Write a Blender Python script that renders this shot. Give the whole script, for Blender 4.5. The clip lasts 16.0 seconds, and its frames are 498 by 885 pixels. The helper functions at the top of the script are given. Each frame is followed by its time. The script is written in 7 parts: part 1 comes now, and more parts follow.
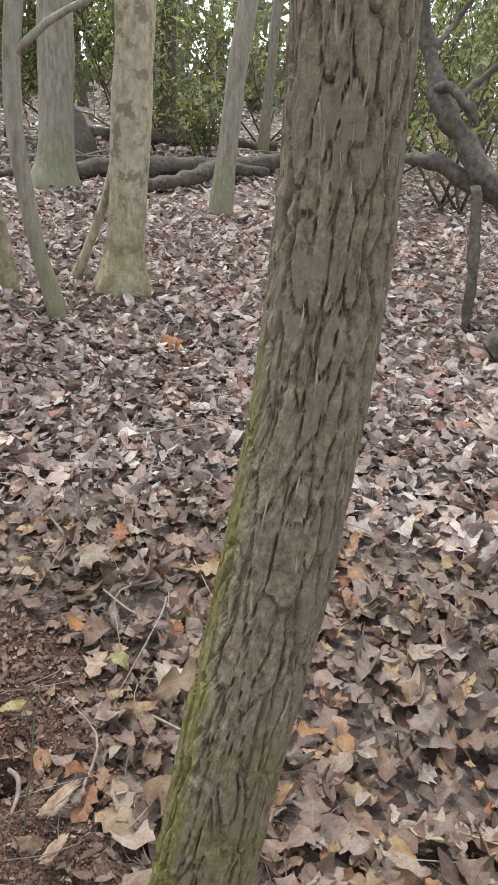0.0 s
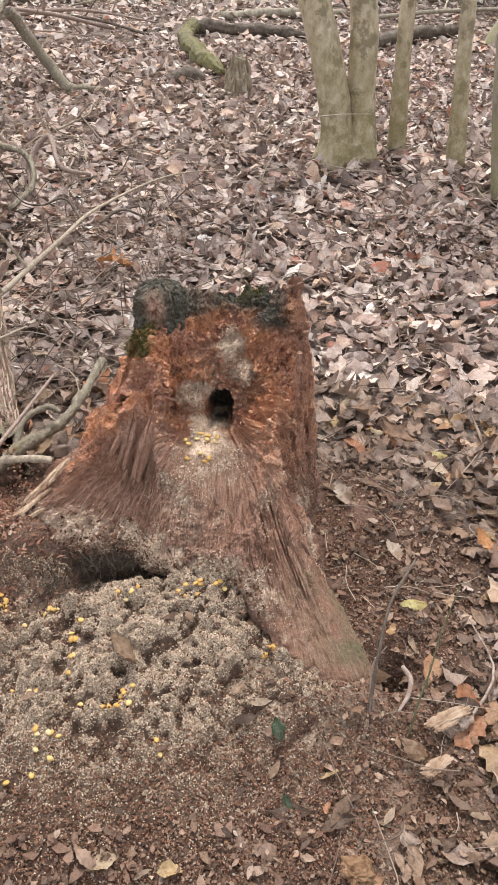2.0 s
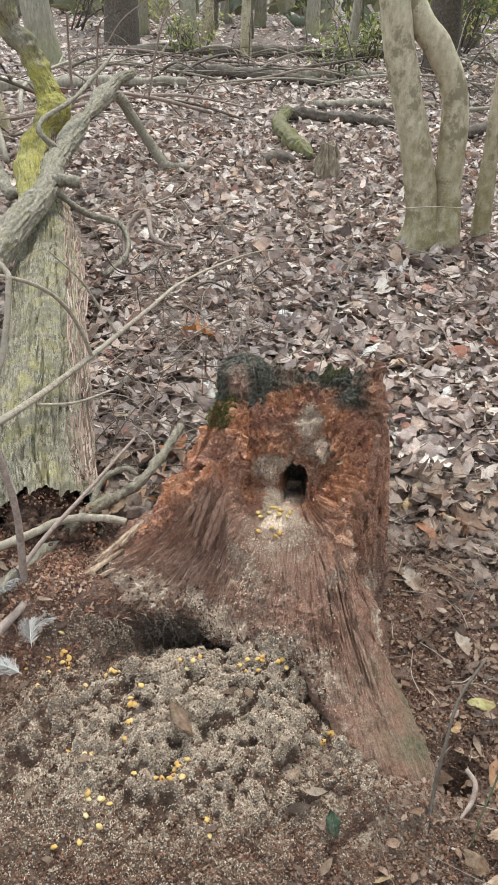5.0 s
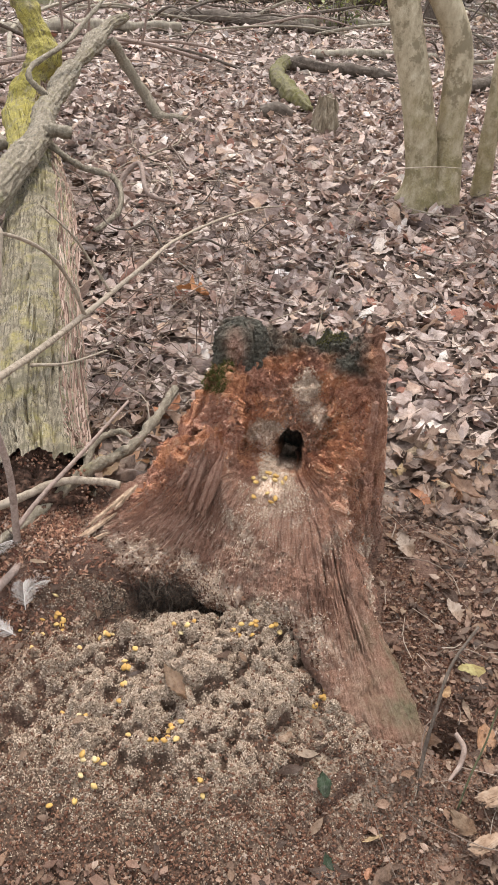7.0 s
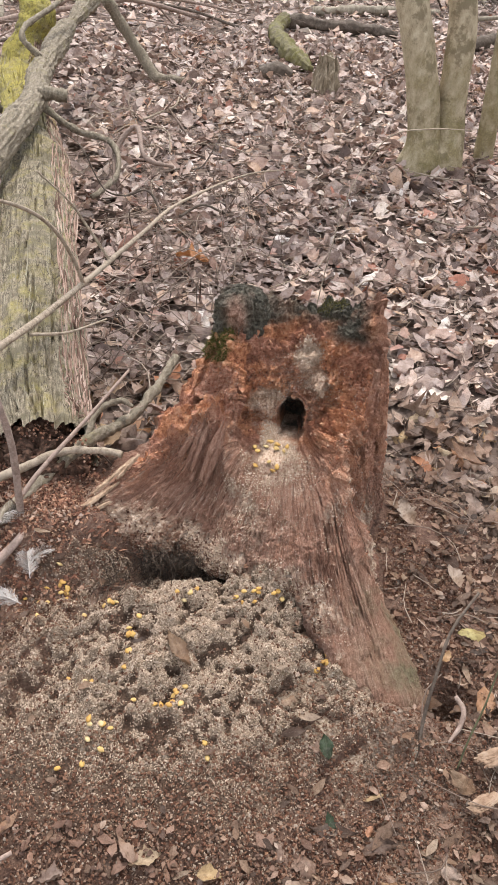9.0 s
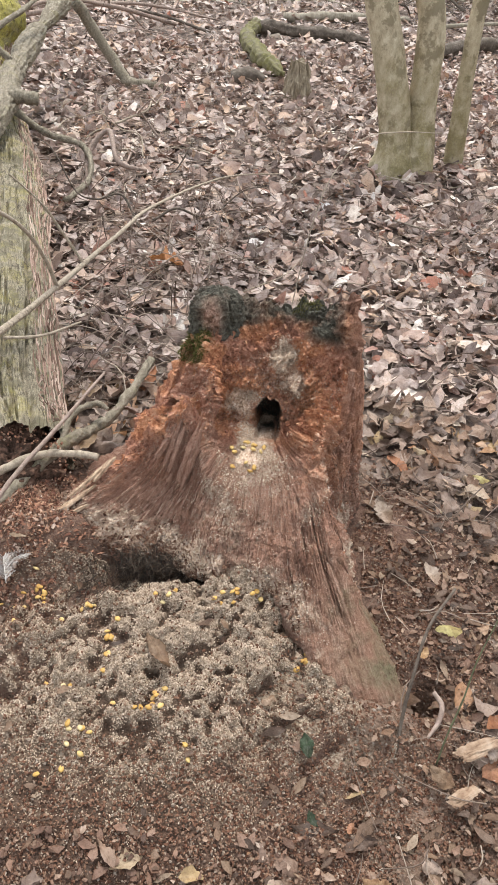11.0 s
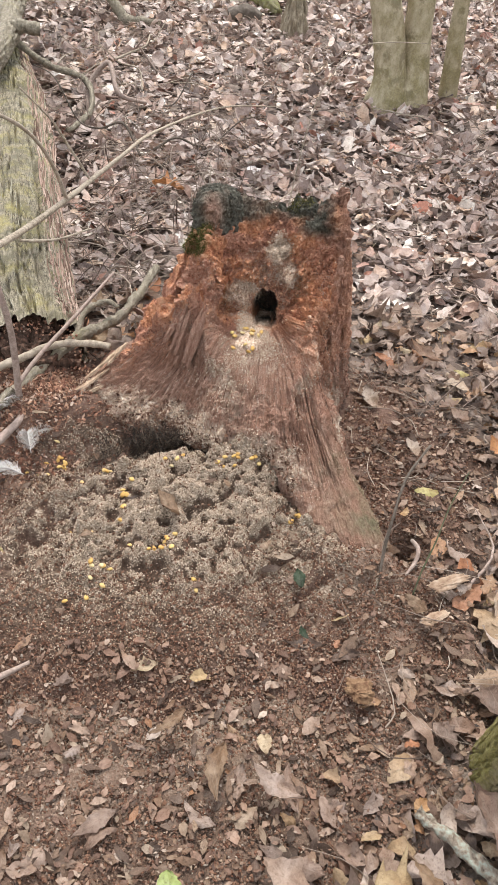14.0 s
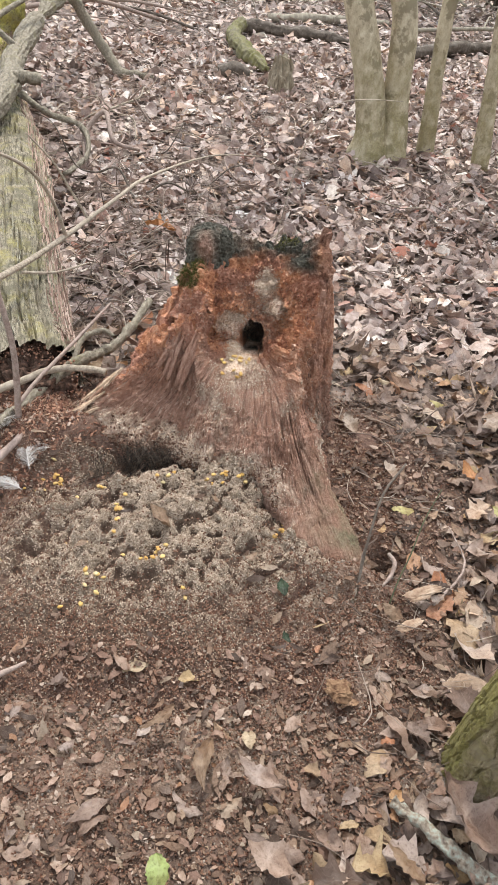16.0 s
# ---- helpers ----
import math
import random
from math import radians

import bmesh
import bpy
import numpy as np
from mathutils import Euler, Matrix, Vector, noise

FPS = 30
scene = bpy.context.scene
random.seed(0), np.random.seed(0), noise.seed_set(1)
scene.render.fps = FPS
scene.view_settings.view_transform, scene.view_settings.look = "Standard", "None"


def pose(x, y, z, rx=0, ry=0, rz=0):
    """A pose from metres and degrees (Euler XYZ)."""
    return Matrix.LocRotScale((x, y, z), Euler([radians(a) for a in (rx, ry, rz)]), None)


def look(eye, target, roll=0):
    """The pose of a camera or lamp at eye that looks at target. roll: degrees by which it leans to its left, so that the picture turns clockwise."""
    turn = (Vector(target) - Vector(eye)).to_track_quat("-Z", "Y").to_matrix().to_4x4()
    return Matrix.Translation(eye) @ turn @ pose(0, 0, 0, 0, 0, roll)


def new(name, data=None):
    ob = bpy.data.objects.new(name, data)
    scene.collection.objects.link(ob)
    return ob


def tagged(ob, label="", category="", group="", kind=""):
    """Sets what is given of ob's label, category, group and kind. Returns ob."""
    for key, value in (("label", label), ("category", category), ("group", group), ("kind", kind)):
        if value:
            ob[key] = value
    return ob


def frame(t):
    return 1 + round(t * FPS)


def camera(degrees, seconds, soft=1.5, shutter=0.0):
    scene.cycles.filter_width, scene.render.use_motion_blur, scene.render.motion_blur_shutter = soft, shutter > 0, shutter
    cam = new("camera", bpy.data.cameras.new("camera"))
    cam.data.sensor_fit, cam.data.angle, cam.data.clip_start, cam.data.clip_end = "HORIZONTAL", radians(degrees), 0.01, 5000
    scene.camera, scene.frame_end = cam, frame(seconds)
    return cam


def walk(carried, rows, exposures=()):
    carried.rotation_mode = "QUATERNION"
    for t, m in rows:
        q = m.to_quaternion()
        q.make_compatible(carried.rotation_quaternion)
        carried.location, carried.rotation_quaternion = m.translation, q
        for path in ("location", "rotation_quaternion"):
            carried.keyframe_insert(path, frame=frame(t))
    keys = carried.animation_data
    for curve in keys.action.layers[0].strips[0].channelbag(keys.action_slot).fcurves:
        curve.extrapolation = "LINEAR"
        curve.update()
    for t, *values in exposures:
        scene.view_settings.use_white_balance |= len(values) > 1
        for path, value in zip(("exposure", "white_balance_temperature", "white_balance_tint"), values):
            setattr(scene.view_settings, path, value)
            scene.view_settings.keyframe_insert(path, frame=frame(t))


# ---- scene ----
cam = camera(38.3, 16.0, 0.75)
PATH = [
    (0, (0.192, -0.118, 1.073), (1.255, 1.317, 0.172), 5.2),
    (0.5, (0.176, -0.05, 1.069), (0.896, 1.56, 0.125), 3.2),
    (0.7, (0.173, -0.021, 1.042), (0.732, 1.645, 0.088), 1.9),
    (1, (0.129, 0.02, 1.051), (0.479, 1.711, 0.043), 1.5),
    (1.5, (0.106, 0.049, 1.047), (0.339, 1.687, -0.077), 1.7),
    (2, (0.076, 0.044, 1.023), (0.198, 1.623, -0.2), 1.9),
    (2.5, (0.051, 0.04, 1.009), (0.065, 1.623, -0.214), 2.4),
    (3, (0.031, 0.015, 1.014), (-0.036, 1.637, -0.153), 3.0),
    (3.5, (0.041, 0.003, 1.02), (-0.077, 1.663, -0.089), 3.1),
    (4, (0.035, 0.007, 1.037), (-0.093, 1.689, -0.038), 2.5),
    (4.5, (0.051, 0.027, 1.038), (-0.047, 1.715, -0.029), 2.0),
    (4.7, (0.054, 0.034, 1.041), (-0.02, 1.723, -0.028), 2.0),
    (7, (0.043, 0.059, 1.044), (0.02, 1.68, -0.126), 4.0),
    (7.5, (0.041, 0.059, 1.045), (0.017, 1.667, -0.144), 4.0),
    (8, (0.044, 0.061, 1.044), (0.018, 1.654, -0.165), 3.8),
    (8.5, (0.044, 0.059, 1.046), (0.018, 1.644, -0.173), 3.7),
    (9, (0.042, 0.06, 1.045), (0.023, 1.628, -0.197), 3.7),
    (9.2, (0.041, 0.062, 1.042), (0.028, 1.622, -0.21), 3.7),
    (11.5, (0.041, 0.052, 1.041), (0.093, 1.635, -0.18), 4.6),
    (12, (0.046, 0.051, 1.046), (0.094, 1.636, -0.172), 4.6),
    (12.5, (0.045, 0.05, 1.039), (0.063, 1.618, -0.203), 4.2),
    (13, (0.068, 0.022, 1.01), (0.049, 1.552, -0.278), 3.7),
    (13.5, (0.095, -0.056, 0.988), (0.1, 1.438, -0.342), 3.6),
    (14, (0.046, -0.151, 1.01), (0.102, 1.358, -0.301), 4.5),
    (14.5, (0.033, -0.214, 1.026), (0.108, 1.317, -0.259), 5.0),
    (15, (0.027, -0.239, 1.027), (0.109, 1.318, -0.226), 5.3),
    (15.5, (0.022, -0.236, 1.035), (0.11, 1.339, -0.195), 5.6),
    (16, (0.036, -0.247, 1.029), (0.134, 1.338, -0.186), 6.1),
]
walk(cam, [(t, look(eye, target, roll)) for t, eye, target, roll in PATH],
     exposures=[(0.0, 1.5, 5750, 1), (0.5, 1.54, 5450, 0), (1.0, 1.22, 5450, 0), (1.5, 1.72, 5850, 2), (2.0, 1.8, 6300, 7), (2.5, 1.8, 6200, 5), (3.5, 1.82, 6150, 2), (4.0, 1.7, 5800, -2), (4.7, 1.7, 5750, -3), (6.8, 1.72, 6300, 7), (7.5, 1.72, 6300, 9), (9.0, 1.72, 6300, 9), (11.3, 1.8, 6150, 4), (12.5, 1.84, 6150, 4), (14.0, 1.9, 6150, 5), (16.0, 1.88, 6050, 4)])

# ---- world, sun, exposure ----
SUN_AZ, SUN_EL = radians(4), radians(63)          # azimuth from +y towards +x
world = bpy.data.worlds.new("world")
scene.world = world
world.use_nodes = True
wn = world.node_tree.nodes
sky = wn.new("ShaderNodeTexSky")
sky.sky_type = "NISHITA"
sky.sun_disc = False
sky.sun_elevation, sky.sun_rotation = SUN_EL, SUN_AZ
sky.air_density, sky.dust_density, sky.ozone_density = 1.0, 1.2, 1.0
wn["Background"].inputs[1].default_value = 0.165
haze = wn.new("ShaderNodeHueSaturation")           # thin white cloud over the blue
haze.inputs["Saturation"].default_value = 0.2
world.node_tree.links.new(sky.outputs[0], haze.inputs["Color"])
world.node_tree.links.new(haze.outputs[0], wn["Background"].inputs[0])
sun = new("sun", bpy.data.lights.new("sun", "SUN"))
sun.data.energy, sun.data.angle, sun.data.color = 1.05, radians(3.0), (1.0, 0.94, 0.86)
sun.matrix_world = look((0, 0, 0), (-math.sin(SUN_AZ) * math.cos(SUN_EL), -math.cos(SUN_AZ) * math.cos(SUN_EL), -math.sin(SUN_EL)))

# ---- small helpers ----


def hash3(i, j, k, seed):
    n = (i * 374761393 + j * 668265263 + k * 2147483647 + seed * 974634213) & 0xFFFFFFFF
    n = ((n ^ (n >> 13)) * 1274126177) & 0xFFFFFFFF
    n = ((n ^ (n >> 16)) * 2246822519) & 0xFFFFFFFF
    return ((n ^ (n >> 15)) & 0xFFFFFF) / 16777215.0


def vnoise(p, f=1.0, seed=0):
    """Smooth noise from -1 to 1 at rows of points."""
    q = np.asarray(p, float) * f
    b = np.floor(q).astype(np.int64)
    w = q - b
    w = w * w * (3 - 2 * w)
    out = 0.0
    for a in range(8):
        o = [(a >> n) & 1 for n in range(3)]
        g = 1.0
        for n in range(3):
            g = g * (w[:, n] if o[n] else 1 - w[:, n])
        out = out + g * hash3(b[:, 0] + o[0], b[:, 1] + o[1], b[:, 2] + o[2], seed)
    return 2 * out - 1


def fbm(p, f=1.0, octaves=4, seed=0):
    return sum(vnoise(p, f * 2.0**n, seed + n) * 0.5**n for n in range(octaves))


def worley(p, f=1.0, seed=0):
    """Distances to the nearest and second nearest seed, and a number of the nearest cell."""
    q = np.asarray(p, float) * f
    b = np.floor(q).astype(np.int64)
    one, two, cell = np.full(len(q), 9.0), np.full(len(q), 9.0), np.zeros(len(q))
    for i in (-1, 0, 1):
        for j in (-1, 0, 1):
            for k in (-1, 0, 1):
                c = b + (i, j, k)
                s = np.stack([hash3(c[:, 0], c[:, 1], c[:, 2], seed + n) for n in (1, 2, 3)], 1)
                d = np.sqrt(((c + s - q) ** 2).sum(1))
                near = d < one
                two = np.where(near, one, np.minimum(two, d))
                cell = np.where(near, s[:, 0], cell)
                one = np.minimum(one, d)
    return one, two, cell


def smooth(a, b, x):
    t = np.clip((x - a) / (b - a), 0, 1)
    return t * t * (3 - 2 * t)


def bump_at(x, y, cx, cy, r, r2=None):
    return np.exp(-((x - cx) / r) ** 2 - ((y - cy) / (r2 or r)) ** 2)


def mesh_of(name, verts, faces, material, shade=True, **masks):
    m = bpy.data.meshes.new(name)
    m.from_pydata(np.asarray(verts).tolist(), [], faces.tolist() if hasattr(faces, "tolist") else faces)
    m.materials.append(material)
    if shade:
        m.polygons.foreach_set("use_smooth", np.ones(len(m.polygons), bool))
    for key, values in masks.items():
        m.attributes.new(key, "FLOAT", "POINT").data.foreach_set("value", np.asarray(values, np.float32))
    m.update()
    return m


def thing(name, label, category, data=None, group="", kind=""):
    return tagged(new(name, data), label, category, group, kind)


def part(name, data, parent, label=""):
    ob = new(name, data)
    ob.parent = parent
    return tagged(ob, label)


def curve_points(points, count):
    """Points and radii (x, y, z, r) resampled along a Catmull-Rom curve."""
    p = np.array(points, float)
    p = np.vstack([2 * p[0] - p[1], p, 2 * p[-1] - p[-2]])
    p[0, 3], p[-1, 3] = p[1, 3], p[-2, 3]
    n = len(p) - 3
    t = np.linspace(0, n - 1e-9, count)
    i = t.astype(int)
    u = (t - i)[:, None]
    a, b, c, d = p[i], p[i + 1], p[i + 2], p[i + 3]
    return 0.5 * (2 * b + (c - a) * u + (2 * a - 5 * b + 4 * c - d) * u**2 + (3 * b - a - 3 * c + d) * u**3)


def tube(points, sides=10, rings=24, shape=None, rough=0.0, seed=0, closed=True):
    """A tapered limb along a curve. shape(angle, along, place) gives a height added to the radius."""
    c = curve_points(points, rings)
    axis, rad = c[:, :3], c[:, 3]
    tang = np.gradient(axis, axis=0)
    tang /= np.linalg.norm(tang, axis=1)[:, None] + 1e-12
    side = np.cross(tang[0], (0.31, 0.2, 0.93) if abs(tang[0][2]) < 0.9 else (1.0, 0.1, 0))
    side /= np.linalg.norm(side)
    turns = []
    for t in tang:
        side = side - t * (side @ t)
        side /= np.linalg.norm(side)
        turns.append((side, np.cross(t, side)))
    along = np.r_[0, np.cumsum(np.linalg.norm(np.diff(axis, axis=0), axis=1))]
    ang = np.linspace(0, 2 * np.pi, sides, endpoint=False)
    A, L = np.meshgrid(ang, along)
    S = np.array([f[0] for f in turns])[:, None, :]
    U = np.array([f[1] for f in turns])[:, None, :]
    out = np.cos(A)[..., None] * S + np.sin(A)[..., None] * U
    R = np.repeat(rad[:, None], sides, 1)
    base = axis[:, None, :] + out * R[..., None]
    h = np.zeros(R.shape)
    if rough:
        h = h + rough * fbm(base.reshape(-1, 3), 0.35 / max(rad.mean(), 1e-3), 3, seed).reshape(R.shape)
    if shape:
        h = h + shape(A.ravel(), L.ravel(), base.reshape(-1, 3)).reshape(R.shape)
    V = (axis[:, None, :] + out * (R + h)[..., None]).reshape(-1, 3)
    k = np.arange(rings * sides).reshape(rings, sides)
    F = np.stack([k[:-1], np.roll(k, -1, 1)[:-1], np.roll(k, -1, 1)[1:], k[1:]], -1).reshape(-1, 4).tolist()
    if closed:
        F += [k[0, ::-1].tolist(), k[-1].tolist()]
    return V, F


def join(pieces):
    V, F, n = [], [], 0
    for v, f in pieces:
        V.append(np.asarray(v))
        F += [[i + n for i in q] for q in f]
        n += len(v)
    return np.vstack(V), F


# ---- materials ----
def material(name, rough=0.8, spec=0.25):
    m = bpy.data.materials.new(name)
    m.use_nodes = True
    b = m.node_tree.nodes["Principled BSDF"]
    b.inputs["Roughness"].default_value = rough
    b.inputs["Specular IOR Level"].default_value = spec
    return m, m.node_tree, b


def node(tree, kind, **values):
    n = tree.nodes.new(kind)
    for key, value in values.items():
        n.inputs[key.replace("_", " ")].default_value = value
    return n


def ramp(tree, source, stops):
    n = tree.nodes.new("ShaderNodeValToRGB")
    e = n.color_ramp.elements
    while len(e) < len(stops):
        e.new(0.5)
    for s, (at, color) in zip(e, stops):
        s.position, s.color = at, (*color, 1)
    tree.links.new(source, n.inputs[0])
    return n.outputs[0]


def mix(tree, fac, a, b, blend="MIX"):
    n = tree.nodes.new("ShaderNodeMix")
    n.data_type, n.blend_type = "RGBA", blend
    for socket, value in ((n.inputs[0], fac), (n.inputs[6], a), (n.inputs[7], b)):
        if isinstance(value, (int, float)):
            socket.default_value = value
        elif isinstance(value, tuple):
            socket.default_value = (*value, 1)
        else:
            tree.links.new(value, socket)
    return n.outputs[2]


def maths(tree, op, a, b=0.0, clamp=False):
    n = tree.nodes.new("ShaderNodeMath")
    n.operation, n.use_clamp = op, clamp
    for socket, value in zip(n.inputs, (a, b)):
        if isinstance(value, (int, float)):
            socket.default_value = value
        else:
            tree.links.new(value, socket)
    return n.outputs[0]


def coords(tree, scale=(1, 1, 1), kind="Object"):
    c = tree.nodes.new("ShaderNodeTexCoord")
    m = node(tree, "ShaderNodeMapping", Scale=scale)
    tree.links.new(c.outputs[kind], m.inputs[0])
    return m.outputs[0]


def noise_tex(tree, vec, scale, detail=5.0, rough=0.6):
    n = node(tree, "ShaderNodeTexNoise", Scale=scale, Detail=detail, Roughness=rough)
    tree.links.new(vec, n.inputs["Vector"])
    return n.outputs["Fac"]


def voronoi(tree, vec, scale, feature="F1", out="Distance"):
    n = node(tree, "ShaderNodeTexVoronoi", Scale=scale)
    n.feature = feature
    tree.links.new(vec, n.inputs["Vector"])
    return n.outputs[out]


def mask(tree, name):
    n = tree.nodes.new("ShaderNodeAttribute")
    n.attribute_name = name
    return n.outputs["Fac"]


def relief(tree, bsdf, height, strength=0.6, distance=0.004):
    n = node(tree, "ShaderNodeBump", Strength=strength, Distance=distance)
    tree.links.new(height, n.inputs["Height"])
    tree.links.new(n.outputs[0], bsdf.inputs["Normal"])


def chance(tree):
    """A number of its own for each piece, joined or single."""
    g, o = tree.nodes.new("ShaderNodeNewGeometry"), tree.nodes.new("ShaderNodeObjectInfo")
    return maths(tree, "FRACT", maths(tree, "ADD", g.outputs["Random Per Island"], o.outputs["Random"]))


def bark_material(name, dark, mid, light, moss=0.0, moss_color=(0.16, 0.19, 0.03), stretch=6.0, scale=30.0, patches=None, depth=0.004, along="z", fibre=0.0):
    m, t, b = material(name, 0.85, 0.2)
    v = coords(t, (stretch, stretch, 1.0) if along == "z" else (stretch, 1.0, stretch))
    if fibre:
        way = t.nodes.new("ShaderNodeAttribute")
        way.attribute_name = "fibre"
        v = way.outputs["Vector"]
    n1 = noise_tex(t, v, fibre or scale / stretch, 8, 0.68)
    split = noise_tex(t, v, 0.9, 4, 0.5) if fibre else None
    n2 = noise_tex(t, coords(t), 5.0, 4)
    n1 = maths(t, "ADD", maths(t, "MULTIPLY", n1, 0.7), maths(t, "MULTIPLY", noise_tex(t, coords(t), 330.0, 4, 0.7), 0.3))
    c = ramp(t, n1, [(0.41, dark), (0.5, mid), (0.58, light)] if fibre else [(0.36, dark), (0.5, mid), (0.64, light)])
    c = mix(t, ramp(t, n2, [(0.35, (0, 0, 0)), (0.7, (0.55, 0.55, 0.55))]), c, mid)
    if patches:
        p = noise_tex(t, coords(t), 11.0, 5, 0.65)
        c = mix(t, ramp(t, p, [(0.52, (0, 0, 0)), (0.59, (0.8, 0.8, 0.8))]), c, patches)
    if moss:
        p = maths(t, "MULTIPLY", mask(t, "moss"), noise_tex(t, coords(t), 14.0, 6, 0.7))
        f = ramp(t, p, [(0.28, (0, 0, 0)), (0.5, (moss, moss, moss))])
        fine = noise_tex(t, coords(t), 160.0, 3)
        c = mix(t, f, c, ramp(t, fine, [(0.3, tuple(k * 0.4 for k in moss_color)), (0.7, moss_color)]))
    if fibre:
        c = mix(t, ramp(t, maths(t, "ABSOLUTE", maths(t, "SUBTRACT", split, 0.5)), [(0.004, (0.85, 0.85, 0.85)), (0.016, (0, 0, 0))]), c, dark)
    t.links.new(c, b.inputs["Base Color"])
    flakes = voronoi(t, coords(t, (1, 1, 0.4)), 95.0)
    h = maths(t, "ADD", maths(t, "ADD", n1, maths(t, "MULTIPLY", noise_tex(t, coords(t), 180.0, 3), 0.35)), maths(t, "MULTIPLY", flakes, 0.25 if depth > 0.003 else 0.0))
    relief(t, b, h, 0.7, depth)
    return m


bark_near = bark_material("bark_furrowed", (0.052, 0.038, 0.024), (0.195, 0.147, 0.094), (0.33, 0.26, 0.178), 0.75, (0.24, 0.205, 0.05), 1.6, 110.0, (0.185, 0.145, 0.097), 0.007)
bark_smooth = bark_material("bark_smooth", (0.2, 0.152, 0.095), (0.4, 0.325, 0.218), (0.56, 0.47, 0.34), 0.75, (0.26, 0.205, 0.085), 2.0, 40.0, (0.175, 0.138, 0.085), 0.004)
bark_grey = bark_material("bark_grey", (0.13, 0.105, 0.078), (0.27, 0.225, 0.17), (0.41, 0.355, 0.28), 0.7, (0.3, 0.28, 0.12), 4.0, 30.0)
bark_dark = bark_material("bark_dead", (0.036, 0.026, 0.02), (0.1, 0.076, 0.058), (0.2, 0.16, 0.128), 0.0, (0.2, 0.2, 0.05), 1.0, 30.0)
bark_limb = bark_material("bark_limb", (0.06, 0.047, 0.034), (0.19, 0.155, 0.112), (0.36, 0.3, 0.225), 0.85, (0.3, 0.27, 0.06), 3.0, 90.0, None, 0.009, "y")
twig_pale = bark_material("twig_pale", (0.11, 0.08, 0.055), (0.28, 0.22, 0.162), (0.43, 0.355, 0.275), 0.0, (0.2, 0.2, 0.05), 1.0, 90.0, (0.3, 0.24, 0.18), 0.001)
twig_dark = bark_material("twig_dark", (0.12, 0.082, 0.065), (0.25, 0.18, 0.145), (0.38, 0.29, 0.24), 0.0, (0.2, 0.2, 0.05), 1.0, 90.0, None, 0.001)
wood_log = bark_material("bare_weathered_wood", (0.05, 0.038, 0.025), (0.17, 0.138, 0.095), (0.3, 0.25, 0.18), 0.85, (0.4, 0.33, 0.07), 12.0, 130.0, (0.11, 0.092, 0.056), 0.006, "y", 5.0)
stub_wood = bark_material("grey_stub_wood", (0.06, 0.042, 0.028), (0.2, 0.155, 0.105), (0.4, 0.33, 0.24), 0.3, (0.3, 0.28, 0.08), 6.0, 60.0)
moss_log = bark_material("moss_covered_wood", (0.05, 0.04, 0.028), (0.12, 0.098, 0.068), (0.21, 0.178, 0.128), 0.8, (0.19, 0.17, 0.045), 4.0, 60.0, (0.14, 0.115, 0.07), 0.006)


def leaf_material(name, stops, gloss=0.45, glow=0.3):
    m, t, b = material(name, gloss, 0.2)
    base = ramp(t, chance(t), stops)
    v = coords(t, (1, 1, 1), "UV")
    spots = noise_tex(t, coords(t), 45.0, 5, 0.7)
    c = mix(t, ramp(t, spots, [(0.38, (0, 0, 0)), (0.68, (0.75, 0.75, 0.75))]), base, mix(t, 1.0, base, (0.5, 0.44, 0.4), "MULTIPLY"))
    c = mix(t, ramp(t, noise_tex(t, coords(t), 16.0, 4, 0.6), [(0.42, (0, 0, 0)), (0.62, (0.6, 0.6, 0.6))]), c, mix(t, 1.0, c, (0.86, 0.72, 0.6), "MULTIPLY"))
    c = mix(t, ramp(t, noise_tex(t, coords(t), 210.0, 3, 0.7), [(0.5, (0, 0, 0)), (0.72, (0.7, 0.7, 0.7))]), c, mix(t, 1.0, c, (0.42, 0.36, 0.32), "MULTIPLY"))
    x = node(t, "ShaderNodeSeparateXYZ")
    t.links.new(v, x.inputs[0])
    mid = maths(t, "ABSOLUTE", maths(t, "SUBTRACT", x.outputs[0], 0.5))
    rib = maths(t, "LESS_THAN", mid, 0.018)
    side = maths(t, "FRACT", maths(t, "MULTIPLY", maths(t, "SUBTRACT", x.outputs[1], maths(t, "MULTIPLY", mid, 0.75)), 8.0))
    vein = maths(t, "MAXIMUM", rib, maths(t, "MULTIPLY", maths(t, "LESS_THAN", side, 0.13), 0.6))
    c = mix(t, maths(t, "MULTIPLY", vein, 0.08), c, (0.5, 0.42, 0.33))
    t.links.new(c, b.inputs["Base Color"])
    relief(t, b, maths(t, "ADD", maths(t, "MULTIPLY", vein, 0.5), noise_tex(t, coords(t), 120.0, 3)), 0.5, 0.002)
    tl = t.nodes.new("ShaderNodeBsdfTranslucent")
    t.links.new(c, tl.inputs[0])
    mx = t.nodes.new("ShaderNodeMixShader")
    mx.inputs[0].default_value = glow
    t.links.new(b.outputs[0], mx.inputs[1])
    t.links.new(tl.outputs[0], mx.inputs[2])
    t.links.new(mx.outputs[0], t.nodes["Material Output"].inputs[0])
    return m


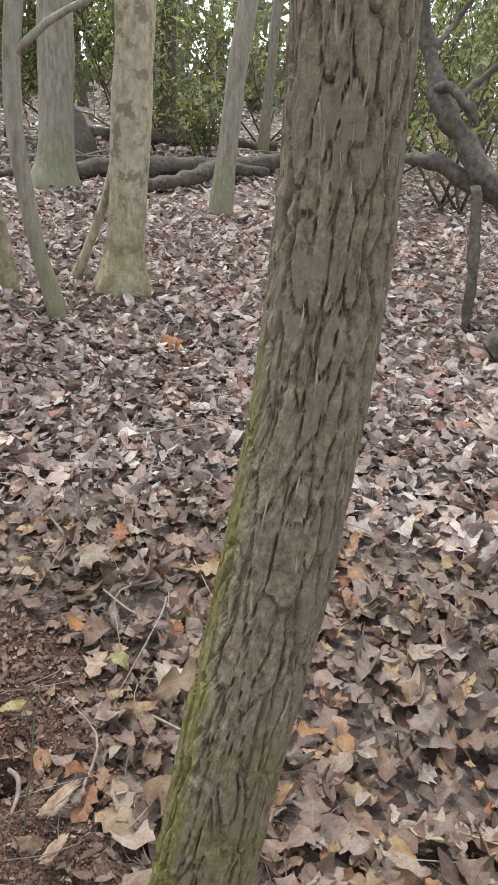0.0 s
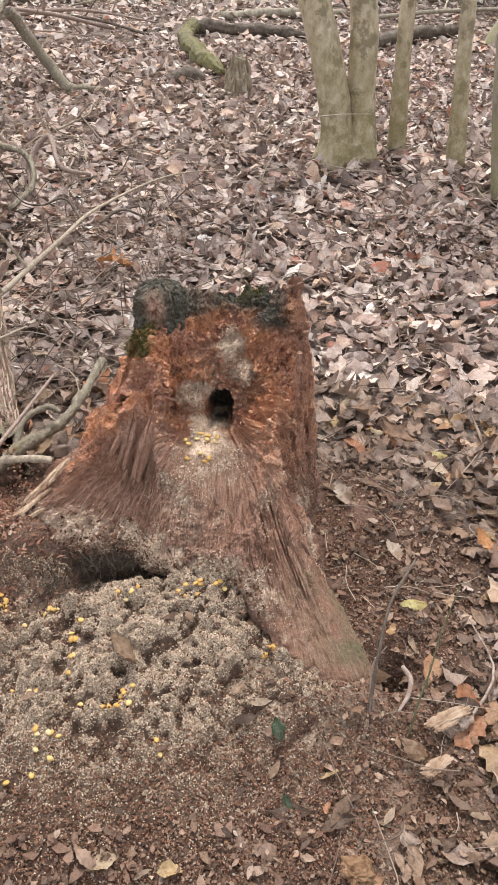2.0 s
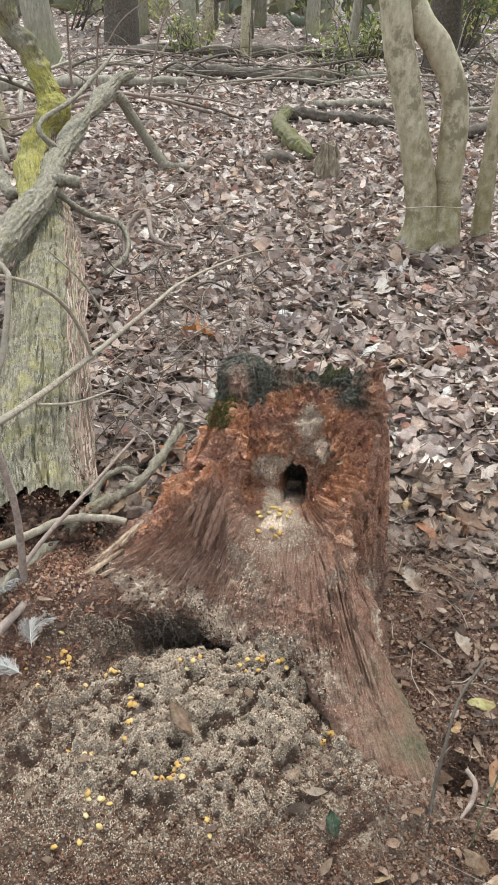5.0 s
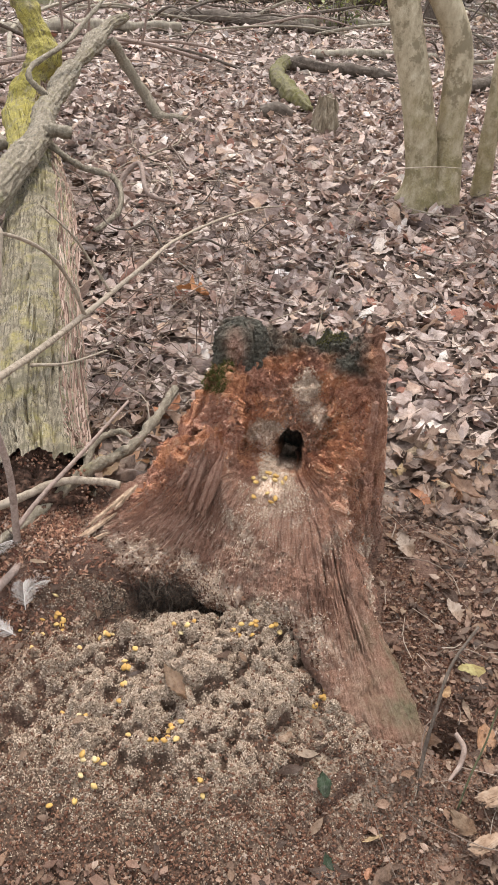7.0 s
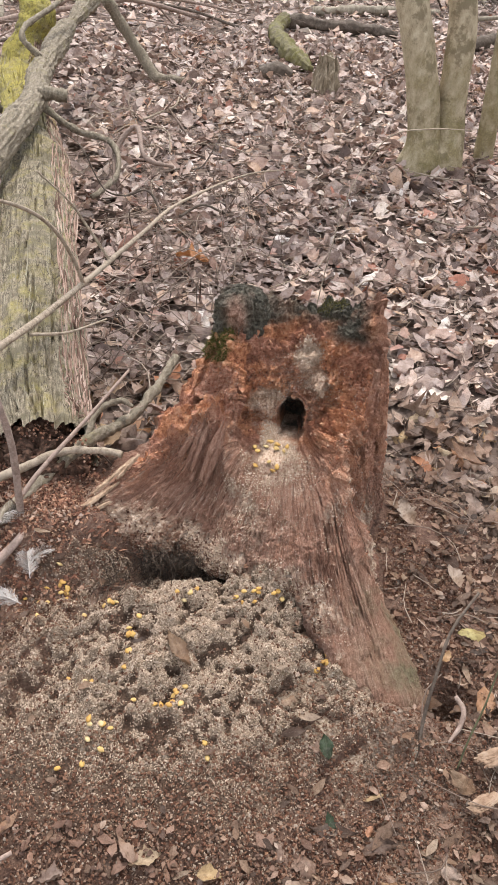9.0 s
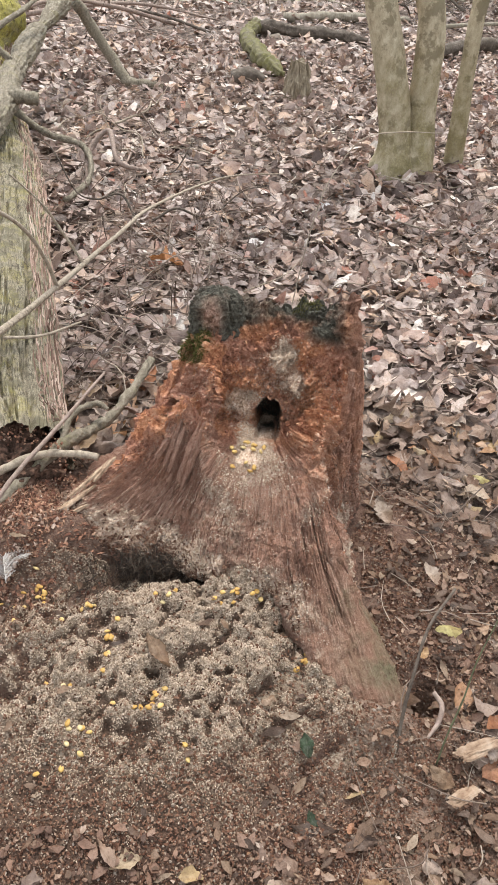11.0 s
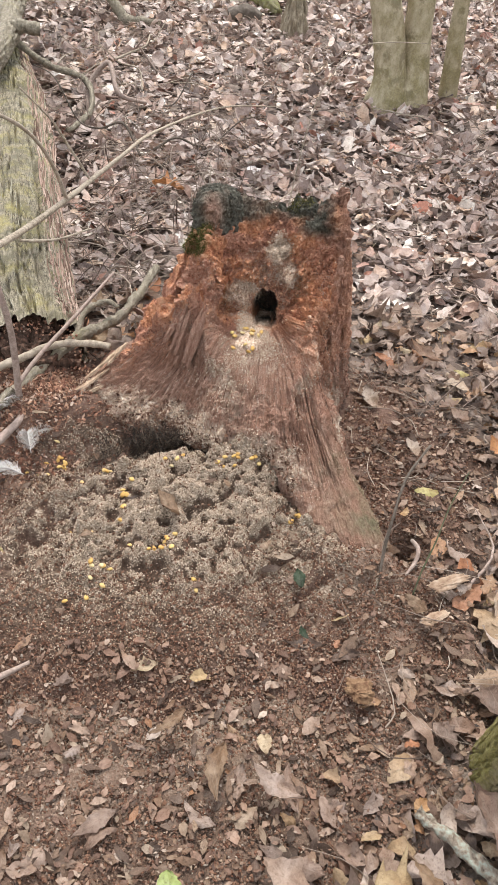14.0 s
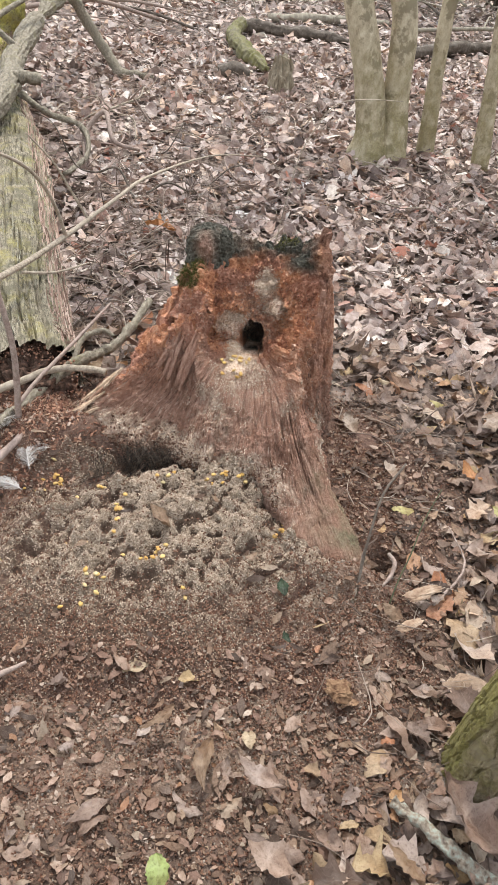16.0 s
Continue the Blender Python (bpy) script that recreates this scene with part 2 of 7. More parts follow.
# farther litter, paler than leaf_near: distant haze is put into its colour
leaf_brown = leaf_material("dry_leaf", [(0.0, (0.11, 0.0737, 0.0604)), (0.1, (0.244, 0.179, 0.155)), (0.22, (0.464, 0.368, 0.327)), (0.33, (0.305, 0.215, 0.18)), (0.45, (0.561, 0.457, 0.405)), (0.55, (0.354, 0.227, 0.178)), (0.65, (0.659, 0.547, 0.482)),
                                        (0.76, (0.415, 0.319, 0.281)), (0.85, (0.573, 0.399, 0.285)), (0.91, (0.78, 0.72, 0.659)), (0.955, (0.378, 0.154, 0.101)), (0.98, (0.683, 0.591, 0.519)), (1.0, (0.78, 0.72, 0.69))], 0.46, 0.15)
leaf_near = leaf_material("dry_leaf_close", [(0.0, (0.066, 0.0407, 0.0286)), (0.1, (0.143, 0.0935, 0.0704)), (0.22, (0.275, 0.206, 0.173)), (0.34, (0.209, 0.134, 0.0968)), (0.46, (0.341, 0.262, 0.22)), (0.56, (0.242, 0.149, 0.099)), (0.66, (0.418, 0.328, 0.271)),
                                             (0.76, (0.275, 0.185, 0.136)), (0.83, (0.44, 0.319, 0.171)), (0.88, (0.363, 0.187, 0.0935)), (0.93, (0.517, 0.424, 0.33)), (0.965, (0.33, 0.138, 0.066)), (1.0, (0.38, 0.3, 0.2))], 0.5, 0.18)
leaf_mould = leaf_material("trodden_leaf", [(0.0, (0.052, 0.0323, 0.023)), (0.25, (0.104, 0.0647, 0.0454)), (0.5, (0.159, 0.103, 0.0727)), (0.7, (0.208, 0.13, 0.0847)), (0.85, (0.25, 0.175, 0.121)), (0.95, (0.319, 0.245, 0.181)), (1.0, (0.229, 0.11, 0.0545))], 0.5, 0.15)
leaf_chip = leaf_material("crumbled_leaf", [(0.0, (0.09, 0.05, 0.035)), (0.3, (0.18, 0.104, 0.073)), (0.6, (0.26, 0.162, 0.116)), (0.85, (0.34, 0.237, 0.177)), (1.0, (0.44, 0.345, 0.275))], 0.55, 0.15)
leaf_green = leaf_material("evergreen_leaf", [(0.0, (0.1, 0.13, 0.055)), (0.5, (0.25, 0.28, 0.1)), (1.0, (0.5, 0.49, 0.19))], 0.35, 0.55)
leaf_lime = leaf_material("lime_leaf", [(0.0, (0.25, 0.29, 0.095)), (1.0, (0.28, 0.31, 0.11))], 0.45, 0.2)
leaf_dark = leaf_material("ivy_leaf", [(0.0, (0.0225, 0.0343, 0.0154)), (1.0, (0.0285, 0.0429, 0.0187))], 0.55, 0.1)
leaf_pale = leaf_material("pale_leaf", [(0.0, (0.32, 0.245, 0.19)), (1.0, (0.35, 0.27, 0.21))], 0.55, 0.1)
leaf_yellow = leaf_material("yellow_leaf", [(0.0, (0.33, 0.29, 0.12)), (1.0, (0.42, 0.34, 0.15))], 0.5, 0.2)
leaf_rust = leaf_material("rust_leaf", [(0.0, (0.3, 0.12, 0.05)), (1.0, (0.42, 0.2, 0.08))], 0.5, 0.2)
leaf_tan = leaf_material("tan_leaf", [(0.0, (0.2, 0.128, 0.08)), (1.0, (0.26, 0.18, 0.118))], 0.5, 0.2)


def soil_material():
    m, t, b = material("forest_soil", 0.9, 0.15)
    v = coords(t)
    fine = noise_tex(t, v, 190.0, 5, 0.7)
    mid = noise_tex(t, v, 26.0, 6, 0.65)
    soil = ramp(t, fine, [(0.3, (0.0236, 0.0134, 0.00875)), (0.52, (0.0648, 0.038, 0.0248)), (0.72, (0.118, 0.0737, 0.0502))])
    cells = t.nodes.new("ShaderNodeTexVoronoi")
    cells.inputs["Scale"].default_value = 38.0
    t.links.new(v, cells.inputs["Vector"])
    x = node(t, "ShaderNodeSeparateColor")
    t.links.new(cells.outputs["Color"], x.inputs[0])
    litter = ramp(t, x.outputs[0], [(0.0, (0.045, 0.031, 0.025)), (0.35, (0.11, 0.078, 0.063)), (0.7, (0.18, 0.133, 0.109)), (0.92, (0.23, 0.178, 0.143)), (1.0, (0.19, 0.095, 0.058))])
    litter = mix(t, ramp(t, mid, [(0.4, (0, 0, 0)), (0.65, (0.51, 0.51, 0.51))]), litter, soil)
    red = ramp(t, fine, [(0.28, (0.036, 0.019, 0.0135)), (0.5, (0.1, 0.054, 0.038)), (0.74, (0.175, 0.11, 0.082))])
    chips = voronoi(t, v, 110.0, "F1", "Color")
    x3 = node(t, "ShaderNodeSeparateColor")
    t.links.new(chips, x3.inputs[0])
    red = mix(t, maths(t, "MULTIPLY", x3.outputs[0], 0.3), red, (0.215, 0.132, 0.097))
    grain = voronoi(t, v, 330.0, "F1", "Color")
    x2 = node(t, "ShaderNodeSeparateColor")
    t.links.new(grain, x2.inputs[0])
    pale = ramp(t, x2.outputs[1], [(0.0, (0.136, 0.0928, 0.0612)), (0.3, (0.272, 0.198, 0.137)), (0.75, (0.367, 0.281, 0.203)), (1.0, (0.463, 0.384, 0.299))])
    wet = ramp(t, mid, [(0.42, (0, 0, 0)), (0.6, (0.85, 0.85, 0.85))])
    bare = mix(t, mask(t, "mulch"), soil, red)
    c = mix(t, mask(t, "litter"), bare, litter)
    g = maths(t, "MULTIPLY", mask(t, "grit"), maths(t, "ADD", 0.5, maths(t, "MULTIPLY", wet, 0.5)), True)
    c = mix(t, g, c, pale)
    t.links.new(c, b.inputs["Base Color"])
    h = maths(t, "ADD", maths(t, "MULTIPLY", fine, 0.6), maths(t, "ADD", mid, maths(t, "MULTIPLY", voronoi(t, v, 330.0), 0.3)))
    relief(t, b, h, 0.9, 0.006)
    return m


soil = soil_material()


def stump_material():
    m, t, b = material("rotten_stump_wood", 0.88, 0.15)
    v = coords(t)
    pos = node(t, "ShaderNodeSeparateXYZ")
    t.links.new(v, pos.inputs[0])
    grainway = t.nodes.new("ShaderNodeAttribute")
    grainway.attribute_name = "fibre"
    fib = noise_tex(t, grainway.outputs["Vector"], 5.0, 9, 0.75)
    fine = noise_tex(t, v, 150.0, 5, 0.7)
    blot = noise_tex(t, v, 13.0, 6, 0.65)
    dust = noise_tex(t, v, 480.0, 4, 0.75)
    broken = maths(t, "ADD", maths(t, "MULTIPLY", fib, 0.42), maths(t, "ADD", maths(t, "MULTIPLY", dust, 0.3), maths(t, "ADD", maths(t, "MULTIPLY", fine, 0.14), maths(t, "MULTIPLY", blot, 0.16))))
    outer = ramp(t, broken, [(0.36, (0.075, 0.037, 0.026)), (0.45, (0.255, 0.133, 0.091)), (0.53, (0.4, 0.238, 0.172)), (0.63, (0.63, 0.45, 0.345))])
    outer = mix(t, maths(t, "MULTIPLY", mask(t, "tone"), 0.45), outer, (0.34, 0.15, 0.092))
    speck = maths(t, "ADD", maths(t, "MULTIPLY", blot, 0.3), maths(t, "ADD", maths(t, "MULTIPLY", fine, 0.45), maths(t, "MULTIPLY", dust, 0.3)))
    rust = ramp(t, speck, [(0.4, (0.11, 0.036, 0.022)), (0.465, (0.43, 0.165, 0.085)), (0.53, (0.65, 0.285, 0.145)), (0.61, (0.74, 0.42, 0.25)), (0.7, (0.8, 0.6, 0.46))])
    umber = ramp(t, speck, [(0.4, (0.09, 0.036, 0.024)), (0.48, (0.36, 0.155, 0.098)), (0.57, (0.56, 0.28, 0.185)), (0.68, (0.7, 0.5, 0.39))])
    rot = ramp(t, noise_tex(t, v, 17.0, 5, 0.6), [(0.45, (0, 0, 0)), (0.56, (1, 1, 1))])
    rot = mix(t, maths(t, "ADD", rot, mask(t, "ember"), True), umber, rust)
    c = mix(t, mask(t, "rot"), outer, rot)
    green = ramp(t, fine, [(0.35, (0.03, 0.04, 0.018)), (0.65, (0.12, 0.14, 0.06))])
    c = mix(t, maths(t, "MULTIPLY", mask(t, "algae"), ramp(t, blot, [(0.4, (0.1, 0.1, 0.1)), (0.6, (0.8, 0.8, 0.8))])), c, green)
    # near-black for old rim wood and for shade painted into the holes
    dark_tone = ramp(t, fine, [(0.35, (0.04, 0.034, 0.026)), (0.7, (0.2, 0.178, 0.135))])
    c = mix(t, maths(t, "MULTIPLY", mask(t, "decay_shade"), ramp(t, blot, [(0.3, (0.5, 0.5, 0.5)), (0.5, (1, 1, 1))])), c, dark_tone)
    grain = voronoi(t, v, 330.0, "F1", "Color")
    x2 = node(t, "ShaderNodeSeparateColor")
    t.links.new(grain, x2.inputs[0])
    # paler than the heap's grain, offsetting the shade on the face by colour
    pale = ramp(t, x2.outputs[1], [(0.0, (0.38, 0.25, 0.175)), (0.3, (0.6, 0.435, 0.315)), (0.75, (0.7, 0.54, 0.41)), (1.0, (0.78, 0.66, 0.53))])
    dusted = maths(t, "ADD", mask(t, "grit"), maths(t, "MULTIPLY", maths(t, "SUBTRACT", noise_tex(t, v, 34.0, 7, 0.75), 0.5), 1.7))
    g = ramp(t, dusted, [(0.36, (0, 0, 0)), (0.72, (0.9, 0.9, 0.9))])
    c = mix(t, g, c, pale)
    t.links.new(c, b.inputs["Base Color"])
    h = maths(t, "ADD", maths(t, "MULTIPLY", fib, 0.8), maths(t, "ADD", maths(t, "MULTIPLY", fine, 0.6), maths(t, "MULTIPLY", dust, 0.6)))
    relief(t, b, maths(t, "MULTIPLY", h, maths(t, "SUBTRACT", 1.0, maths(t, "MULTIPLY", g, 0.7))), 1.0, 0.009)
    return m


stump_wood = stump_material()


def plain_material(name, stops, rough=0.7, scale=200.0, spec=0.25, islands=False, depth=0.0015):
    m, t, b = material(name, rough, spec)
    n = noise_tex(t, coords(t), scale, 4)
    src = chance(t) if islands else n
    c = ramp(t, src, stops)
    c = mix(t, maths(t, "MULTIPLY", n, 0.5), c, mix(t, 1.0, c, (0.55, 0.5, 0.45), "MULTIPLY"))
    t.links.new(c, b.inputs["Base Color"])
    relief(t, b, n, 0.5, depth)
    return m


corn_skin = plain_material("corn_skin", [(0.0, (0.43, 0.235, 0.055)), (0.5, (0.5, 0.305, 0.08)), (0.85, (0.52, 0.36, 0.14)), (1.0, (0.55, 0.44, 0.25))], 0.55, 300.0, 0.4, True)
grain_skin = plain_material("grain_skin", [(0.0, (0.17, 0.112, 0.078)), (0.25, (0.285, 0.205, 0.145)), (0.6, (0.4, 0.3, 0.218)), (0.9, (0.48, 0.372, 0.28)), (1.0, (0.58, 0.475, 0.375))], 0.7, 500.0, 0.2, True)
fibre_wood = plain_material("stump_fibre", [(0.0, (0.13, 0.068, 0.047)), (0.3, (0.225, 0.122, 0.085)), (0.6, (0.31, 0.182, 0.13)), (0.9, (0.41, 0.272, 0.2)), (1.0, (0.48, 0.35, 0.275))], 0.9, 260.0, 0.1, True)
rot_wood = plain_material("rot_chunk", [(0.0, (0.14, 0.055, 0.036)), (0.3, (0.29, 0.12, 0.07)), (0.6, (0.42, 0.19, 0.11)), (0.85, (0.54, 0.29, 0.17)), (1.0, (0.58, 0.41, 0.31))], 0.92, 200.0, 0.1, True)
mulch_wood = plain_material("mulch_flake", [(0.0, (0.1, 0.044, 0.031)), (0.3, (0.21, 0.1, 0.065)), (0.6, (0.3, 0.157, 0.103)), (0.85, (0.38, 0.227, 0.15)), (1.0, (0.44, 0.33, 0.265))], 0.92, 200.0, 0.1, True)
flake_bark = plain_material("bark_flake", [(0.0, (0.17, 0.13, 0.095)), (0.4, (0.26, 0.2, 0.15)), (0.75, (0.34, 0.275, 0.21)), (1.0, (0.4, 0.33, 0.255))], 0.92, 160.0, 0.1, True)
log_fibre = plain_material("log_fibre", [(0.0, (0.1, 0.082, 0.058)), (0.35, (0.2, 0.175, 0.125)), (0.7, (0.3, 0.27, 0.2)), (1.0, (0.4, 0.365, 0.28))], 0.92, 160.0, 0.1, True)
stalk_brown = plain_material("stalk_brown", [(0.0, (0.09, 0.06, 0.045)), (0.5, (0.21, 0.155, 0.122)), (1.0, (0.4, 0.32, 0.255))], 0.85, 200.0, 0.15, True)
flank_wood = plain_material("log_flank", [(0.0, (0.09, 0.052, 0.038)), (0.4, (0.25, 0.16, 0.125)), (0.8, (0.38, 0.265, 0.21)), (1.0, (0.46, 0.35, 0.29))], 0.92, 200.0, 0.1, True)
crumb_wood = plain_material("crumbled_wood", [(0.0, (0.064, 0.03, 0.019)), (0.3, (0.132, 0.064, 0.041)), (0.65, (0.192, 0.106, 0.069)), (0.9, (0.24, 0.163, 0.118)), (1.0, (0.29, 0.235, 0.19))], 0.9, 300.0, 0.1, True)
green_bark = plain_material("green_stem", [(0.3, (0.05, 0.05, 0.026)), (0.7, (0.1, 0.1, 0.05))], 0.6, 90.0, 0.2)
# grain_skin lightened, to make up in colour for the shaded stump face
bright_grain_skin = plain_material("bright_grain_skin", [(0.0, (0.34, 0.22, 0.15)), (0.3, (0.49, 0.35, 0.25)), (0.7, (0.6, 0.45, 0.335)), (1.0, (0.72, 0.6, 0.48))], 0.8, 500.0, 0.15, True)
dust_wood = plain_material("clinging_dust", [(0.0, (0.16, 0.085, 0.056)), (0.4, (0.3, 0.175, 0.12)), (0.75, (0.44, 0.3, 0.22)), (1.0, (0.58, 0.45, 0.36))], 0.92, 300.0, 0.1, True)
core_wood = plain_material("rotten_core", [(0.35, (0.022, 0.014, 0.01)), (0.5, (0.075, 0.045, 0.032)), (0.62, (0.15, 0.085, 0.06)), (0.75, (0.22, 0.15, 0.11))], 0.92, 70.0, 0.1, False, 0.005)
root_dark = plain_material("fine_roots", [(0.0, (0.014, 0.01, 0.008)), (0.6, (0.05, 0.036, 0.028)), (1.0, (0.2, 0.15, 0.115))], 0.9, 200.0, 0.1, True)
clod_soil = plain_material("clod_soil", [(0.0, (0.045, 0.0288, 0.0207)), (0.6, (0.117, 0.0747, 0.054)), (1.0, (0.216, 0.149, 0.113))], 0.95, 250.0, 0.1, True)
moss_green = plain_material("moss", [(0.0, (0.0473, 0.0441, 0.0126)), (0.6, (0.121, 0.11, 0.0315)), (1.0, (0.27, 0.231, 0.084))], 0.9, 300.0, 0.1, True)
feather_grey = plain_material("feather_down", [(0.0, (0.38, 0.339, 0.312)), (1.0, (0.646, 0.581, 0.533))], 0.8, 400.0, 0.2, True)
chip_wood = plain_material("wood_chip", [(0.3, (0.15, 0.09, 0.0562)), (0.5, (0.285, 0.191, 0.131)), (0.7, (0.39, 0.292, 0.217))], 0.9, 60.0, 0.1, False, 0.003)
sliver_wood = plain_material("sliver_wood", [(0.3, (0.16, 0.1, 0.065)), (0.5, (0.34, 0.23, 0.155)), (0.7, (0.5, 0.37, 0.26))], 0.9, 120.0, 0.1, False, 0.003)
rust_wood = plain_material("rusty_rotten_wood", [(0.3, (0.0828, 0.0403, 0.0227)), (0.5, (0.171, 0.0976, 0.0551)), (0.7, (0.249, 0.162, 0.0972))], 0.9, 120.0, 0.1, False)
lichen_bark = plain_material("lichened_bark", [(0.3, (0.075, 0.055, 0.04)), (0.47, (0.2, 0.155, 0.118)), (0.54, (0.24, 0.21, 0.165)), (0.62, (0.26, 0.265, 0.215)), (0.75, (0.36, 0.36, 0.3))], 0.9, 130.0, 0.1, False, 0.004)


# ---- ground ----
CX, CY = 0.10, 1.17                                # middle of the stump


def ground_height(x, y):
    p = np.stack([x, y, 0 * x], 1)
    far = np.hypot(x, y)
    h = -0.018 + 0.012 * fbm(p, 1.7, 3, 3) + 0.05 * smooth(6, 25, far) * fbm(p, 0.25, 3, 9)
    h = h + 0.045 * bump_at(x, y, 0.3, 0.66, 0.18, 0.12) + 0.06 * bump_at(x, y, 0.02, 0.80, 0.24, 0.17)
    h = h + 0.085 * bump_at(x, y, -0.40, 1.12, 0.2, 0.24) + 0.035 * bump_at(x, y, -0.42, 1.1, 0.12, 0.06) + 0.05 * bump_at(x, y, 0.34, 1.1, 0.22)
    h = h + 0.03 * bump_at(x, y, 0.1, 1.2, 0.4) + 0.05 * bump_at(x, y, -0.33, 0.985, 0.11, 0.07)
    h = h + 0.065 * bump_at(x, y, -0.225, 0.985, 0.075, 0.06) - 0.05 * bump_at(x, y, -0.07, 0.95, 0.075, 0.03)
    h = h - 0.096 * bump_at(x, y, 0.375, 0.735, 0.045, 0.036) + 0.028 * bump_at(x, y, 0.285, 0.66, 0.06, 0.04)
    return h


def bareness(x, y):
    b = np.maximum.reduce([bump_at(x, y, -0.12, 0.66, 0.42, 0.36), bump_at(x, y, -0.36, 1.05, 0.24, 0.22), bump_at(x, y, 0.40, 0.96, 0.2, 0.3), bump_at(x, y, 0.3, 0.55, 0.2, 0.2),
                           bump_at(x, y, 0.05, 1.1, 0.36, 0.3), bump_at(x, y, -0.15, 0.33, 0.5, 0.22), 0.9 * bump_at(x, y, -0.22, 0.16, 0.36, 0.2)])
    return smooth(0.22, 0.6, b + 0.12 * fbm(np.stack([x, y, 0 * x], 1), 9.0, 3, 5))


def spread(lo, hi, step, far, count):
    g = np.geomspace(step * 2, far, count)
    return np.r_[lo - g[::-1], np.arange(lo, hi, step), hi + g]


def build_ground():
    xs, ys = spread(-0.75, 1.15, 0.018, 420, 48), spread(-0.35, 1.9, 0.018, 420, 52)
    X, Y = np.meshgrid(xs, ys)
    x, y = X.ravel(), Y.ravel()
    bare = bareness(x, y)
    p = np.stack([x, y, 0 * x], 1)
    near = smooth(3, 1.6, np.hypot(x, y - 0.8))
    z = ground_height(x, y) + near * bare * (0.006 * fbm(p, 35, 3, 4))
    k = np.arange(len(x)).reshape(X.shape)
    F = np.stack([k[:-1, :-1], k[:-1, 1:], k[1:, 1:], k[1:, :-1]], -1).reshape(-1, 4)
    mulch = np.clip(bump_at(x, y, -0.36, 0.95, 0.25, 0.25) * 1.6 + bump_at(x, y, 0.38, 0.98, 0.16, 0.3) * 1.2 + 0.75 * bump_at(x, y, -0.2, 0.3, 0.5, 0.25)
                    + 0.7 * bump_at(x, y, 0.3, 0.6, 0.2), 0, 1)
    grit = np.clip(bump_at(x, y, -0.03, 0.66, 0.3, 0.2) * 1.2 + 0.35 * bump_at(x, y, -0.05, 0.4, 0.4, 0.2), 0, 1)
    m = mesh_of("ground", np.stack([x, y, z], 1), F, soil, True, litter=1 - bare, mulch=mulch, grit=grit)
    return thing("ground", "brown woodland floor of soil, grit and crumbled wood", "ground", m, "", "structure")


ground = build_ground()


def heap_height(x, y):
    p = np.stack([x, y, 0 * x], 1)
    body = 0.078 * bump_at(x, y, 0.02, 0.80, 0.25, 0.17) + 0.03 * bump_at(x, y, -0.2, 0.74, 0.18, 0.2) - 0.012
    one, two, cell = worley(p + 0.02 * np.stack([vnoise(p, 14, 1), vnoise(p, 14, 2), 0 * x], 1), 13.0, 21)
    one2, two2, cell2 = worley(p + 0.012 * np.stack([vnoise(p, 30, 5), vnoise(p, 30, 6), 0 * x], 1), 40.0, 22)
    clods = 0.026 * (cell - 0.35) * smooth(0.0, 0.45, two - one) + 0.016 * (cell2 - 0.45) * smooth(0.0, 0.35, two2 - one2) + 0.018 * fbm(p, 26, 4, 8) + 0.006 * vnoise(p, 75, 4) + 0.0025 * vnoise(p, 150, 5)
    upper = smooth(0.5, 0.72, y)
    pit = 0.05 * bump_at(x, y, -0.075, 0.94, 0.085, 0.026) + 0.045 * bump_at(x, y, 0.0, 0.908, 0.028, 0.02) + 0.03 * bump_at(x, y, -0.22, 0.86, 0.03)
    edge = np.minimum.reduce([smooth(-0.48, -0.3, x), smooth(0.36, 0.2, x), smooth(0.33, 0.5, y), smooth(0.99, 0.93, y)])
    h = ground_height(x, y)
    root = smooth(0.0, 0.05, 0.17 - (x - 0.095) + (0.85 - y) * 0.43)
    body = np.minimum(body, 0.085) + 0.055 * bump_at(x, y, 0.085, 0.875, 0.075, 0.05) + 0.02 * bump_at(x, y, -0.05, 0.855, 0.05, 0.03)
    return np.maximum(h, body) + (clods * (0.25 + 0.75 * upper) + 0.006) * edge * root - pit - 0.03 * (1 - edge)


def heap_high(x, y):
    """Where grain lies on the lumps; the soil hollows between are darkened like shade."""
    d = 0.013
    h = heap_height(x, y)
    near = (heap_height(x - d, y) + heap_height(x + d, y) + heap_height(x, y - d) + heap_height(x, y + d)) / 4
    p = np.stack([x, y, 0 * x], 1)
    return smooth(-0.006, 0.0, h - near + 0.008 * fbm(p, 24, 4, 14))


def build_heap():
    xs, ys = np.arange(-0.49, 0.37, 0.0035), np.arange(0.33, 1.0, 0.0035)
    X, Y = np.meshgrid(xs, ys)
    x, y = X.ravel(), Y.ravel()
    p = np.stack([x, y, 0 * x], 1)
    z = heap_height(x, y)
    k = np.arange(len(x)).reshape(X.shape)
    F = np.stack([k[:-1, :-1], k[:-1, 1:], k[1:, 1:], k[1:, :-1]], -1).reshape(-1, 4)
    high = heap_high(x, y)
    # pale grit leaves the hollows, so their colour darkens where shade falls
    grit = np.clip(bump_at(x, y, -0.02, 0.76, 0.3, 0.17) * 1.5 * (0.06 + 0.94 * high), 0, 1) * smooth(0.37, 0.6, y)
    mulch = np.clip(1.2 * bump_at(x, y, -0.4, 0.86, 0.17, 0.22) + bump_at(x, y, 0.25, 0.55, 0.15, 0.15) + bump_at(x, y, -0.2, 0.35, 0.5, 0.12), 0, 1)
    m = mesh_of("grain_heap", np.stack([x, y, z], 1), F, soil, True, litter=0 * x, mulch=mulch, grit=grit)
    return thing("grain_heap", "lumpy heap of pale scattered grain and dark soil", "grain heap", m, "", "stuff")


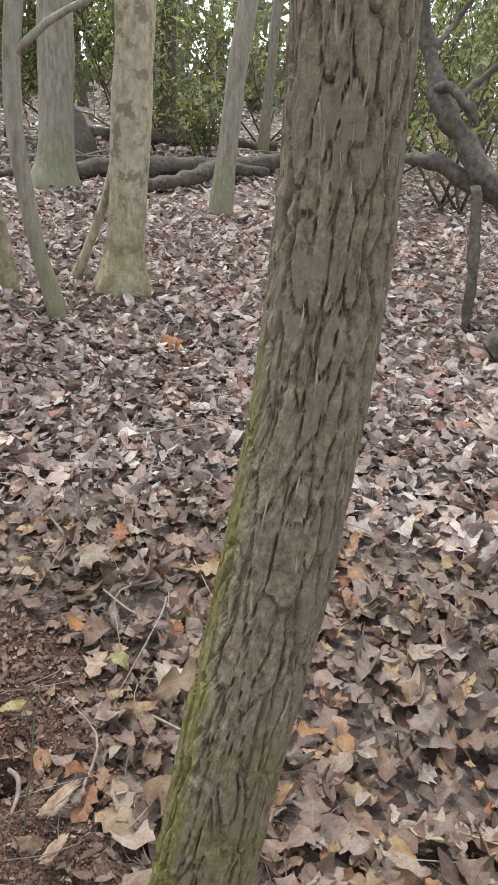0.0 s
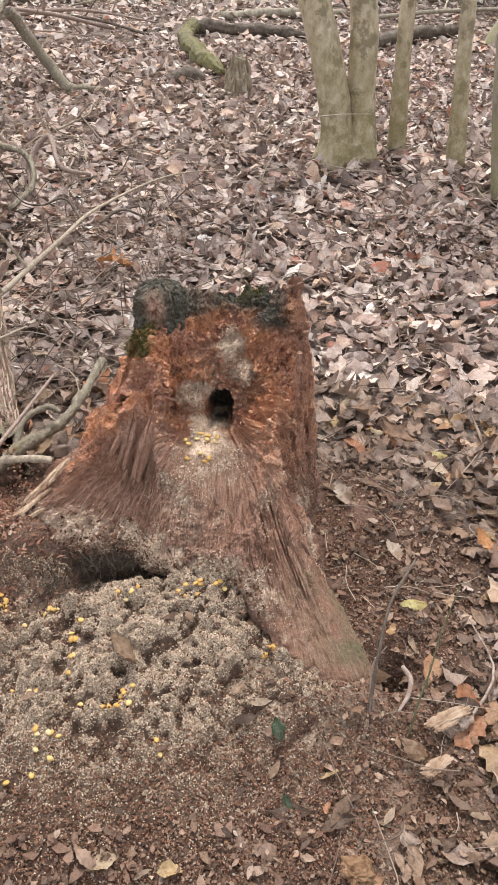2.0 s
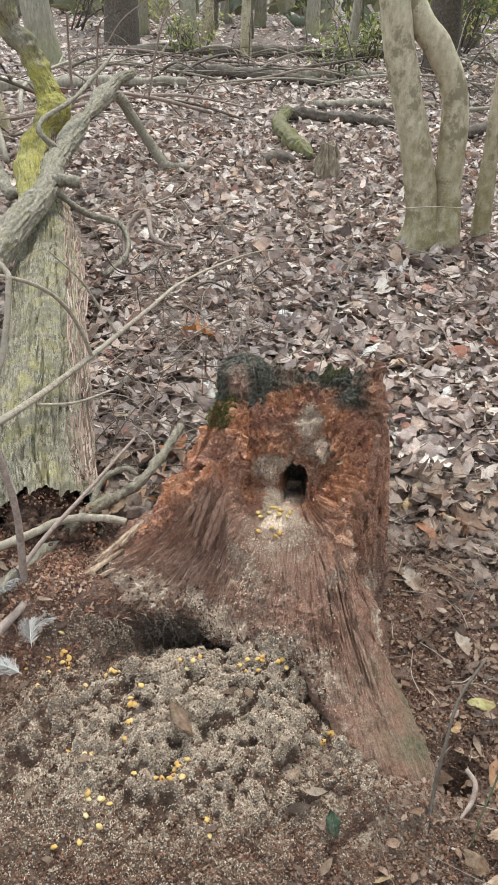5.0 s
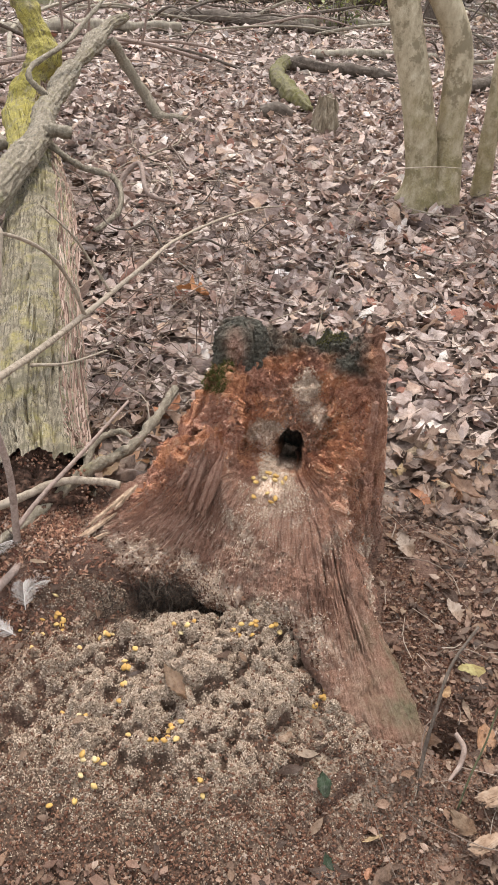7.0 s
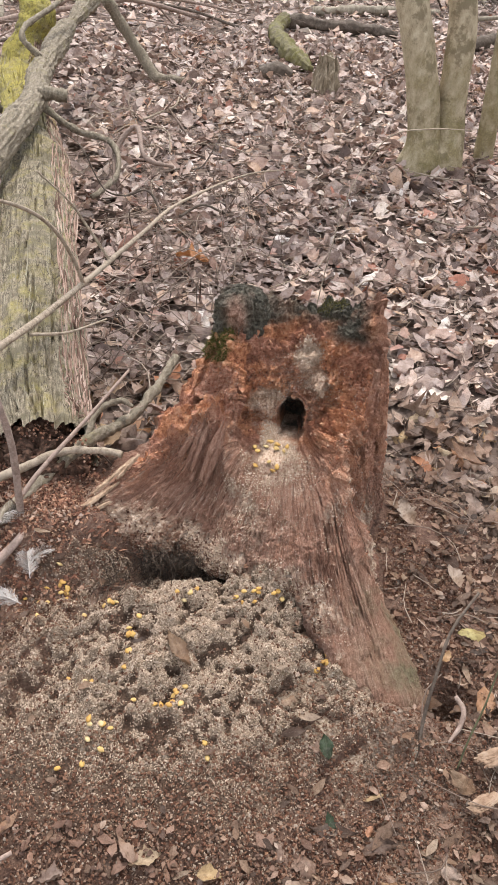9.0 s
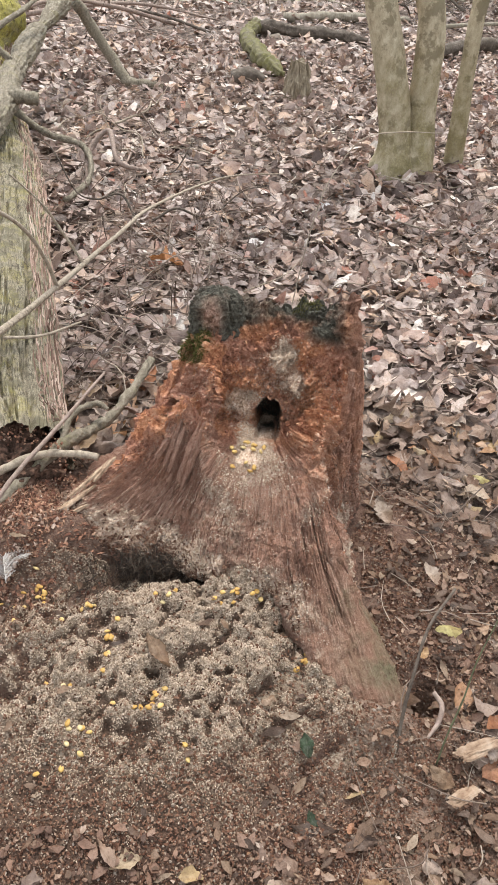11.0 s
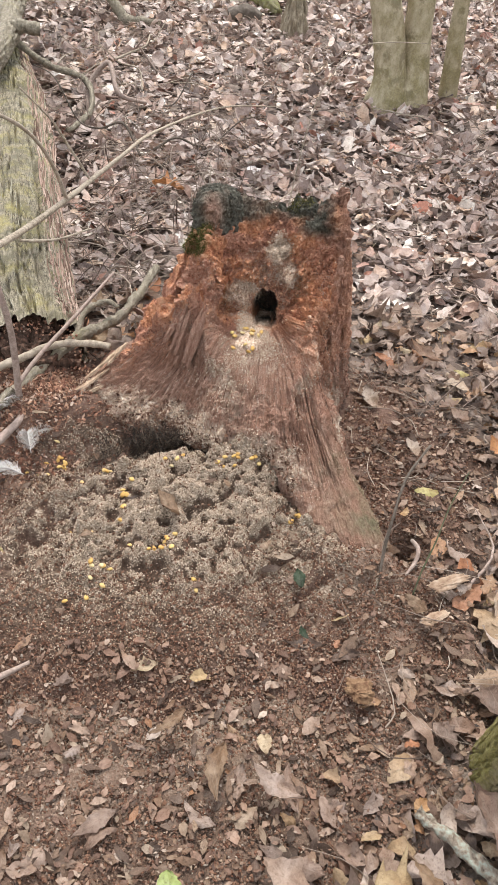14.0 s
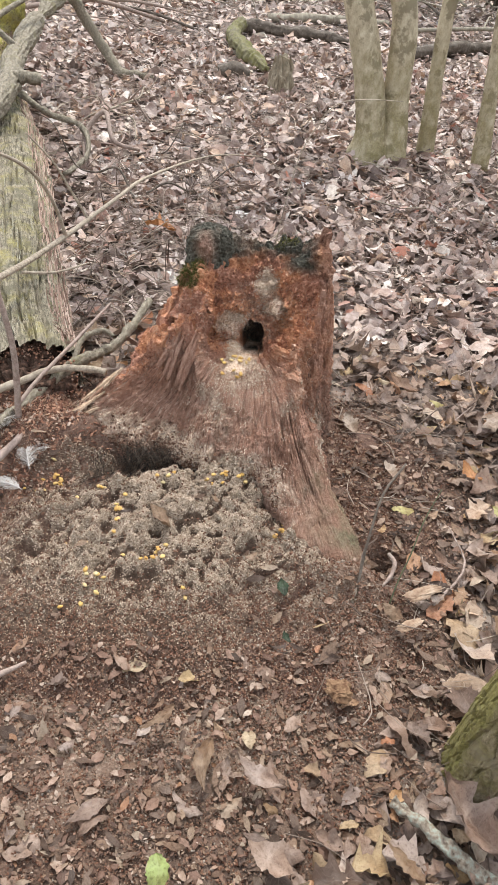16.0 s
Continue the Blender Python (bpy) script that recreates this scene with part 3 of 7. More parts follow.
grain_heap = build_heap()


# ---- the rotten stump ----
def around(table, deg):
    a, r = zip(*table)
    return np.interp(np.mod(deg, 360), list(a) + [a[0] + 360], list(r) + [r[0]])


def lobe(deg, mid, width):
    d = np.mod(deg - mid + 180, 360) - 180
    return np.exp(-((d / width) ** 2))


WALL = [(0, 0.152), (45, 0.135), (90, 0.12), (135, 0.14), (170, 0.14), (200, 0.13), (270, 0.13), (300, 0.142), (330, 0.155)]
FLARE = [(0, 0.06), (40, 0.12), (75, 0.05), (115, 0.12), (145, 0.16), (180, 0.36), (200, 0.60), (217, 0.38), (240, 0.34), (270, 0.44), (293, 0.57), (307, 0.26), (325, 0.08)]
REACH = [(0, 0.24), (115, 0.24), (160, 0.3), (186, 0.46), (200, 0.5), (216, 0.34), (230, 0.29), (262, 0.29), (275, 0.31), (285, 0.47), (292, 0.525), (299, 0.515), (306, 0.31), (330, 0.24)]


def stump_wall(deg, z):
    z = np.maximum(z, -0.06)
    r = around(WALL, deg) + around(FLARE, deg) * np.exp(-np.maximum(z, -0.02) / 0.13)
    far = around(REACH, deg)
    r = far - 0.02 * np.log1p(np.exp((far - r) / 0.02))
    r = np.maximum(r, 0.1) + 0.018 * lobe(deg, 355, 16) * smooth(0.45, 0.2, z)
    return r - 0.06 * smooth(0.07, 0.025, z) * lobe(deg, 244, 17)


def stump_top(u, v):
    """Height of the eroded face over the plan; u to the right, v to the back."""
    z = 0.235 + 3.4 * np.clip(v + 0.022, 0, 0.037) + 1.1 * np.clip(v - 0.015, 0, 0.065) - 0.5 * np.clip(-v - 0.14, 0, 1)
    z = z + 0.075 * np.exp(-(((u - 0.115) / 0.045) ** 2)) * smooth(0.07, 0.0, v) * smooth(-0.33, -0.2, v)
    z = z + 0.075 * smooth(0.085, 0.15, u) * smooth(-0.13, -0.02, v) * smooth(0.09, 0.03, v)
    z = z + 0.075 * np.exp(-(((u + 0.14) / 0.04) ** 2)) * smooth(0.0, -0.06, v) * smooth(-0.2, -0.08, v)
    z = z + 0.016 * bump_at(u, v, -0.115, 0.07, 0.035) - 0.03 * bump_at(u, v, -0.015, 0.1, 0.055, 0.06)
    crest = np.interp(-u, [0.1, 0.118, 0.169, 0.224, 0.36], [0.43, 0.42, 0.285, 0.23, 0.13])
    off = v - np.interp(-u, [0.1, 0.118, 0.169, 0.224, 0.36], [0.05, 0.035, -0.045, -0.08, -0.13])
    z = np.where(u < -0.095, np.maximum(z, crest - 1.1 * np.clip(-off, 0, 1) - 2.5 * np.clip(off - 0.02, 0, 1)), z)
    return z


def build_stump():
    na, no, ni = 700, 215, 140
    # closer columns on the weathered front than at the back
    deg = np.interp(np.linspace(0, 1, na, endpoint=False), [0, 0.1, 0.27, 0.33, 0.93, 1.0], [0, 30, 160, 188, 345, 360])
    c, s = np.cos(np.radians(deg)), np.sin(np.radians(deg))
    zr = np.full(na, 0.25)
    for _ in range(40):
        r = stump_wall(deg, zr)
        zr = 0.7 * zr + 0.3 * stump_top(r * c, r * s)
    rim = stump_wall(deg, zr)
    rows = []
    for n in range(no):
        f = n / (no - 1)
        z = -0.07 + (zr + 0.07) * f**0.9
        rows.append(np.stack([stump_wall(deg, z) * c, stump_wall(deg, z) * s, z], 1))
    for n in range(1, ni):
        f = 1 - n / ni
        u, v = rim * f * c, rim * f * s
        rows.append(np.stack([u, v, stump_top(u, v)], 1))
    P = np.array(rows)
    inner = np.repeat(np.r_[np.zeros(no), np.ones(ni - 1)], na)
    q = P.reshape(-1, 3)
    A = np.tile(np.radians(deg), no + ni - 1)
    rr = np.hypot(q[:, 0], q[:, 1])
    # normals of the smooth form
    du = np.roll(P, -1, 1) - np.roll(P, 1, 1)
    dv = np.gradient(P, axis=0)
    N = np.cross(du, dv).reshape(-1, 3)
    N /= np.linalg.norm(N, axis=1)[:, None] + 1e-9
    # fibres run up the wall and fan out along the roots
    fib = np.stack([A * 16, 0 * A, (q[:, 2] - 0.8 * rr) * 5], 1)
    warp = 0.22 * vnoise(q, 9, 40) + 0.1 * vnoise(q, 34, 42)
    fib[:, 0] += warp
    fib[:, 2] += 0.5 * vnoise(q, 20, 43)
    strands = 1 - 2 * np.abs(vnoise(fib, 1.0, 3))
    strands2 = 1 - 2 * np.abs(vnoise(fib * (3.1, 1, 2.0), 1.0, 5))
    strands3 = 1 - 2 * np.abs(vnoise(fib * (7.3, 1, 4.0), 1.0, 6))
    strands4 = vnoise(fib * (15.0, 1, 6.0), 1.0, 8)
    worn = 0.55 + 0.45 * vnoise(q, 70, 44)
    strands2, strands3 = strands2 * worn, strands3 * worn
    groove = smooth(0.78, 0.97, 1 - np.abs(vnoise(fib * (0.62, 1, 0.9), 1.0, 11))) * smooth(-0.2, 0.2, vnoise(q, 12, 12))
    ridge = lobe(np.degrees(A), 328, 42)
    z0 = q[:, 2]
    one, two, cell = worley(q * (1, 1, 0.75), 55.0, 13)
    cubes = (cell - 0.5) * smooth(0, 0.2, two - one)
    one, two, cell = worley(q * (1.1, 1, 0.7), 135.0, 14)
    bits = (cell - 0.5) * smooth(0, 0.16, two - one)
    top = smooth(0.24, 0.33, q[:, 2])
    face = np.maximum(inner * smooth(-0.16, -0.02, q[:, 1]), 0)
    left_side = smooth(-0.1, -0.13, q[:, 0]) * smooth(-0.15, -0.07, q[:, 1]) * smooth(0.1, 0.17, q[:, 2])
    face = face * smooth(0.14, 0.118, q[:, 0])
    rotten = np.clip(face + left_side + 0.8 * top * smooth(-0.1, 0.0, q[:, 1]) * smooth(0.11, 0.085, q[:, 0]) + 0.9 * bump_at(q[:, 0], q[:, 1], 0.105, -0.03, 0.04, 0.07) + 0.5 * bump_at(q[:, 0], q[:, 1], 0.1, -0.14, 0.045, 0.1), 0, 1)
    strip = np.stack([A * 13 + 0.6 * vnoise(q, 9, 51), 7 * z0 - 5 * rr + 0.5 * vnoise(q, 14, 52), 0 * A], 1)
    s1, s2, sc = worley(strip, 1.0, 57)
    chips = (sc - 0.5) * smooth(0.02, 0.14, s2 - s1)
    t1, t2, tc = worley(strip * (3.2, 2.4, 1), 1.0, 58)
    shreds = (tc - 0.5) * smooth(0.02, 0.12, t2 - t1)
    big, big2, bigc = worley(q, 27.0, 19)
    lumps = (bigc - 0.5) * smooth(0, 0.15, big2 - big)
    wood = 1 - rotten
    h = 0.004 * chips * wood * (0.35 + 0.65 * smooth(0.02, 0.12, z0)) + 0.0028 * shreds * (0.25 + 0.75 * wood) + 0.011 * fbm(q, 13, 4, 61) * (1 - inner) + 0.012 * fbm(q, 7, 2, 23) * (1 - inner)
    h = h + (0.0013 * strands + 0.0019 * strands2 + 0.0022 * strands3 + 0.0018 * strands4) * (1 - 0.8 * rotten) - 0.019 * groove * (0.1 + 1.0 * ridge) * (1 - 0.7 * rotten)
    h = h + (0.011 * lumps + 0.010 * cubes + 0.008 * bits + 0.006 * fbm(q, 110, 3, 18)) * rotten + 0.009 * fbm(q, 22, 4, 17) * (0.4 + rotten)
    h = h + (0.0028 * bits + 0.0032 * fbm(q, 120, 3, 28) + 0.002 * fbm(q, 330, 2, 29)) * wood * smooth(0.5, 0.25, inner)
    spur = smooth(0.26, 0.36, rr) * lobe(np.degrees(A), 293, 16)
    h = h * (1 - 0.6 * spur) + spur * (0.0022 * strands2 + 0.002 * strands3 + 0.0012 * strands4)
    h = h * (1 - 0.55 * smooth(0.11, 0.06, z0) * lobe(np.degrees(A), 250, 34))
    hole_far = np.hypot((q[:, 0] - 0.006) / 0.04, (q[:, 2] - 0.252) / 0.045)
    h = h * np.where(inner > 0, 0.6 + 0.4 * smooth(0.9, 1.5, hole_far), 1)
    knobs = bump_at(q[:, 0], z0, 0.082, 0.3, 0.042, 0.055) * (q[:, 1] < 0.01)
    h = h + (0.02 * lumps + 0.016 * cubes + 0.008 * bits) * knobs
    furrow = lobe(np.degrees(A), 304, 20) * smooth(0.07, 0.13, z0) * (1 - 0.5 * inner)
    h = h + (0.006 * strands + 0.007 * strands2 + 0.003 * strands3 - 0.016 * smooth(0.72, 0.95, 1 - np.abs(vnoise(fib * (1.7, 1, 0.8), 1.0, 66)))) * furrow
    slab = vnoise(np.stack([A * 22 + 0.3 * vnoise(q, 15, 62), 0 * A, z0 * 4], 1), 1.0, 63)
    h = h + (0.007 * slab + 0.004 * np.abs(slab) ** 0.5 * np.sign(slab) - 0.012 * smooth(0.8, 0.97, 1 - np.abs(slab))) * lobe(np.degrees(A), 330, 38) * smooth(0.05, 0.12, z0) * (1 - 0.6 * inner)
    P2 = q + N * h[:, None]
    # torn rim: the last rows of the wall and first of the face rise and fall together
    near_rim = np.exp(-((np.repeat(np.arange(no + ni - 1), na) - no) / 14.0) ** 2)
    tear = vnoise(np.stack([A * 9, 0 * A, 0 * A], 1), 1.0, 31) + 0.6 * vnoise(np.stack([A * 31, 0 * A, 0 * A], 1), 1.0, 33)
    tear = tear + (1.1 * vnoise(np.stack([A * 60, 0 * A, 0 * A], 1), 1.0, 34) + 0.5 * vnoise(np.stack([A * 140, 0 * A, 0 * A], 1), 1.0, 35)) * smooth(0.08, 0.12, q[:, 0])
    P2[:, 2] += 0.011 * tear * near_rim
    spikes = np.clip(vnoise(np.stack([A * 26, 0 * A, 0 * A], 1), 1.0, 37), 0, 1) * bump_at(q[:, 0], q[:, 1], -0.15, -0.08, 0.06, 0.06)
    P2[:, 2] += 0.05 * spikes * near_rim
    # the mouse-hole through the face, and a small one beside the ragged edge
    bored = smooth(1.15, 0.85, np.hypot((P2[:, 0] - 0.004) / 0.025, (P2[:, 2] - 0.252) / 0.031)) * smooth(0.065, 0.045, np.abs(P2[:, 1] + 0.013)) * inner
    P2 = P2 + bored[:, None] * np.array((0.012, 0.13, -0.055))
    small = smooth(1.2, 0.7, np.linalg.norm(P2 - (-0.166, -0.045, 0.285), axis=1) / 0.014)
    P2 = P2 + small[:, None] * np.array((0.03, 0.04, -0.02))
    u, v, z = q.T
    grit = np.clip(0.8 * bump_at(u, v, -0.018, -0.1, 0.045, 0.06) + 1.05 * bump_at(u, z, -0.05, 0.275, 0.032, 0.024) * inner * (v < 0.06) + 1.1 * bump_at(u, z, 0.05, 0.315, 0.024, 0.024) * inner + 1.0 * bump_at(u, z, 0.028, 0.36, 0.024, 0.026) * inner
                   + 0.6 * bump_at(z, 0 * z, 0.1, 0, 0.035) * smooth(0.0, -0.15, v) * (1 - lobe(np.degrees(A), 294, 9)) + 0.32 * bump_at(u, v, -0.01, -0.2, 0.15, 0.09) + 0.18 * smooth(0.1, 0.4, vnoise(q, 24, 91)) * (1 - inner) * smooth(0.0, -0.1, v) * smooth(0.36, 0.3, rr), 0, 1)
    algae = np.clip(0.9 * lobe(np.degrees(A), 298, 10) * smooth(0.2, 0.1, z) * smooth(0.27, 0.36, rr) + 0.5 * smooth(0.34, 0.42, z) * smooth(0.04, 0.0, np.abs(u + 0.16)), 0, 1)
    # blackened rim and stained root, plus painted shade in both holes and the undercut
    decay_shade = np.clip(smooth(0.388, 0.42, z + 0.012 * vnoise(q, 30, 3)) * smooth(0.15, 0.11, u) + 1.2 * smooth(0.3, 0.8, bored) + small
                    + lobe(np.degrees(A), 246, 14) * smooth(0.085, 0.05, z) * (1 - inner) + 0.1 * spur, 0, 1)
    fibre = np.stack([np.cos(A) * 24 + 0.4 * warp, np.sin(A) * 24, 5.0 * z - 4.0 * rr], 1)
    k = np.arange(len(q)).reshape(-1, na)
    F = np.stack([k[:-1], np.roll(k, -1, 1)[:-1], np.roll(k, -1, 1)[1:], k[1:]], -1).reshape(-1, 4).tolist() + [k[-1].tolist()]
    body = mesh_of("body", P2 + (CX, CY, 0), F, stump_wood, False, rot=np.clip(rotten, 0, 1), grit=grit, algae=algae, decay_shade=decay_shade, tone=np.clip(0.55 * sc + 0.45 * tc, 0, 1), ember=0.9 * bump_at(u, z, 0.088, 0.3, 0.048, 0.06) * (v < 0.05))
    body.attributes.new("fibre", "FLOAT_VECTOR", "POINT").data.foreach_set("vector", fibre.astype(np.float32).ravel())
    root = thing("tree_stump", "hollow rotten tree stump with crumbling red wood", "tree stump")
    shell = part("body", body, root, "red-brown decayed fibrous wood")
    grid = (P2 + (CX, CY, 0)).reshape(-1, na, 3)
    # loose fibres along the wall, chunks of cubed rot on the face
    wall = grid[20:no]
    weight = ((1 - 0.85 * rotten) * (1 - decay_shade)).reshape(-1, na)[20:no] * smooth(35, 110, np.minimum(deg, 360 - deg) * 1.0 + 75)[None, :]
    weight = weight * smooth(0.05, 0.1, wall[:, :, 2]) * (np.hypot(wall[:, :, 0] - CX, wall[:, :, 1] - CY) < 0.4)
    V, F = slivers(wall, 1300, (6, 40), (0.0003, 0.0009), 0.0007, 71, weight)
    tagged(part("fibre", mesh_of("fibre", V, F, fibre_wood, False), shell, "brown splintered wood fibres"), kind="stuff")
    r = np.random.default_rng(72)
    ok = np.nonzero((rotten > 0.6) & (decay_shade < 0.4) & (grit < 0.3) & (hole_far > 1.3))[0]
    pick = r.choice(ok, 450)
    side = np.nonzero((lobe(np.degrees(A), 325, 32) > 0.45) & (z0 > 0.1) & (z0 < 0.4) & (decay_shade < 0.3))[0]
    pick = np.r_[pick, r.choice(side, 750)]
    V, F = join([crumb(r, P2[n] + (CX, CY, 0) - N[n] * 0.001, r.uniform(0.0022, 0.0065)) for n in pick])
    tagged(part("rot_chunk", mesh_of("rot_chunk", V, F, rot_wood, False), shell, "orange-red crumbs of rotten wood"), kind="stuff")
    return root, P2 + (CX, CY, 0), N, grit, rotten, algae


def slivers(grid, count, span, width, lift, seed, weight=None):
    """Thin raised splinters that follow the rows of a gridded surface."""
    r = np.random.default_rng(seed)
    R, C = grid.shape[:2]
    if weight is None:
        i, j = r.integers(0, R - span[1] - 1, count), r.integers(0, C, count)
    else:
        w = weight[: R - span[1] - 1].ravel()
        k = r.choice(len(w), count, p=w / w.sum())
        i, j = k // C, k % C
    run = r.integers(span[0], span[1], count)
    drift = r.integers(-1, 2, count)
    half = r.uniform(*width, count)
    V = np.zeros((count, 4, 3, 3))
    for n, (f, taper) in enumerate(((0, 0.3), (0.33, 1.0), (0.66, 0.9), (1.0, 0.15))):
        a, b = i + (run * f).astype(int), (j + np.round(drift * f).astype(int)) % C
        p = grid[a, b]
        side = grid[a, (b + 1) % C] - grid[a, (b - 1) % C]
        side /= np.linalg.norm(side, axis=1)[:, None] + 1e-9
        ahead = grid[a + 1, b] - grid[np.maximum(a - 1, 0), b]
        up = np.cross(side, ahead)
        up /= np.linalg.norm(up, axis=1)[:, None] + 1e-9
        rise = (lift * r.uniform(0.5, 1.6, count) * (0.6 + 1.2 * f * (r.random(count) < 0.25)))[:, None]
        V[:, n, 0], V[:, n, 2] = p - side * (half * taper)[:, None] - up * 0.001, p + side * (half * taper)[:, None] - up * 0.001
        V[:, n, 1] = p + up * rise
    f = np.array([(3 * n + a, 3 * n + a + 1, 3 * n + a + 4, 3 * n + a + 3) for n in range(3) for a in (0, 1)])
    F = (f[None] + (np.arange(count) * 12)[:, None, None]).reshape(-1, 4)
    return V.reshape(-1, 3), F


def crumb(r, place, s):
    """A small uneven block."""
    c = np.array([(i, j, k) for i in (-1, 1) for j in (-1, 1) for k in (-1, 1)], float) * (s * r.uniform(0.3, 0.6), s * r.uniform(0.25, 0.5), s * r.uniform(0.15, 0.4))
    c += r.normal(0, s * 0.09, c.shape)
    m = np.array(Euler(r.uniform(-0.9, 0.9, 3) + (0, 0, r.uniform(0, 6))).to_matrix())
    return c @ m.T + place, [[0, 1, 3, 2], [4, 6, 7, 5], [0, 4, 5, 1], [2, 3, 7, 6], [0, 2, 6, 4], [1, 5, 7, 3]]


stump, SV, SN, SGRIT, SROT, SALGAE = build_stump()


def with_fibre(mesh, rows):
    mesh.attributes.new("fibre", "FLOAT_VECTOR", "POINT").data.foreach_set("vector", np.asarray(rows, np.float32).ravel())
    return mesh


def tube_fibre(points, sides, rings, around_by, along_by):
    """Grain places that run along a limb made by tube()."""
    c = curve_points(points, rings)[:, :3]
    along = np.r_[0, np.cumsum(np.linalg.norm(np.diff(c, axis=0), axis=1))]
    a = np.tile(np.arange(sides) / sides * 2 * np.pi, rings)
    return np.stack([np.cos(a) * around_by, np.sin(a) * around_by, np.repeat(along, sides) * along_by], 1)


def tufts(places, normals, size, count, seed, blades=5):
    """Small spiky cushions of moss on a surface."""
    r = np.random.default_rng(seed)
    i = r.integers(0, len(places), count)
    V, F = [], []
    for n in i:
        for _ in range(blades):
            d = normals[n] + r.normal(0, 0.6, 3)
            d /= np.linalg.norm(d)
            a = np.cross(d, r.normal(0, 1, 3))
            a /= np.linalg.norm(a) + 1e-9
            o = places[n] + r.normal(0, size, 3) * 0.8
            w, l = size * r.uniform(0.15, 0.3), size * r.uniform(0.6, 1.5)
            b = len(V)
            V += [o - a * w, o + a * w, o + d * l * 0.6 + np.cross(d, a) * w, o + d * l]
            F += [[b, b + 1, b + 2], [b, b + 2, b + 3], [b + 1, b + 3, b + 2]]
    return np.array(V), F


def stump_details():
    # dark cap of old wood on the back corner
    cap = [(-0.092 + CX, 0.085 + CY, 0.33, 0.05), (-0.102 + CX, 0.075 + CY, 0.39, 0.047), (-0.103 + CX, 0.07 + CY, 0.425, 0.044), (-0.101 + CX, 0.068 + CY, 0.446, 0.036), (-0.1 + CX, 0.068 + CY, 0.46, 0.022), (-0.1 + CX, 0.068 + CY, 0.466, 0.006)]
    V, F = tube(cap, 130, 90, lambda a, l, p: 0.009 * fbm(p, 38, 4, 2) + 0.003 * vnoise(p, 110, 5) + 0.003 * vnoise(p, 300, 6) + 0.006 * (1 - 2 * np.abs(vnoise(np.stack([np.cos(a) * 5, np.sin(a) * 5, l * 14], 1), 1.0, 4))))
    z = V[:, 2]
    cap_mesh = mesh_of("cap", V, F, stump_wood, False, rot=0 * z, grit=0 * z, algae=0.9 * smooth(0.44, 0.39, z) * smooth(CX - 0.1, CX - 0.125, V[:, 0]), decay_shade=np.clip(smooth(0.34, 0.39, z) * (1 - 1.7 * bump_at(V[:, 0], V[:, 2], CX - 0.11, 0.425, 0.016, 0.026) * (V[:, 1] < CY + 0.05)), 0, 1), tone=0 * z, ember=0 * z)
    with_fibre(cap_mesh, V * (60, 60, 16))
    part("cap", cap_mesh, stump, "blackened knob of old wood")
    # splintered right-hand wall strips
    r = np.random.default_rng(4)
    for n in range(16):
        a = radians(r.uniform(-38, 14))
        z0, z1 = r.uniform(0.04, 0.2), r.uniform(0.28, 0.425)
        w0, w1 = stump_wall(np.degrees(a), np.array(z0)) - 0.002, stump_wall(np.degrees(a), np.array(z1)) + r.uniform(-0.006, 0.006)
        mid, zm = stump_wall(np.degrees(a), np.array((z0 + z1) / 2)) + r.uniform(-0.004, 0.004), (z0 + z1) / 2
        pts = [(CX + w0 * math.cos(a), CY + w0 * math.sin(a), z0, 0.003), (CX + mid * math.cos(a), CY + mid * math.sin(a), zm, r.uniform(0.006, 0.011)), (CX + w1 * math.cos(a), CY + w1 * math.sin(a), z1, 0.0012)]
        V, F = tube(pts, 12, 60, lambda b, l, p: (0.005 * fbm(p * (1, 1, 0.25), 90, 3, n) + 0.004 * vnoise(p * (1, 1, 0.35), 60, n + 9) + 0.004 * fbm(p, 190, 3, n + 5)) * smooth(0.0, 0.04, l), 0.0, n)
        z = V[:, 2]
        part("splinter", with_fibre(mesh_of("splinter", V, F, stump_wood, False, rot=0.35 + 0 * z, grit=0 * z, algae=0 * z, decay_shade=0.25 * smooth(0.36, 0.42, z), tone=0.8 + 0 * z, ember=0 * z), V * (60, 60, 6)), stump)
    for n in range(14):
        a = radians(r.uniform(205, 232))
        w = stump_wall(np.degrees(a), np.array(0.25))
        z0 = 0.17 + r.uniform(0, 0.05)
        top = z0 + r.uniform(0.05, 0.13)
        pts = [(CX + (w + 0.03) * math.cos(a), CY + (w + 0.03) * math.sin(a), z0, 0.005), (CX + (w + 0.005) * math.cos(a), CY + (w + 0.005) * math.sin(a), (z0 + top) / 2, r.uniform(0.005, 0.009)),
               (CX + (w - 0.012) * math.cos(a), CY + (w - 0.012) * math.sin(a), min(top, 0.31), 0.0015)]
        V, F = tube(pts, 6, 10, None, 0.003, n + 40)
        z = V[:, 2]
        part("splinter", with_fibre(mesh_of("splinter", V, F, stump_wood, False, rot=0 * z, grit=0 * z, algae=0 * z, decay_shade=0 * z, tone=0.5 + 0 * z, ember=0 * z), V * (60, 60, 6)), stump)
    # moss cushions on the corners of the rim
    for cx, cy, cz, rad, count in ((-0.14, 0.02, 0.375, 0.035, 320), (0.125, 0.06, 0.41, 0.028, 240), (0.07, 0.1, 0.415, 0.03, 50)):
        near = np.nonzero(np.linalg.norm(SV - (CX + cx, CY + cy, cz), axis=1) < rad)[0]
        if len(near):
            V, F = tufts(SV[near], SN[near], 0.0035, 3 * count, count)
            part("moss", mesh_of("moss", V, F, moss_green, False), stump, "green cushion moss")


stump_details()


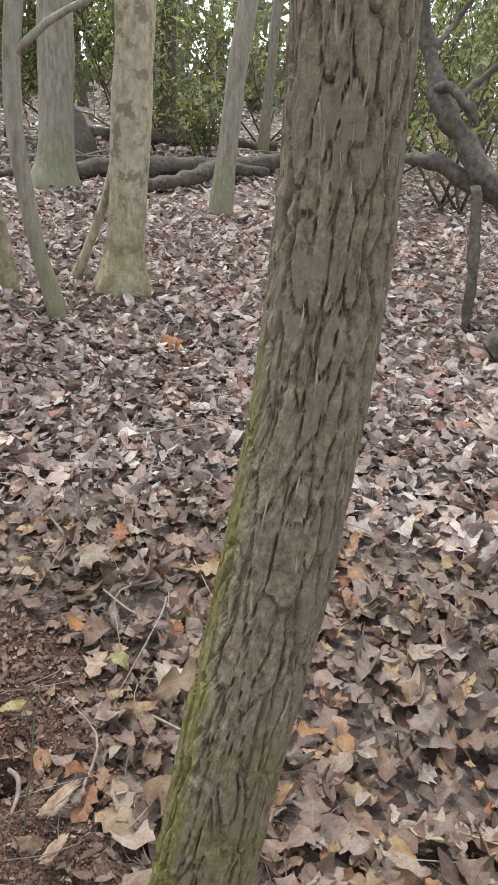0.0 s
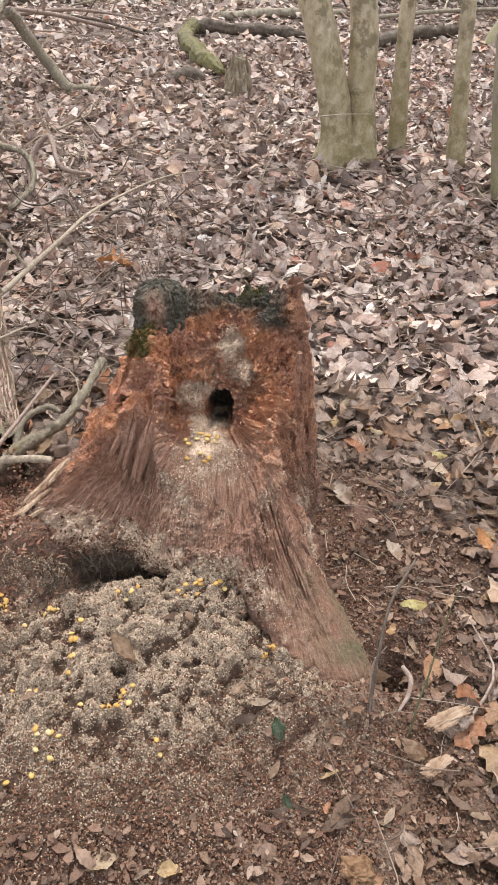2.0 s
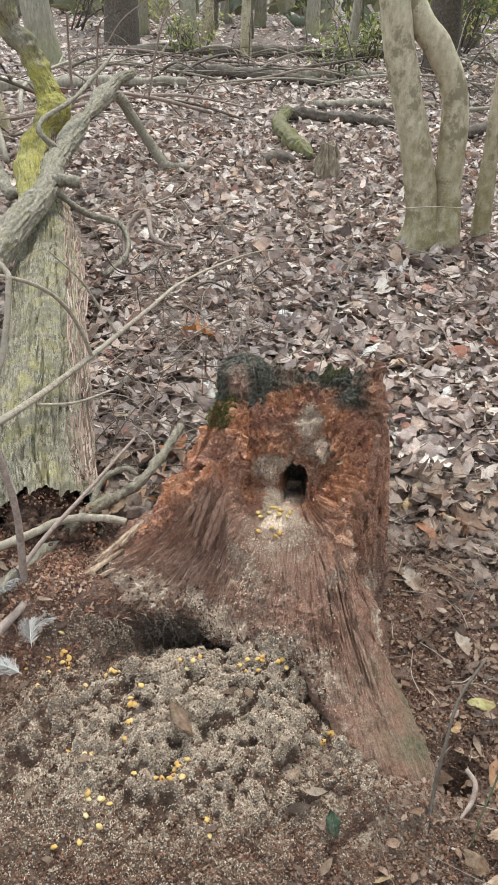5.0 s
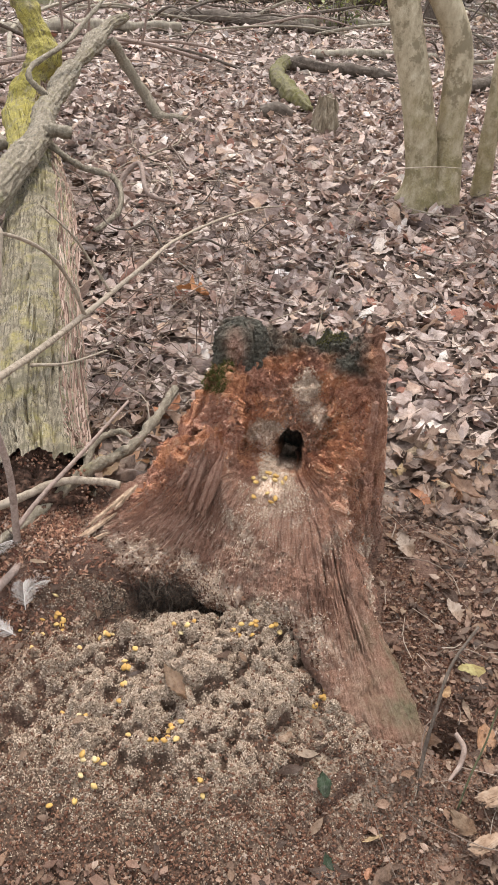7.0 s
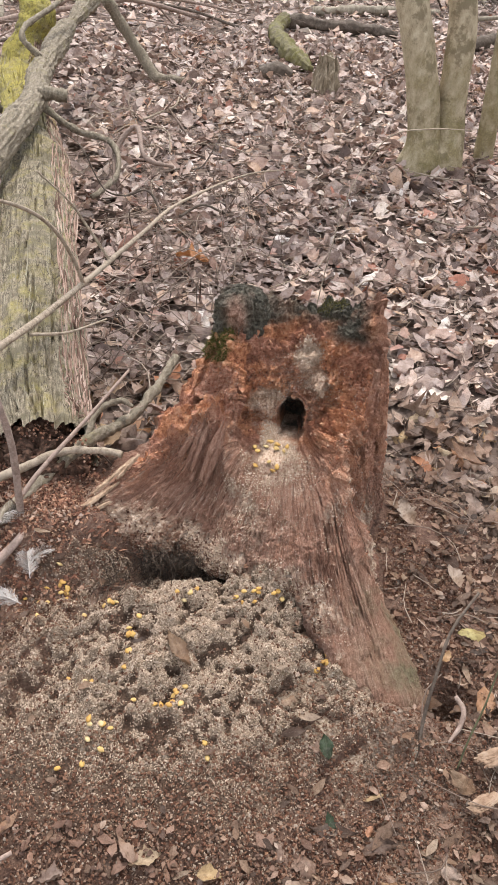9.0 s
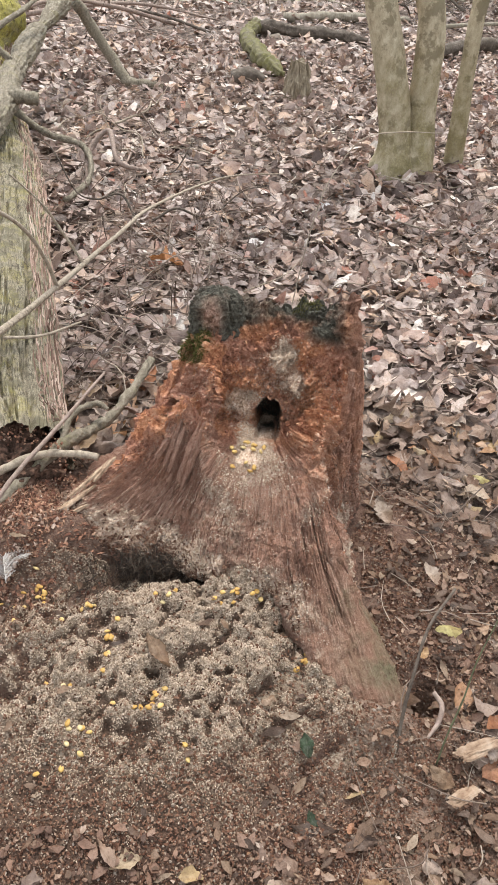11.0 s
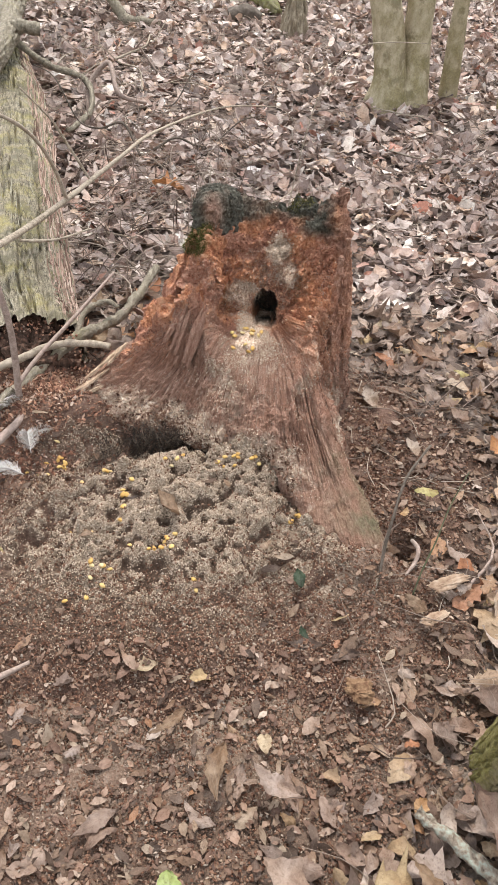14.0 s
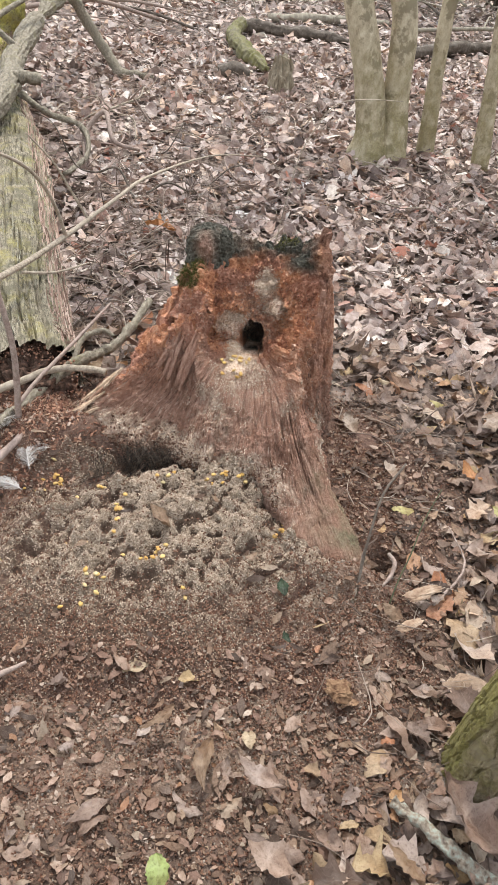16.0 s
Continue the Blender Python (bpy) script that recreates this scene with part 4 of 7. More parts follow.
# ---- the fallen log that ends in a rising mossy trunk ----
LOG = [(-0.385, 1.17, 0.085, 0.112), (-0.455, 1.36, 0.09, 0.116), (-0.625, 1.95, 0.105, 0.12), (-0.85, 2.75, 0.12, 0.12), (-1.09, 3.45, 0.13, 0.11), (-1.26, 3.92, 0.17, 0.1),
       (-1.26, 4.1, 0.29, 0.096), (-1.215, 4.2, 0.41, 0.084), (-1.28, 4.27, 0.55, 0.07), (-1.38, 4.33, 0.72, 0.06), (-1.5, 4.38, 1.0, 0.06), (-1.54, 4.5, 2.4, 0.055), (-1.5, 4.6, 4.6, 0.045), (-1.4, 4.7, 6.8, 0.015)]


def build_log():
    def shape(a, l, p):
        wob = 0.3 * vnoise(p, 7, 2)
        grain = 1 - 2 * np.abs(vnoise(np.stack([np.cos(a) * 7 + wob, np.sin(a) * 7 + wob, l * 1.4], 1), 1.0, 3))
        fine = 1 - 2 * np.abs(vnoise(np.stack([np.cos(a) * 17 + wob, np.sin(a) * 17, l * 6], 1), 1.0, 6))
        finer = vnoise(np.stack([np.cos(a) * 40, np.sin(a) * 40, l * 12], 1), 1.0, 7)
        bare = smooth(3.2, 2.4, l)
        crack = -0.02 * smooth(0.86, 0.98, 1 - np.abs(vnoise(np.stack([np.cos(a) * 6 + wob, np.sin(a) * 6 + wob, l * 1.4], 1), 1.0, 41)))
        one, two, cell = worley(np.stack([np.cos(a) * 5, np.sin(a) * 5, l * 7 + wob], 1), 1.0, 44)
        slabs = 0.007 * (cell - 0.5) * smooth(0.02, 0.12, two - one)
        pits = -0.01 * smooth(0.45, 0.7, vnoise(p * (1, 0.5, 1), 45, 9))
        return bare * (0.002 * grain + 0.0022 * fine + 0.0018 * finer + 0.6 * crack + 0.6 * slabs + 0.5 * pits) + (1 - bare) * 0.022 * fbm(p, 11, 4, 2) + 0.008 * fbm(p, 5, 2, 8)

    V, F = tube(LOG, 150, 540, shape, closed=False)
    ang = np.arange(150) / 150 * 2 * np.pi
    torn = np.repeat(vnoise(np.stack([np.cos(ang) * 4, np.sin(ang) * 4, 0 * ang], 1), 1.0, 3) * 1.0 + 0.3 * vnoise(np.stack([np.cos(ang) * 13, np.sin(ang) * 13, 0 * ang], 1), 1.0, 5), 1)
    ringno = np.arange(len(V)) // 150
    V[:, 1] += 0.034 * np.tile(torn, 540) * np.clip(1 - ringno / 18, 0, 1)
    l = V[:, 1]
    moss = np.clip(0.46 + 0.54 * smooth(3.0, 3.6, l) * smooth(0.75, 0.5, V[:, 2]) + 0.12 * smooth(0.1, 0.2, V[:, 2]), 0, 1.0) * smooth(0.02, 0.1, V[:, 2])
    moss = np.maximum(moss, 0.75 * bump_at(V[:, 0], V[:, 1], -0.55, 1.55, 0.06, 0.25))
    root = thing("fallen_log", "bare weathered fallen log with yellow moss", "log")
    stem = part("trunk", with_fibre(mesh_of("trunk", V, F, wood_log, False, moss=moss), tube_fibre(LOG, 150, 540, 6.0, 9.0)), root)
    W, G = slivers(V.reshape(540, 150, 3)[3:285], 700, (4, 22), (0.0004, 0.0012), 0.0008, 73)
    tagged(part("fibre", mesh_of("fibre", W, G, log_fibre, False), stem, "grey splintered wood fibres"), kind="stuff")
    ring = V.reshape(540, 150, 3)[3:273]
    low = (ring[:, :, 0] - ring[:, :, 0].mean(1, keepdims=True) > 0.06) * (ring[:, :, 2] > 0.02)
    W, G = slivers(ring, 2600, (3, 12), (0.0008, 0.003), 0.0025, 75, low + 1e-6)
    tagged(part("rotten_flank", mesh_of("rotten_flank", W, G, flank_wood, False), stem, "pinkish brown crumbling flank"), kind="stuff")
    # dark rotten core that shows at the open end
    core = [(-0.37, 1.1, 0.03, 0.05), (-0.375, 1.125, 0.05, 0.075), (-0.388, 1.165, 0.07, 0.086), (-0.425, 1.28, 0.08, 0.08)]
    W, G = tube(core, 110, 70, lambda a, l, p: 0.012 * fbm(p, 24, 4, 3) + 0.008 * fbm(p * (1.6, 1, 0.6), 95, 3, 4) + 0.01 * (1 - 2 * np.abs(vnoise(p * (1, 1, 0.35), 70, 6))))
    part("core", mesh_of("core", W, G, core_wood, False), stem, "dark rotten heartwood")
    # crumbled red wood over it
    r = np.random.default_rng(12)
    pieces = []
    for n in range(1100):
        a, rad = r.uniform(0, 2 * np.pi), 0.12 * math.sqrt(r.uniform(0, 1))
        x, z = -0.385 + rad * math.cos(a), 0.08 + rad * math.sin(a) * 0.85
        y = 1.16 + r.uniform(-0.02, 0.02) - 0.8 * max(0.0, 0.13 - z)
        s = r.uniform(0.0015, 0.005)
        pieces.append(crumb(r, (x, y, z), s))
    V, F = join(pieces)
    tagged(part("heartwood", mesh_of("heartwood", V, F, mulch_wood, False), stem, "red crumbling rotten heartwood"), kind="stuff")
    return root


fallen_log = build_log()


# ---- trees ----
def plates(scale, depth, seed=0):
    """Bark broken into long raised plates by deep furrows."""
    def shape(a, l, p):
        wob = 0.5 * vnoise(np.stack([np.cos(a) * 3, np.sin(a) * 3, l * 9], 1), 1.0, seed + 5)
        wob2 = 0.12 * vnoise(p, 45, seed + 8)
        q = np.stack([np.cos(a) * scale + wob + wob2, np.sin(a) * scale + wob + wob2, l * scale * 3.4 + 1.1 * np.cos(a) + 0.9 * wob + wob2], 1)
        one, two, cell = worley(q, 1.0, seed)
        split, split2, bit = worley(q * 2.3, 1.0, seed + 3)
        fine = 1 - 2 * np.abs(vnoise(q * (3.3, 3.3, 1.2), 1.3, seed + 7))
        return depth * 1.15 * (smooth(0.0, 0.09, two - one) - 0.8) + depth * 0.36 * (cell - 0.5) + depth * 0.24 * (bit - 0.5) * smooth(0.0, 0.08, split2 - split) + depth * 0.22 * fine + depth * 0.2 * fbm(p * (1, 1, 0.6), 190.0, 3, seed + 2)
    return shape


def limbs(r, start, direction, length, radius, depth=2):
    """Branches that fork: lists of tube points."""
    d = np.array(direction, float)
    d /= np.linalg.norm(d)
    p = np.array(start, float)
    pts = [(*p, radius)]
    n = 5
    for i in range(1, n + 1):
        d = d + r.normal(0, 0.16, 3) + (0, 0, 0.06)
        d /= np.linalg.norm(d)
        p = p + d * length / n
        pts.append((*p, radius * (1 - 0.78 * i / n)))
    out = [pts]
    if depth:
        for i in range(2, n + 1):
            side = d + r.normal(0, 0.75, 3)
            side[2] += 0.25
            out += limbs(r, pts[i][:3], side, length * r.uniform(0.35, 0.6), pts[i][3] * 0.65 + 0.001, depth - 1)
    return out


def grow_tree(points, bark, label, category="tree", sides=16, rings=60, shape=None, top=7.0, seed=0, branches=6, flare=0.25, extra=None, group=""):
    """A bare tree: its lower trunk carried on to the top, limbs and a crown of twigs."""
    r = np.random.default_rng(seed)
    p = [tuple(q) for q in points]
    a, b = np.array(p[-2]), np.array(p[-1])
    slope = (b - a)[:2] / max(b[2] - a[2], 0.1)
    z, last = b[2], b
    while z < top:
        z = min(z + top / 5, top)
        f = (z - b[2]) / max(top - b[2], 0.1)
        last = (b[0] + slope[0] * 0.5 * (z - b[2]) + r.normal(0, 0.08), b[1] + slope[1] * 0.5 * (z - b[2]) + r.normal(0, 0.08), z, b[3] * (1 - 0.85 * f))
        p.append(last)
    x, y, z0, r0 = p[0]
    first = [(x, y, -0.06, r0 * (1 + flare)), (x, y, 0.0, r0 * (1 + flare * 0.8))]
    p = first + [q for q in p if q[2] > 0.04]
    root = thing("tree", label, category, None, group)
    V, F = tube(p, sides, rings, shape, r0 * 0.07, seed)
    moss = smooth(1.2, 0.1, V[:, 2]) * 0.85
    part("trunk", mesh_of("trunk", V, F, bark, True, moss=moss), root)
    for e in extra or ():
        V, F = tube(e, sides, rings, shape, r0 * 0.06, seed + 1)
        part("stem", mesh_of("stem", V, F, bark, True, moss=smooth(1.2, 0.1, V[:, 2]) * 0.85), root)
    c = curve_points(p, 40)
    twigs = []
    for n in range(branches):
        s = c[int(40 * (0.5 + 0.47 * n / max(branches, 1)))]
        az = r.uniform(0, 2 * np.pi)
        got = limbs(r, s[:3], (math.cos(az), math.sin(az), r.uniform(0.3, 1.0)), r.uniform(0.18, 0.3) * top, max(s[3] * 0.5, 0.008), 2)
        V, F = tube(got[0], 6, 12, None, got[0][0][3] * 0.1, seed + n)
        part("limb", mesh_of("limb", V, F, bark, True, moss=np.zeros(len(V))), root)
        twigs += got[1:]
    if twigs:
        V, F = join([tube(t, 3, 4, closed=False) for t in twigs])
        part("crown", mesh_of("crown", V, F, bark, True, moss=np.zeros(len(V))), root, "bare twigs")
    return root


def build_trees():
    near = [(0.487, 0.325, 0.0, 0.061), (0.484, 0.315, 0.1, 0.058), (0.49, 0.306, 0.2, 0.057), (0.523, 0.314, 0.4, 0.056), (0.576, 0.34, 0.6, 0.056), (0.625, 0.373, 0.8, 0.055),
            (0.654, 0.404, 1.0, 0.054), (0.66, 0.428, 1.25, 0.053), (0.66, 0.44, 1.6, 0.052)]
    root = thing("tree", "leaning tree with furrowed brown bark and yellow moss", "tree")
    low = [(0.489, 0.33, -0.06, 0.068)] + near
    V, F = tube(low, 190, 380, plates(3.0, 0.0054, 11))
    left = smooth(0.03, 0.056, (curve_points(low, 380)[:, None, 0] * np.ones((1, 190))).ravel() * 0.79 - V[:, 0] * 0.79 - ((curve_points(low, 380)[:, None, 1] * np.ones((1, 190))).ravel() - V[:, 1]) * 0.61)
    moss = np.clip(left * smooth(1.0, 0.75, V[:, 2]) + 0.66 * smooth(0.95, 0.3, V[:, 2]) + 0.1 * smooth(0.4, 0.05, V[:, 2]), 0, 1)
    stem = part("trunk", mesh_of("trunk", V, F, bark_near, False, moss=moss), root)
    W, G = slivers(V.reshape(380, 190, 3), 450, (3, 9), (0.0008, 0.002), 0.0008, 74, np.clip(1 - 1.6 * moss, 0.01, 1).reshape(380, 190))
    tagged(part("bark_flake", mesh_of("bark_flake", W, G, flake_bark, False), stem, "loose flakes of brown bark"), kind="stuff")
    r = np.random.default_rng(3)
    up = [(0.66, 0.44, 1.58, 0.052), (0.63, 0.5, 2.6, 0.046), (0.7, 0.56, 4.0, 0.034), (0.66, 0.6, 5.4, 0.012)]
    V, F = tube(up, 24, 50, None, 0.005, 4)
    part("trunk", mesh_of("trunk", V, F, bark_near, True, moss=0 * V[:, 2]), root)
    for n in range(5):
        s = curve_points(up, 20)[8 + 2 * n]
        az = r.uniform(0, 6.28)
        for t in limbs(r, s[:3], (math.cos(az), math.sin(az), 0.7), 1.2, s[3] * 0.5, 1)[:4]:
            V, F = tube(t, 5, 8)
            part("limb", mesh_of("limb", V, F, bark_near, True, moss=0 * V[:, 2]), root)

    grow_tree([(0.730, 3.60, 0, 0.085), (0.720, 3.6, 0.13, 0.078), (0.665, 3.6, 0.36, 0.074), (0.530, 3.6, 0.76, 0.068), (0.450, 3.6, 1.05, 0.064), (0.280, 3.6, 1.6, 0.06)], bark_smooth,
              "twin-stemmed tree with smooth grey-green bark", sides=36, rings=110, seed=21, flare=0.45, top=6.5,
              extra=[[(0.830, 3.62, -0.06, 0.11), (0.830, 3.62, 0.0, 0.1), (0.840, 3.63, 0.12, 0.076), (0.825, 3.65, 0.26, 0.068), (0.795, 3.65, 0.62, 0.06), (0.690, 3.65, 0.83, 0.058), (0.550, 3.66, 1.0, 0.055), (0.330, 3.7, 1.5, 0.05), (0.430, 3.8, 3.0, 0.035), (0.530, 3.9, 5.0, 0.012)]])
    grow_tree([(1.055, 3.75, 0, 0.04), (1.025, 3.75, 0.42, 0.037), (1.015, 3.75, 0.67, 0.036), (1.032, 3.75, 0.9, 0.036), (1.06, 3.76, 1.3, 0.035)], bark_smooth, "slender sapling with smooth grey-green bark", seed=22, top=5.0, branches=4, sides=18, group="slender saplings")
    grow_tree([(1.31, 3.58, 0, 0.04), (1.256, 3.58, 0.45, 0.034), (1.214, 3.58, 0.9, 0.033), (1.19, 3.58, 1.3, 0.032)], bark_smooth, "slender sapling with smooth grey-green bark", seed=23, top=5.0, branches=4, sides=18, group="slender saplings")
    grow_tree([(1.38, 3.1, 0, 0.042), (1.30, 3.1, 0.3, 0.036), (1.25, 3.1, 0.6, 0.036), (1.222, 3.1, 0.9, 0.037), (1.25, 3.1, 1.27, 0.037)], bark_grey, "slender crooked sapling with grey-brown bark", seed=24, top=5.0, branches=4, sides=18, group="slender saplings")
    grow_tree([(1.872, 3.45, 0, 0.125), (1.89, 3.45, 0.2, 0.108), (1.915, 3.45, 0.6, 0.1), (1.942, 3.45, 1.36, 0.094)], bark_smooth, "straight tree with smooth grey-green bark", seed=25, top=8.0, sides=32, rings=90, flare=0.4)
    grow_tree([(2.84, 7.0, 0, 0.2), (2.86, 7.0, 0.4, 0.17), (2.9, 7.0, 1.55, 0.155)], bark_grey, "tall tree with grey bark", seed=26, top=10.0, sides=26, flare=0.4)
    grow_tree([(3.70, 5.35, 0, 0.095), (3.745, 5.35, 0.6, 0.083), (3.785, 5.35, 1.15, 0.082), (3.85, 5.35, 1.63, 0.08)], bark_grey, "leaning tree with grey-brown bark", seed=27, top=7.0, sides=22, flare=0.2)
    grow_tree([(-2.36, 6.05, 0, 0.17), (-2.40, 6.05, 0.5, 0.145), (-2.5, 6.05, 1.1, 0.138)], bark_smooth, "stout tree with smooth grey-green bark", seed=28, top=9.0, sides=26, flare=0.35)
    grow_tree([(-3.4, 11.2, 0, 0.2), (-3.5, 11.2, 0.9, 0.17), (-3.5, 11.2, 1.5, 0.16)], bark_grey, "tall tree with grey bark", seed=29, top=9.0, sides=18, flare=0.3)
    grow_tree([(-3.3, 15.9, 0, 0.3), (-3.3, 15.9, 1.6, 0.26)], bark_dark, "tall dark tree with ridged bark", seed=30, top=11.0, sides=18)
    r = np.random.default_rng(40)
    spots = [(-1.9, 15.4, 0.13), (-1.85, 18.0, 0.13), (-1.0, 19.0, 0.1), (0.83, 23.9, 0.2), (-0.75, 13.6, 0.09), (6.4, 11.3, 0.16), (7.75, 10.45, 0.09), (8.7, 9.8, 0.2), (2.35, 12.8, 0.26), (0.95, 13.2, 0.08)]
    while len(spots) < 46:
        az, d = radians(r.uniform(-42, 78)), r.uniform(13, 40)
        x, y = d * math.sin(az), d * math.cos(az)
        if all(math.hypot(x - q[0], y - q[1]) > 1.3 for q in spots):
            spots.append((x, y, r.uniform(0.07, 0.24)))
    for n, (x, y, rad) in enumerate(spots):
        lean = r.normal(0, 0.05, 2)
        grow_tree([(x, y, 0, rad), (x + lean[0], y + lean[1], 1.0, rad * 0.85), (x + 2 * lean[0], y + 2 * lean[1], 2.2, rad * 0.8)], (bark_grey, bark_smooth, bark_dark)[n % 3],
                  ("bare tree with grey bark", "bare tree with pale smooth bark", "bare tree with dark bark")[n % 3], seed=100 + n, top=r.uniform(6, 11), sides=10, rings=20, branches=4, group="woodland trees")


build_trees()


# ---- leaves ----
def blade(kind, segs, cols, seed):
    """One dry leaf along +y, a unit long: places, faces and texture places."""
    r = np.random.default_rng(seed)
    t = np.linspace(0, 1, segs + 1)
    saw = np.where(np.arange(segs + 1) % 2, 1.0, -1.0)
    if kind == "oak":
        lobes = 0.34 * np.cos(2 * np.pi * 3.3 * t + 2.6 + r.uniform(-0.4, 0.4)) if segs > 12 else 0.16 * saw * r.uniform(0.4, 1.5, segs + 1)
        w = 0.29 * np.sin(np.pi * np.clip(t, 0, 1) ** 0.85) ** 0.6 * (1 + lobes)
    elif kind == "long":
        w = 0.18 * np.sin(np.pi * t**0.9) ** 0.85 * (1 + 0.08 * saw)
    elif kind == "oval":
        w = 0.3 * np.sin(np.pi * t**0.9) ** 0.75
    else:
        w = 0.3 * np.sin(np.pi * t) ** 0.5 * ((0.75 + 0.5 * r.random(segs + 1)) if kind == "bit" else 1.0)
    w = np.maximum(w * 0.88, 0.012)
    s = np.linspace(-1, 1, cols + 1)
    S, T = np.meshgrid(s, t)
    W = w[:, None] * (1 + 0.12 * r.normal(0, 1, S.shape) * (np.abs(S) > 0.9))
    if segs < 10:
        W = W * np.where(np.abs(S) > 0.9, r.uniform(0.55, 1.35, S.shape) if kind == "bit" else r.uniform(0.8, 1.2, S.shape), 1)
    bend, cup, twist, wave = r.normal(0, 0.3), r.normal(0.2, 0.55), r.normal(0, 0.4), r.uniform(0.02, 0.06)
    if segs > 8:
        bend, cup, twist, wave = 1.7 * bend, 1.8 * cup, 1.8 * twist, 1.5 * wave
    x = S * W + r.normal(0, 0.05) * np.sin(np.pi * T)
    z = cup * (S * W) ** 2 * 2.2 + bend * (T - 0.5) ** 2 + twist * S * W * (T - 0.5) + wave * np.sin(7 * T + 5 * S + r.uniform(0, 6)) * np.abs(S) + r.normal(0, 0.018, S.shape)
    y = T - 0.5 + 0.10 * np.abs(S) * (0.5 - T) * (kind == "oak")
    k = np.arange(S.size).reshape(S.shape)
    F = np.stack([k[:-1, :-1], k[:-1, 1:], k[1:, 1:], k[1:, :-1]], -1).reshape(-1, 4)
    V = np.stack([x, y, z - z.min() * 0.6], -1).reshape(-1, 3)
    uv = np.stack([0.5 + 0.5 * S, T], -1).reshape(-1, 2)
    return V, F, uv


KINDS = ["oak", "oak", "oak", "oak", "long", "long", "oval", "oval", "bit", "bit"]
SIZES = np.array([0.115, 0.125, 0.105, 0.13, 0.13, 0.115, 0.075, 0.07, 0.045, 0.035])


def sheet(name, V, F, uv, material):
    m = bpy.data.meshes.new(name)
    m.vertices.add(len(V))
    m.vertices.foreach_set("co", V.astype(np.float32).ravel())
    m.loops.add(F.size)
    m.loops.foreach_set("vertex_index", F.astype(np.int32).ravel())
    m.polygons.add(len(F))
    m.polygons.foreach_set("loop_start", np.arange(0, F.size, F.shape[1], dtype=np.int32))
    m.polygons.foreach_set("use_smooth", np.ones(len(F), bool))
    m.materials.append(material)
    m.update(calc_edges=True)
    m.uv_layers.new(name="UVMap").data.foreach_set("uv", uv[F.ravel()].astype(np.float32).ravel())
    return m


def turn_rows(yaw, pitch, roll):
    cy, sy, cp, sp, cr, sr = np.cos(yaw), np.sin(yaw), np.cos(pitch), np.sin(pitch), np.cos(roll), np.sin(roll)
    o, e = 0 * yaw, 0 * yaw + 1
    Z = np.stack([cy, -sy, o, sy, cy, o, o, o, e], -1).reshape(-1, 3, 3)
    X = np.stack([e, o, o, o, cp, -sp, o, sp, cp], -1).reshape(-1, 3, 3)
    Y = np.stack([cr, o, sr, o, e, o, -sr, o, cr], -1).reshape(-1, 3, 3)
    return Z @ X @ Y


def strew(places, kinds, scale, tilt, segs, cols, seed):
    """Many leaves as one run of places, faces and texture places."""
    r = np.random.default_rng(seed)
    VV, FF, UU, n = [], [], [], 0
    for k in range(len(KINDS)):
        for variant in range(4):
            at = np.nonzero((kinds == k) & (np.arange(len(kinds)) % 4 == variant))[0]
            if not len(at):
                continue
            V, F, uv = blade(KINDS[k], segs, cols, 50 + 4 * k + variant)
            R = turn_rows(r.uniform(0, 2 * np.pi, len(at)), r.normal(0, tilt, len(at)), r.normal(0, tilt, len(at)))
            flip = np.where(r.random(len(at)) < 0.35, -1.0, 1.0)
            P = V[None] * (scale[at] * SIZES[k])[:, None, None]
            P = P * np.stack([np.ones(len(at)), np.ones(len(at)), flip], 1)[:, None, :]
            P = np.einsum("nij,nvj->nvi", R, P) + places[at][:, None, :]
            VV.append(P.reshape(-1, 3))
            FF.append((F[None] + (n + np.arange(len(at)) * len(V))[:, None, None]).reshape(-1, 4))
            UU.append(np.tile(uv, (len(at), 1)))
            n += len(at) * len(V)
    return np.vstack(VV), np.vstack(FF), np.vstack(UU)


def clear_of_things(x, y):
    u, v = x - CX, y - CY
    deg = np.degrees(np.arctan2(v, u))
    ok = np.hypot(u, v) > stump_wall(deg, np.full(len(x), 0.04)) + 0.01
    c = curve_points(LOG[:6], 60)
    for p in c:
        ok &= np.hypot(x - p[0], y - p[1]) > 0.09
    ok &= np.hypot(x - 0.487, y - 0.322) > 0.066
    return ok


def ring(r, lo, hi, density, az0=-48, az1=82):
    n = int((hi**2 - lo**2) / 2 * radians(az1 - az0) * density)
    d, a = np.sqrt(r.uniform(lo**2, hi**2, n)), np.radians(r.uniform(az0, az1, n))
    return d * np.sin(a), -0.25 + d * np.cos(a)


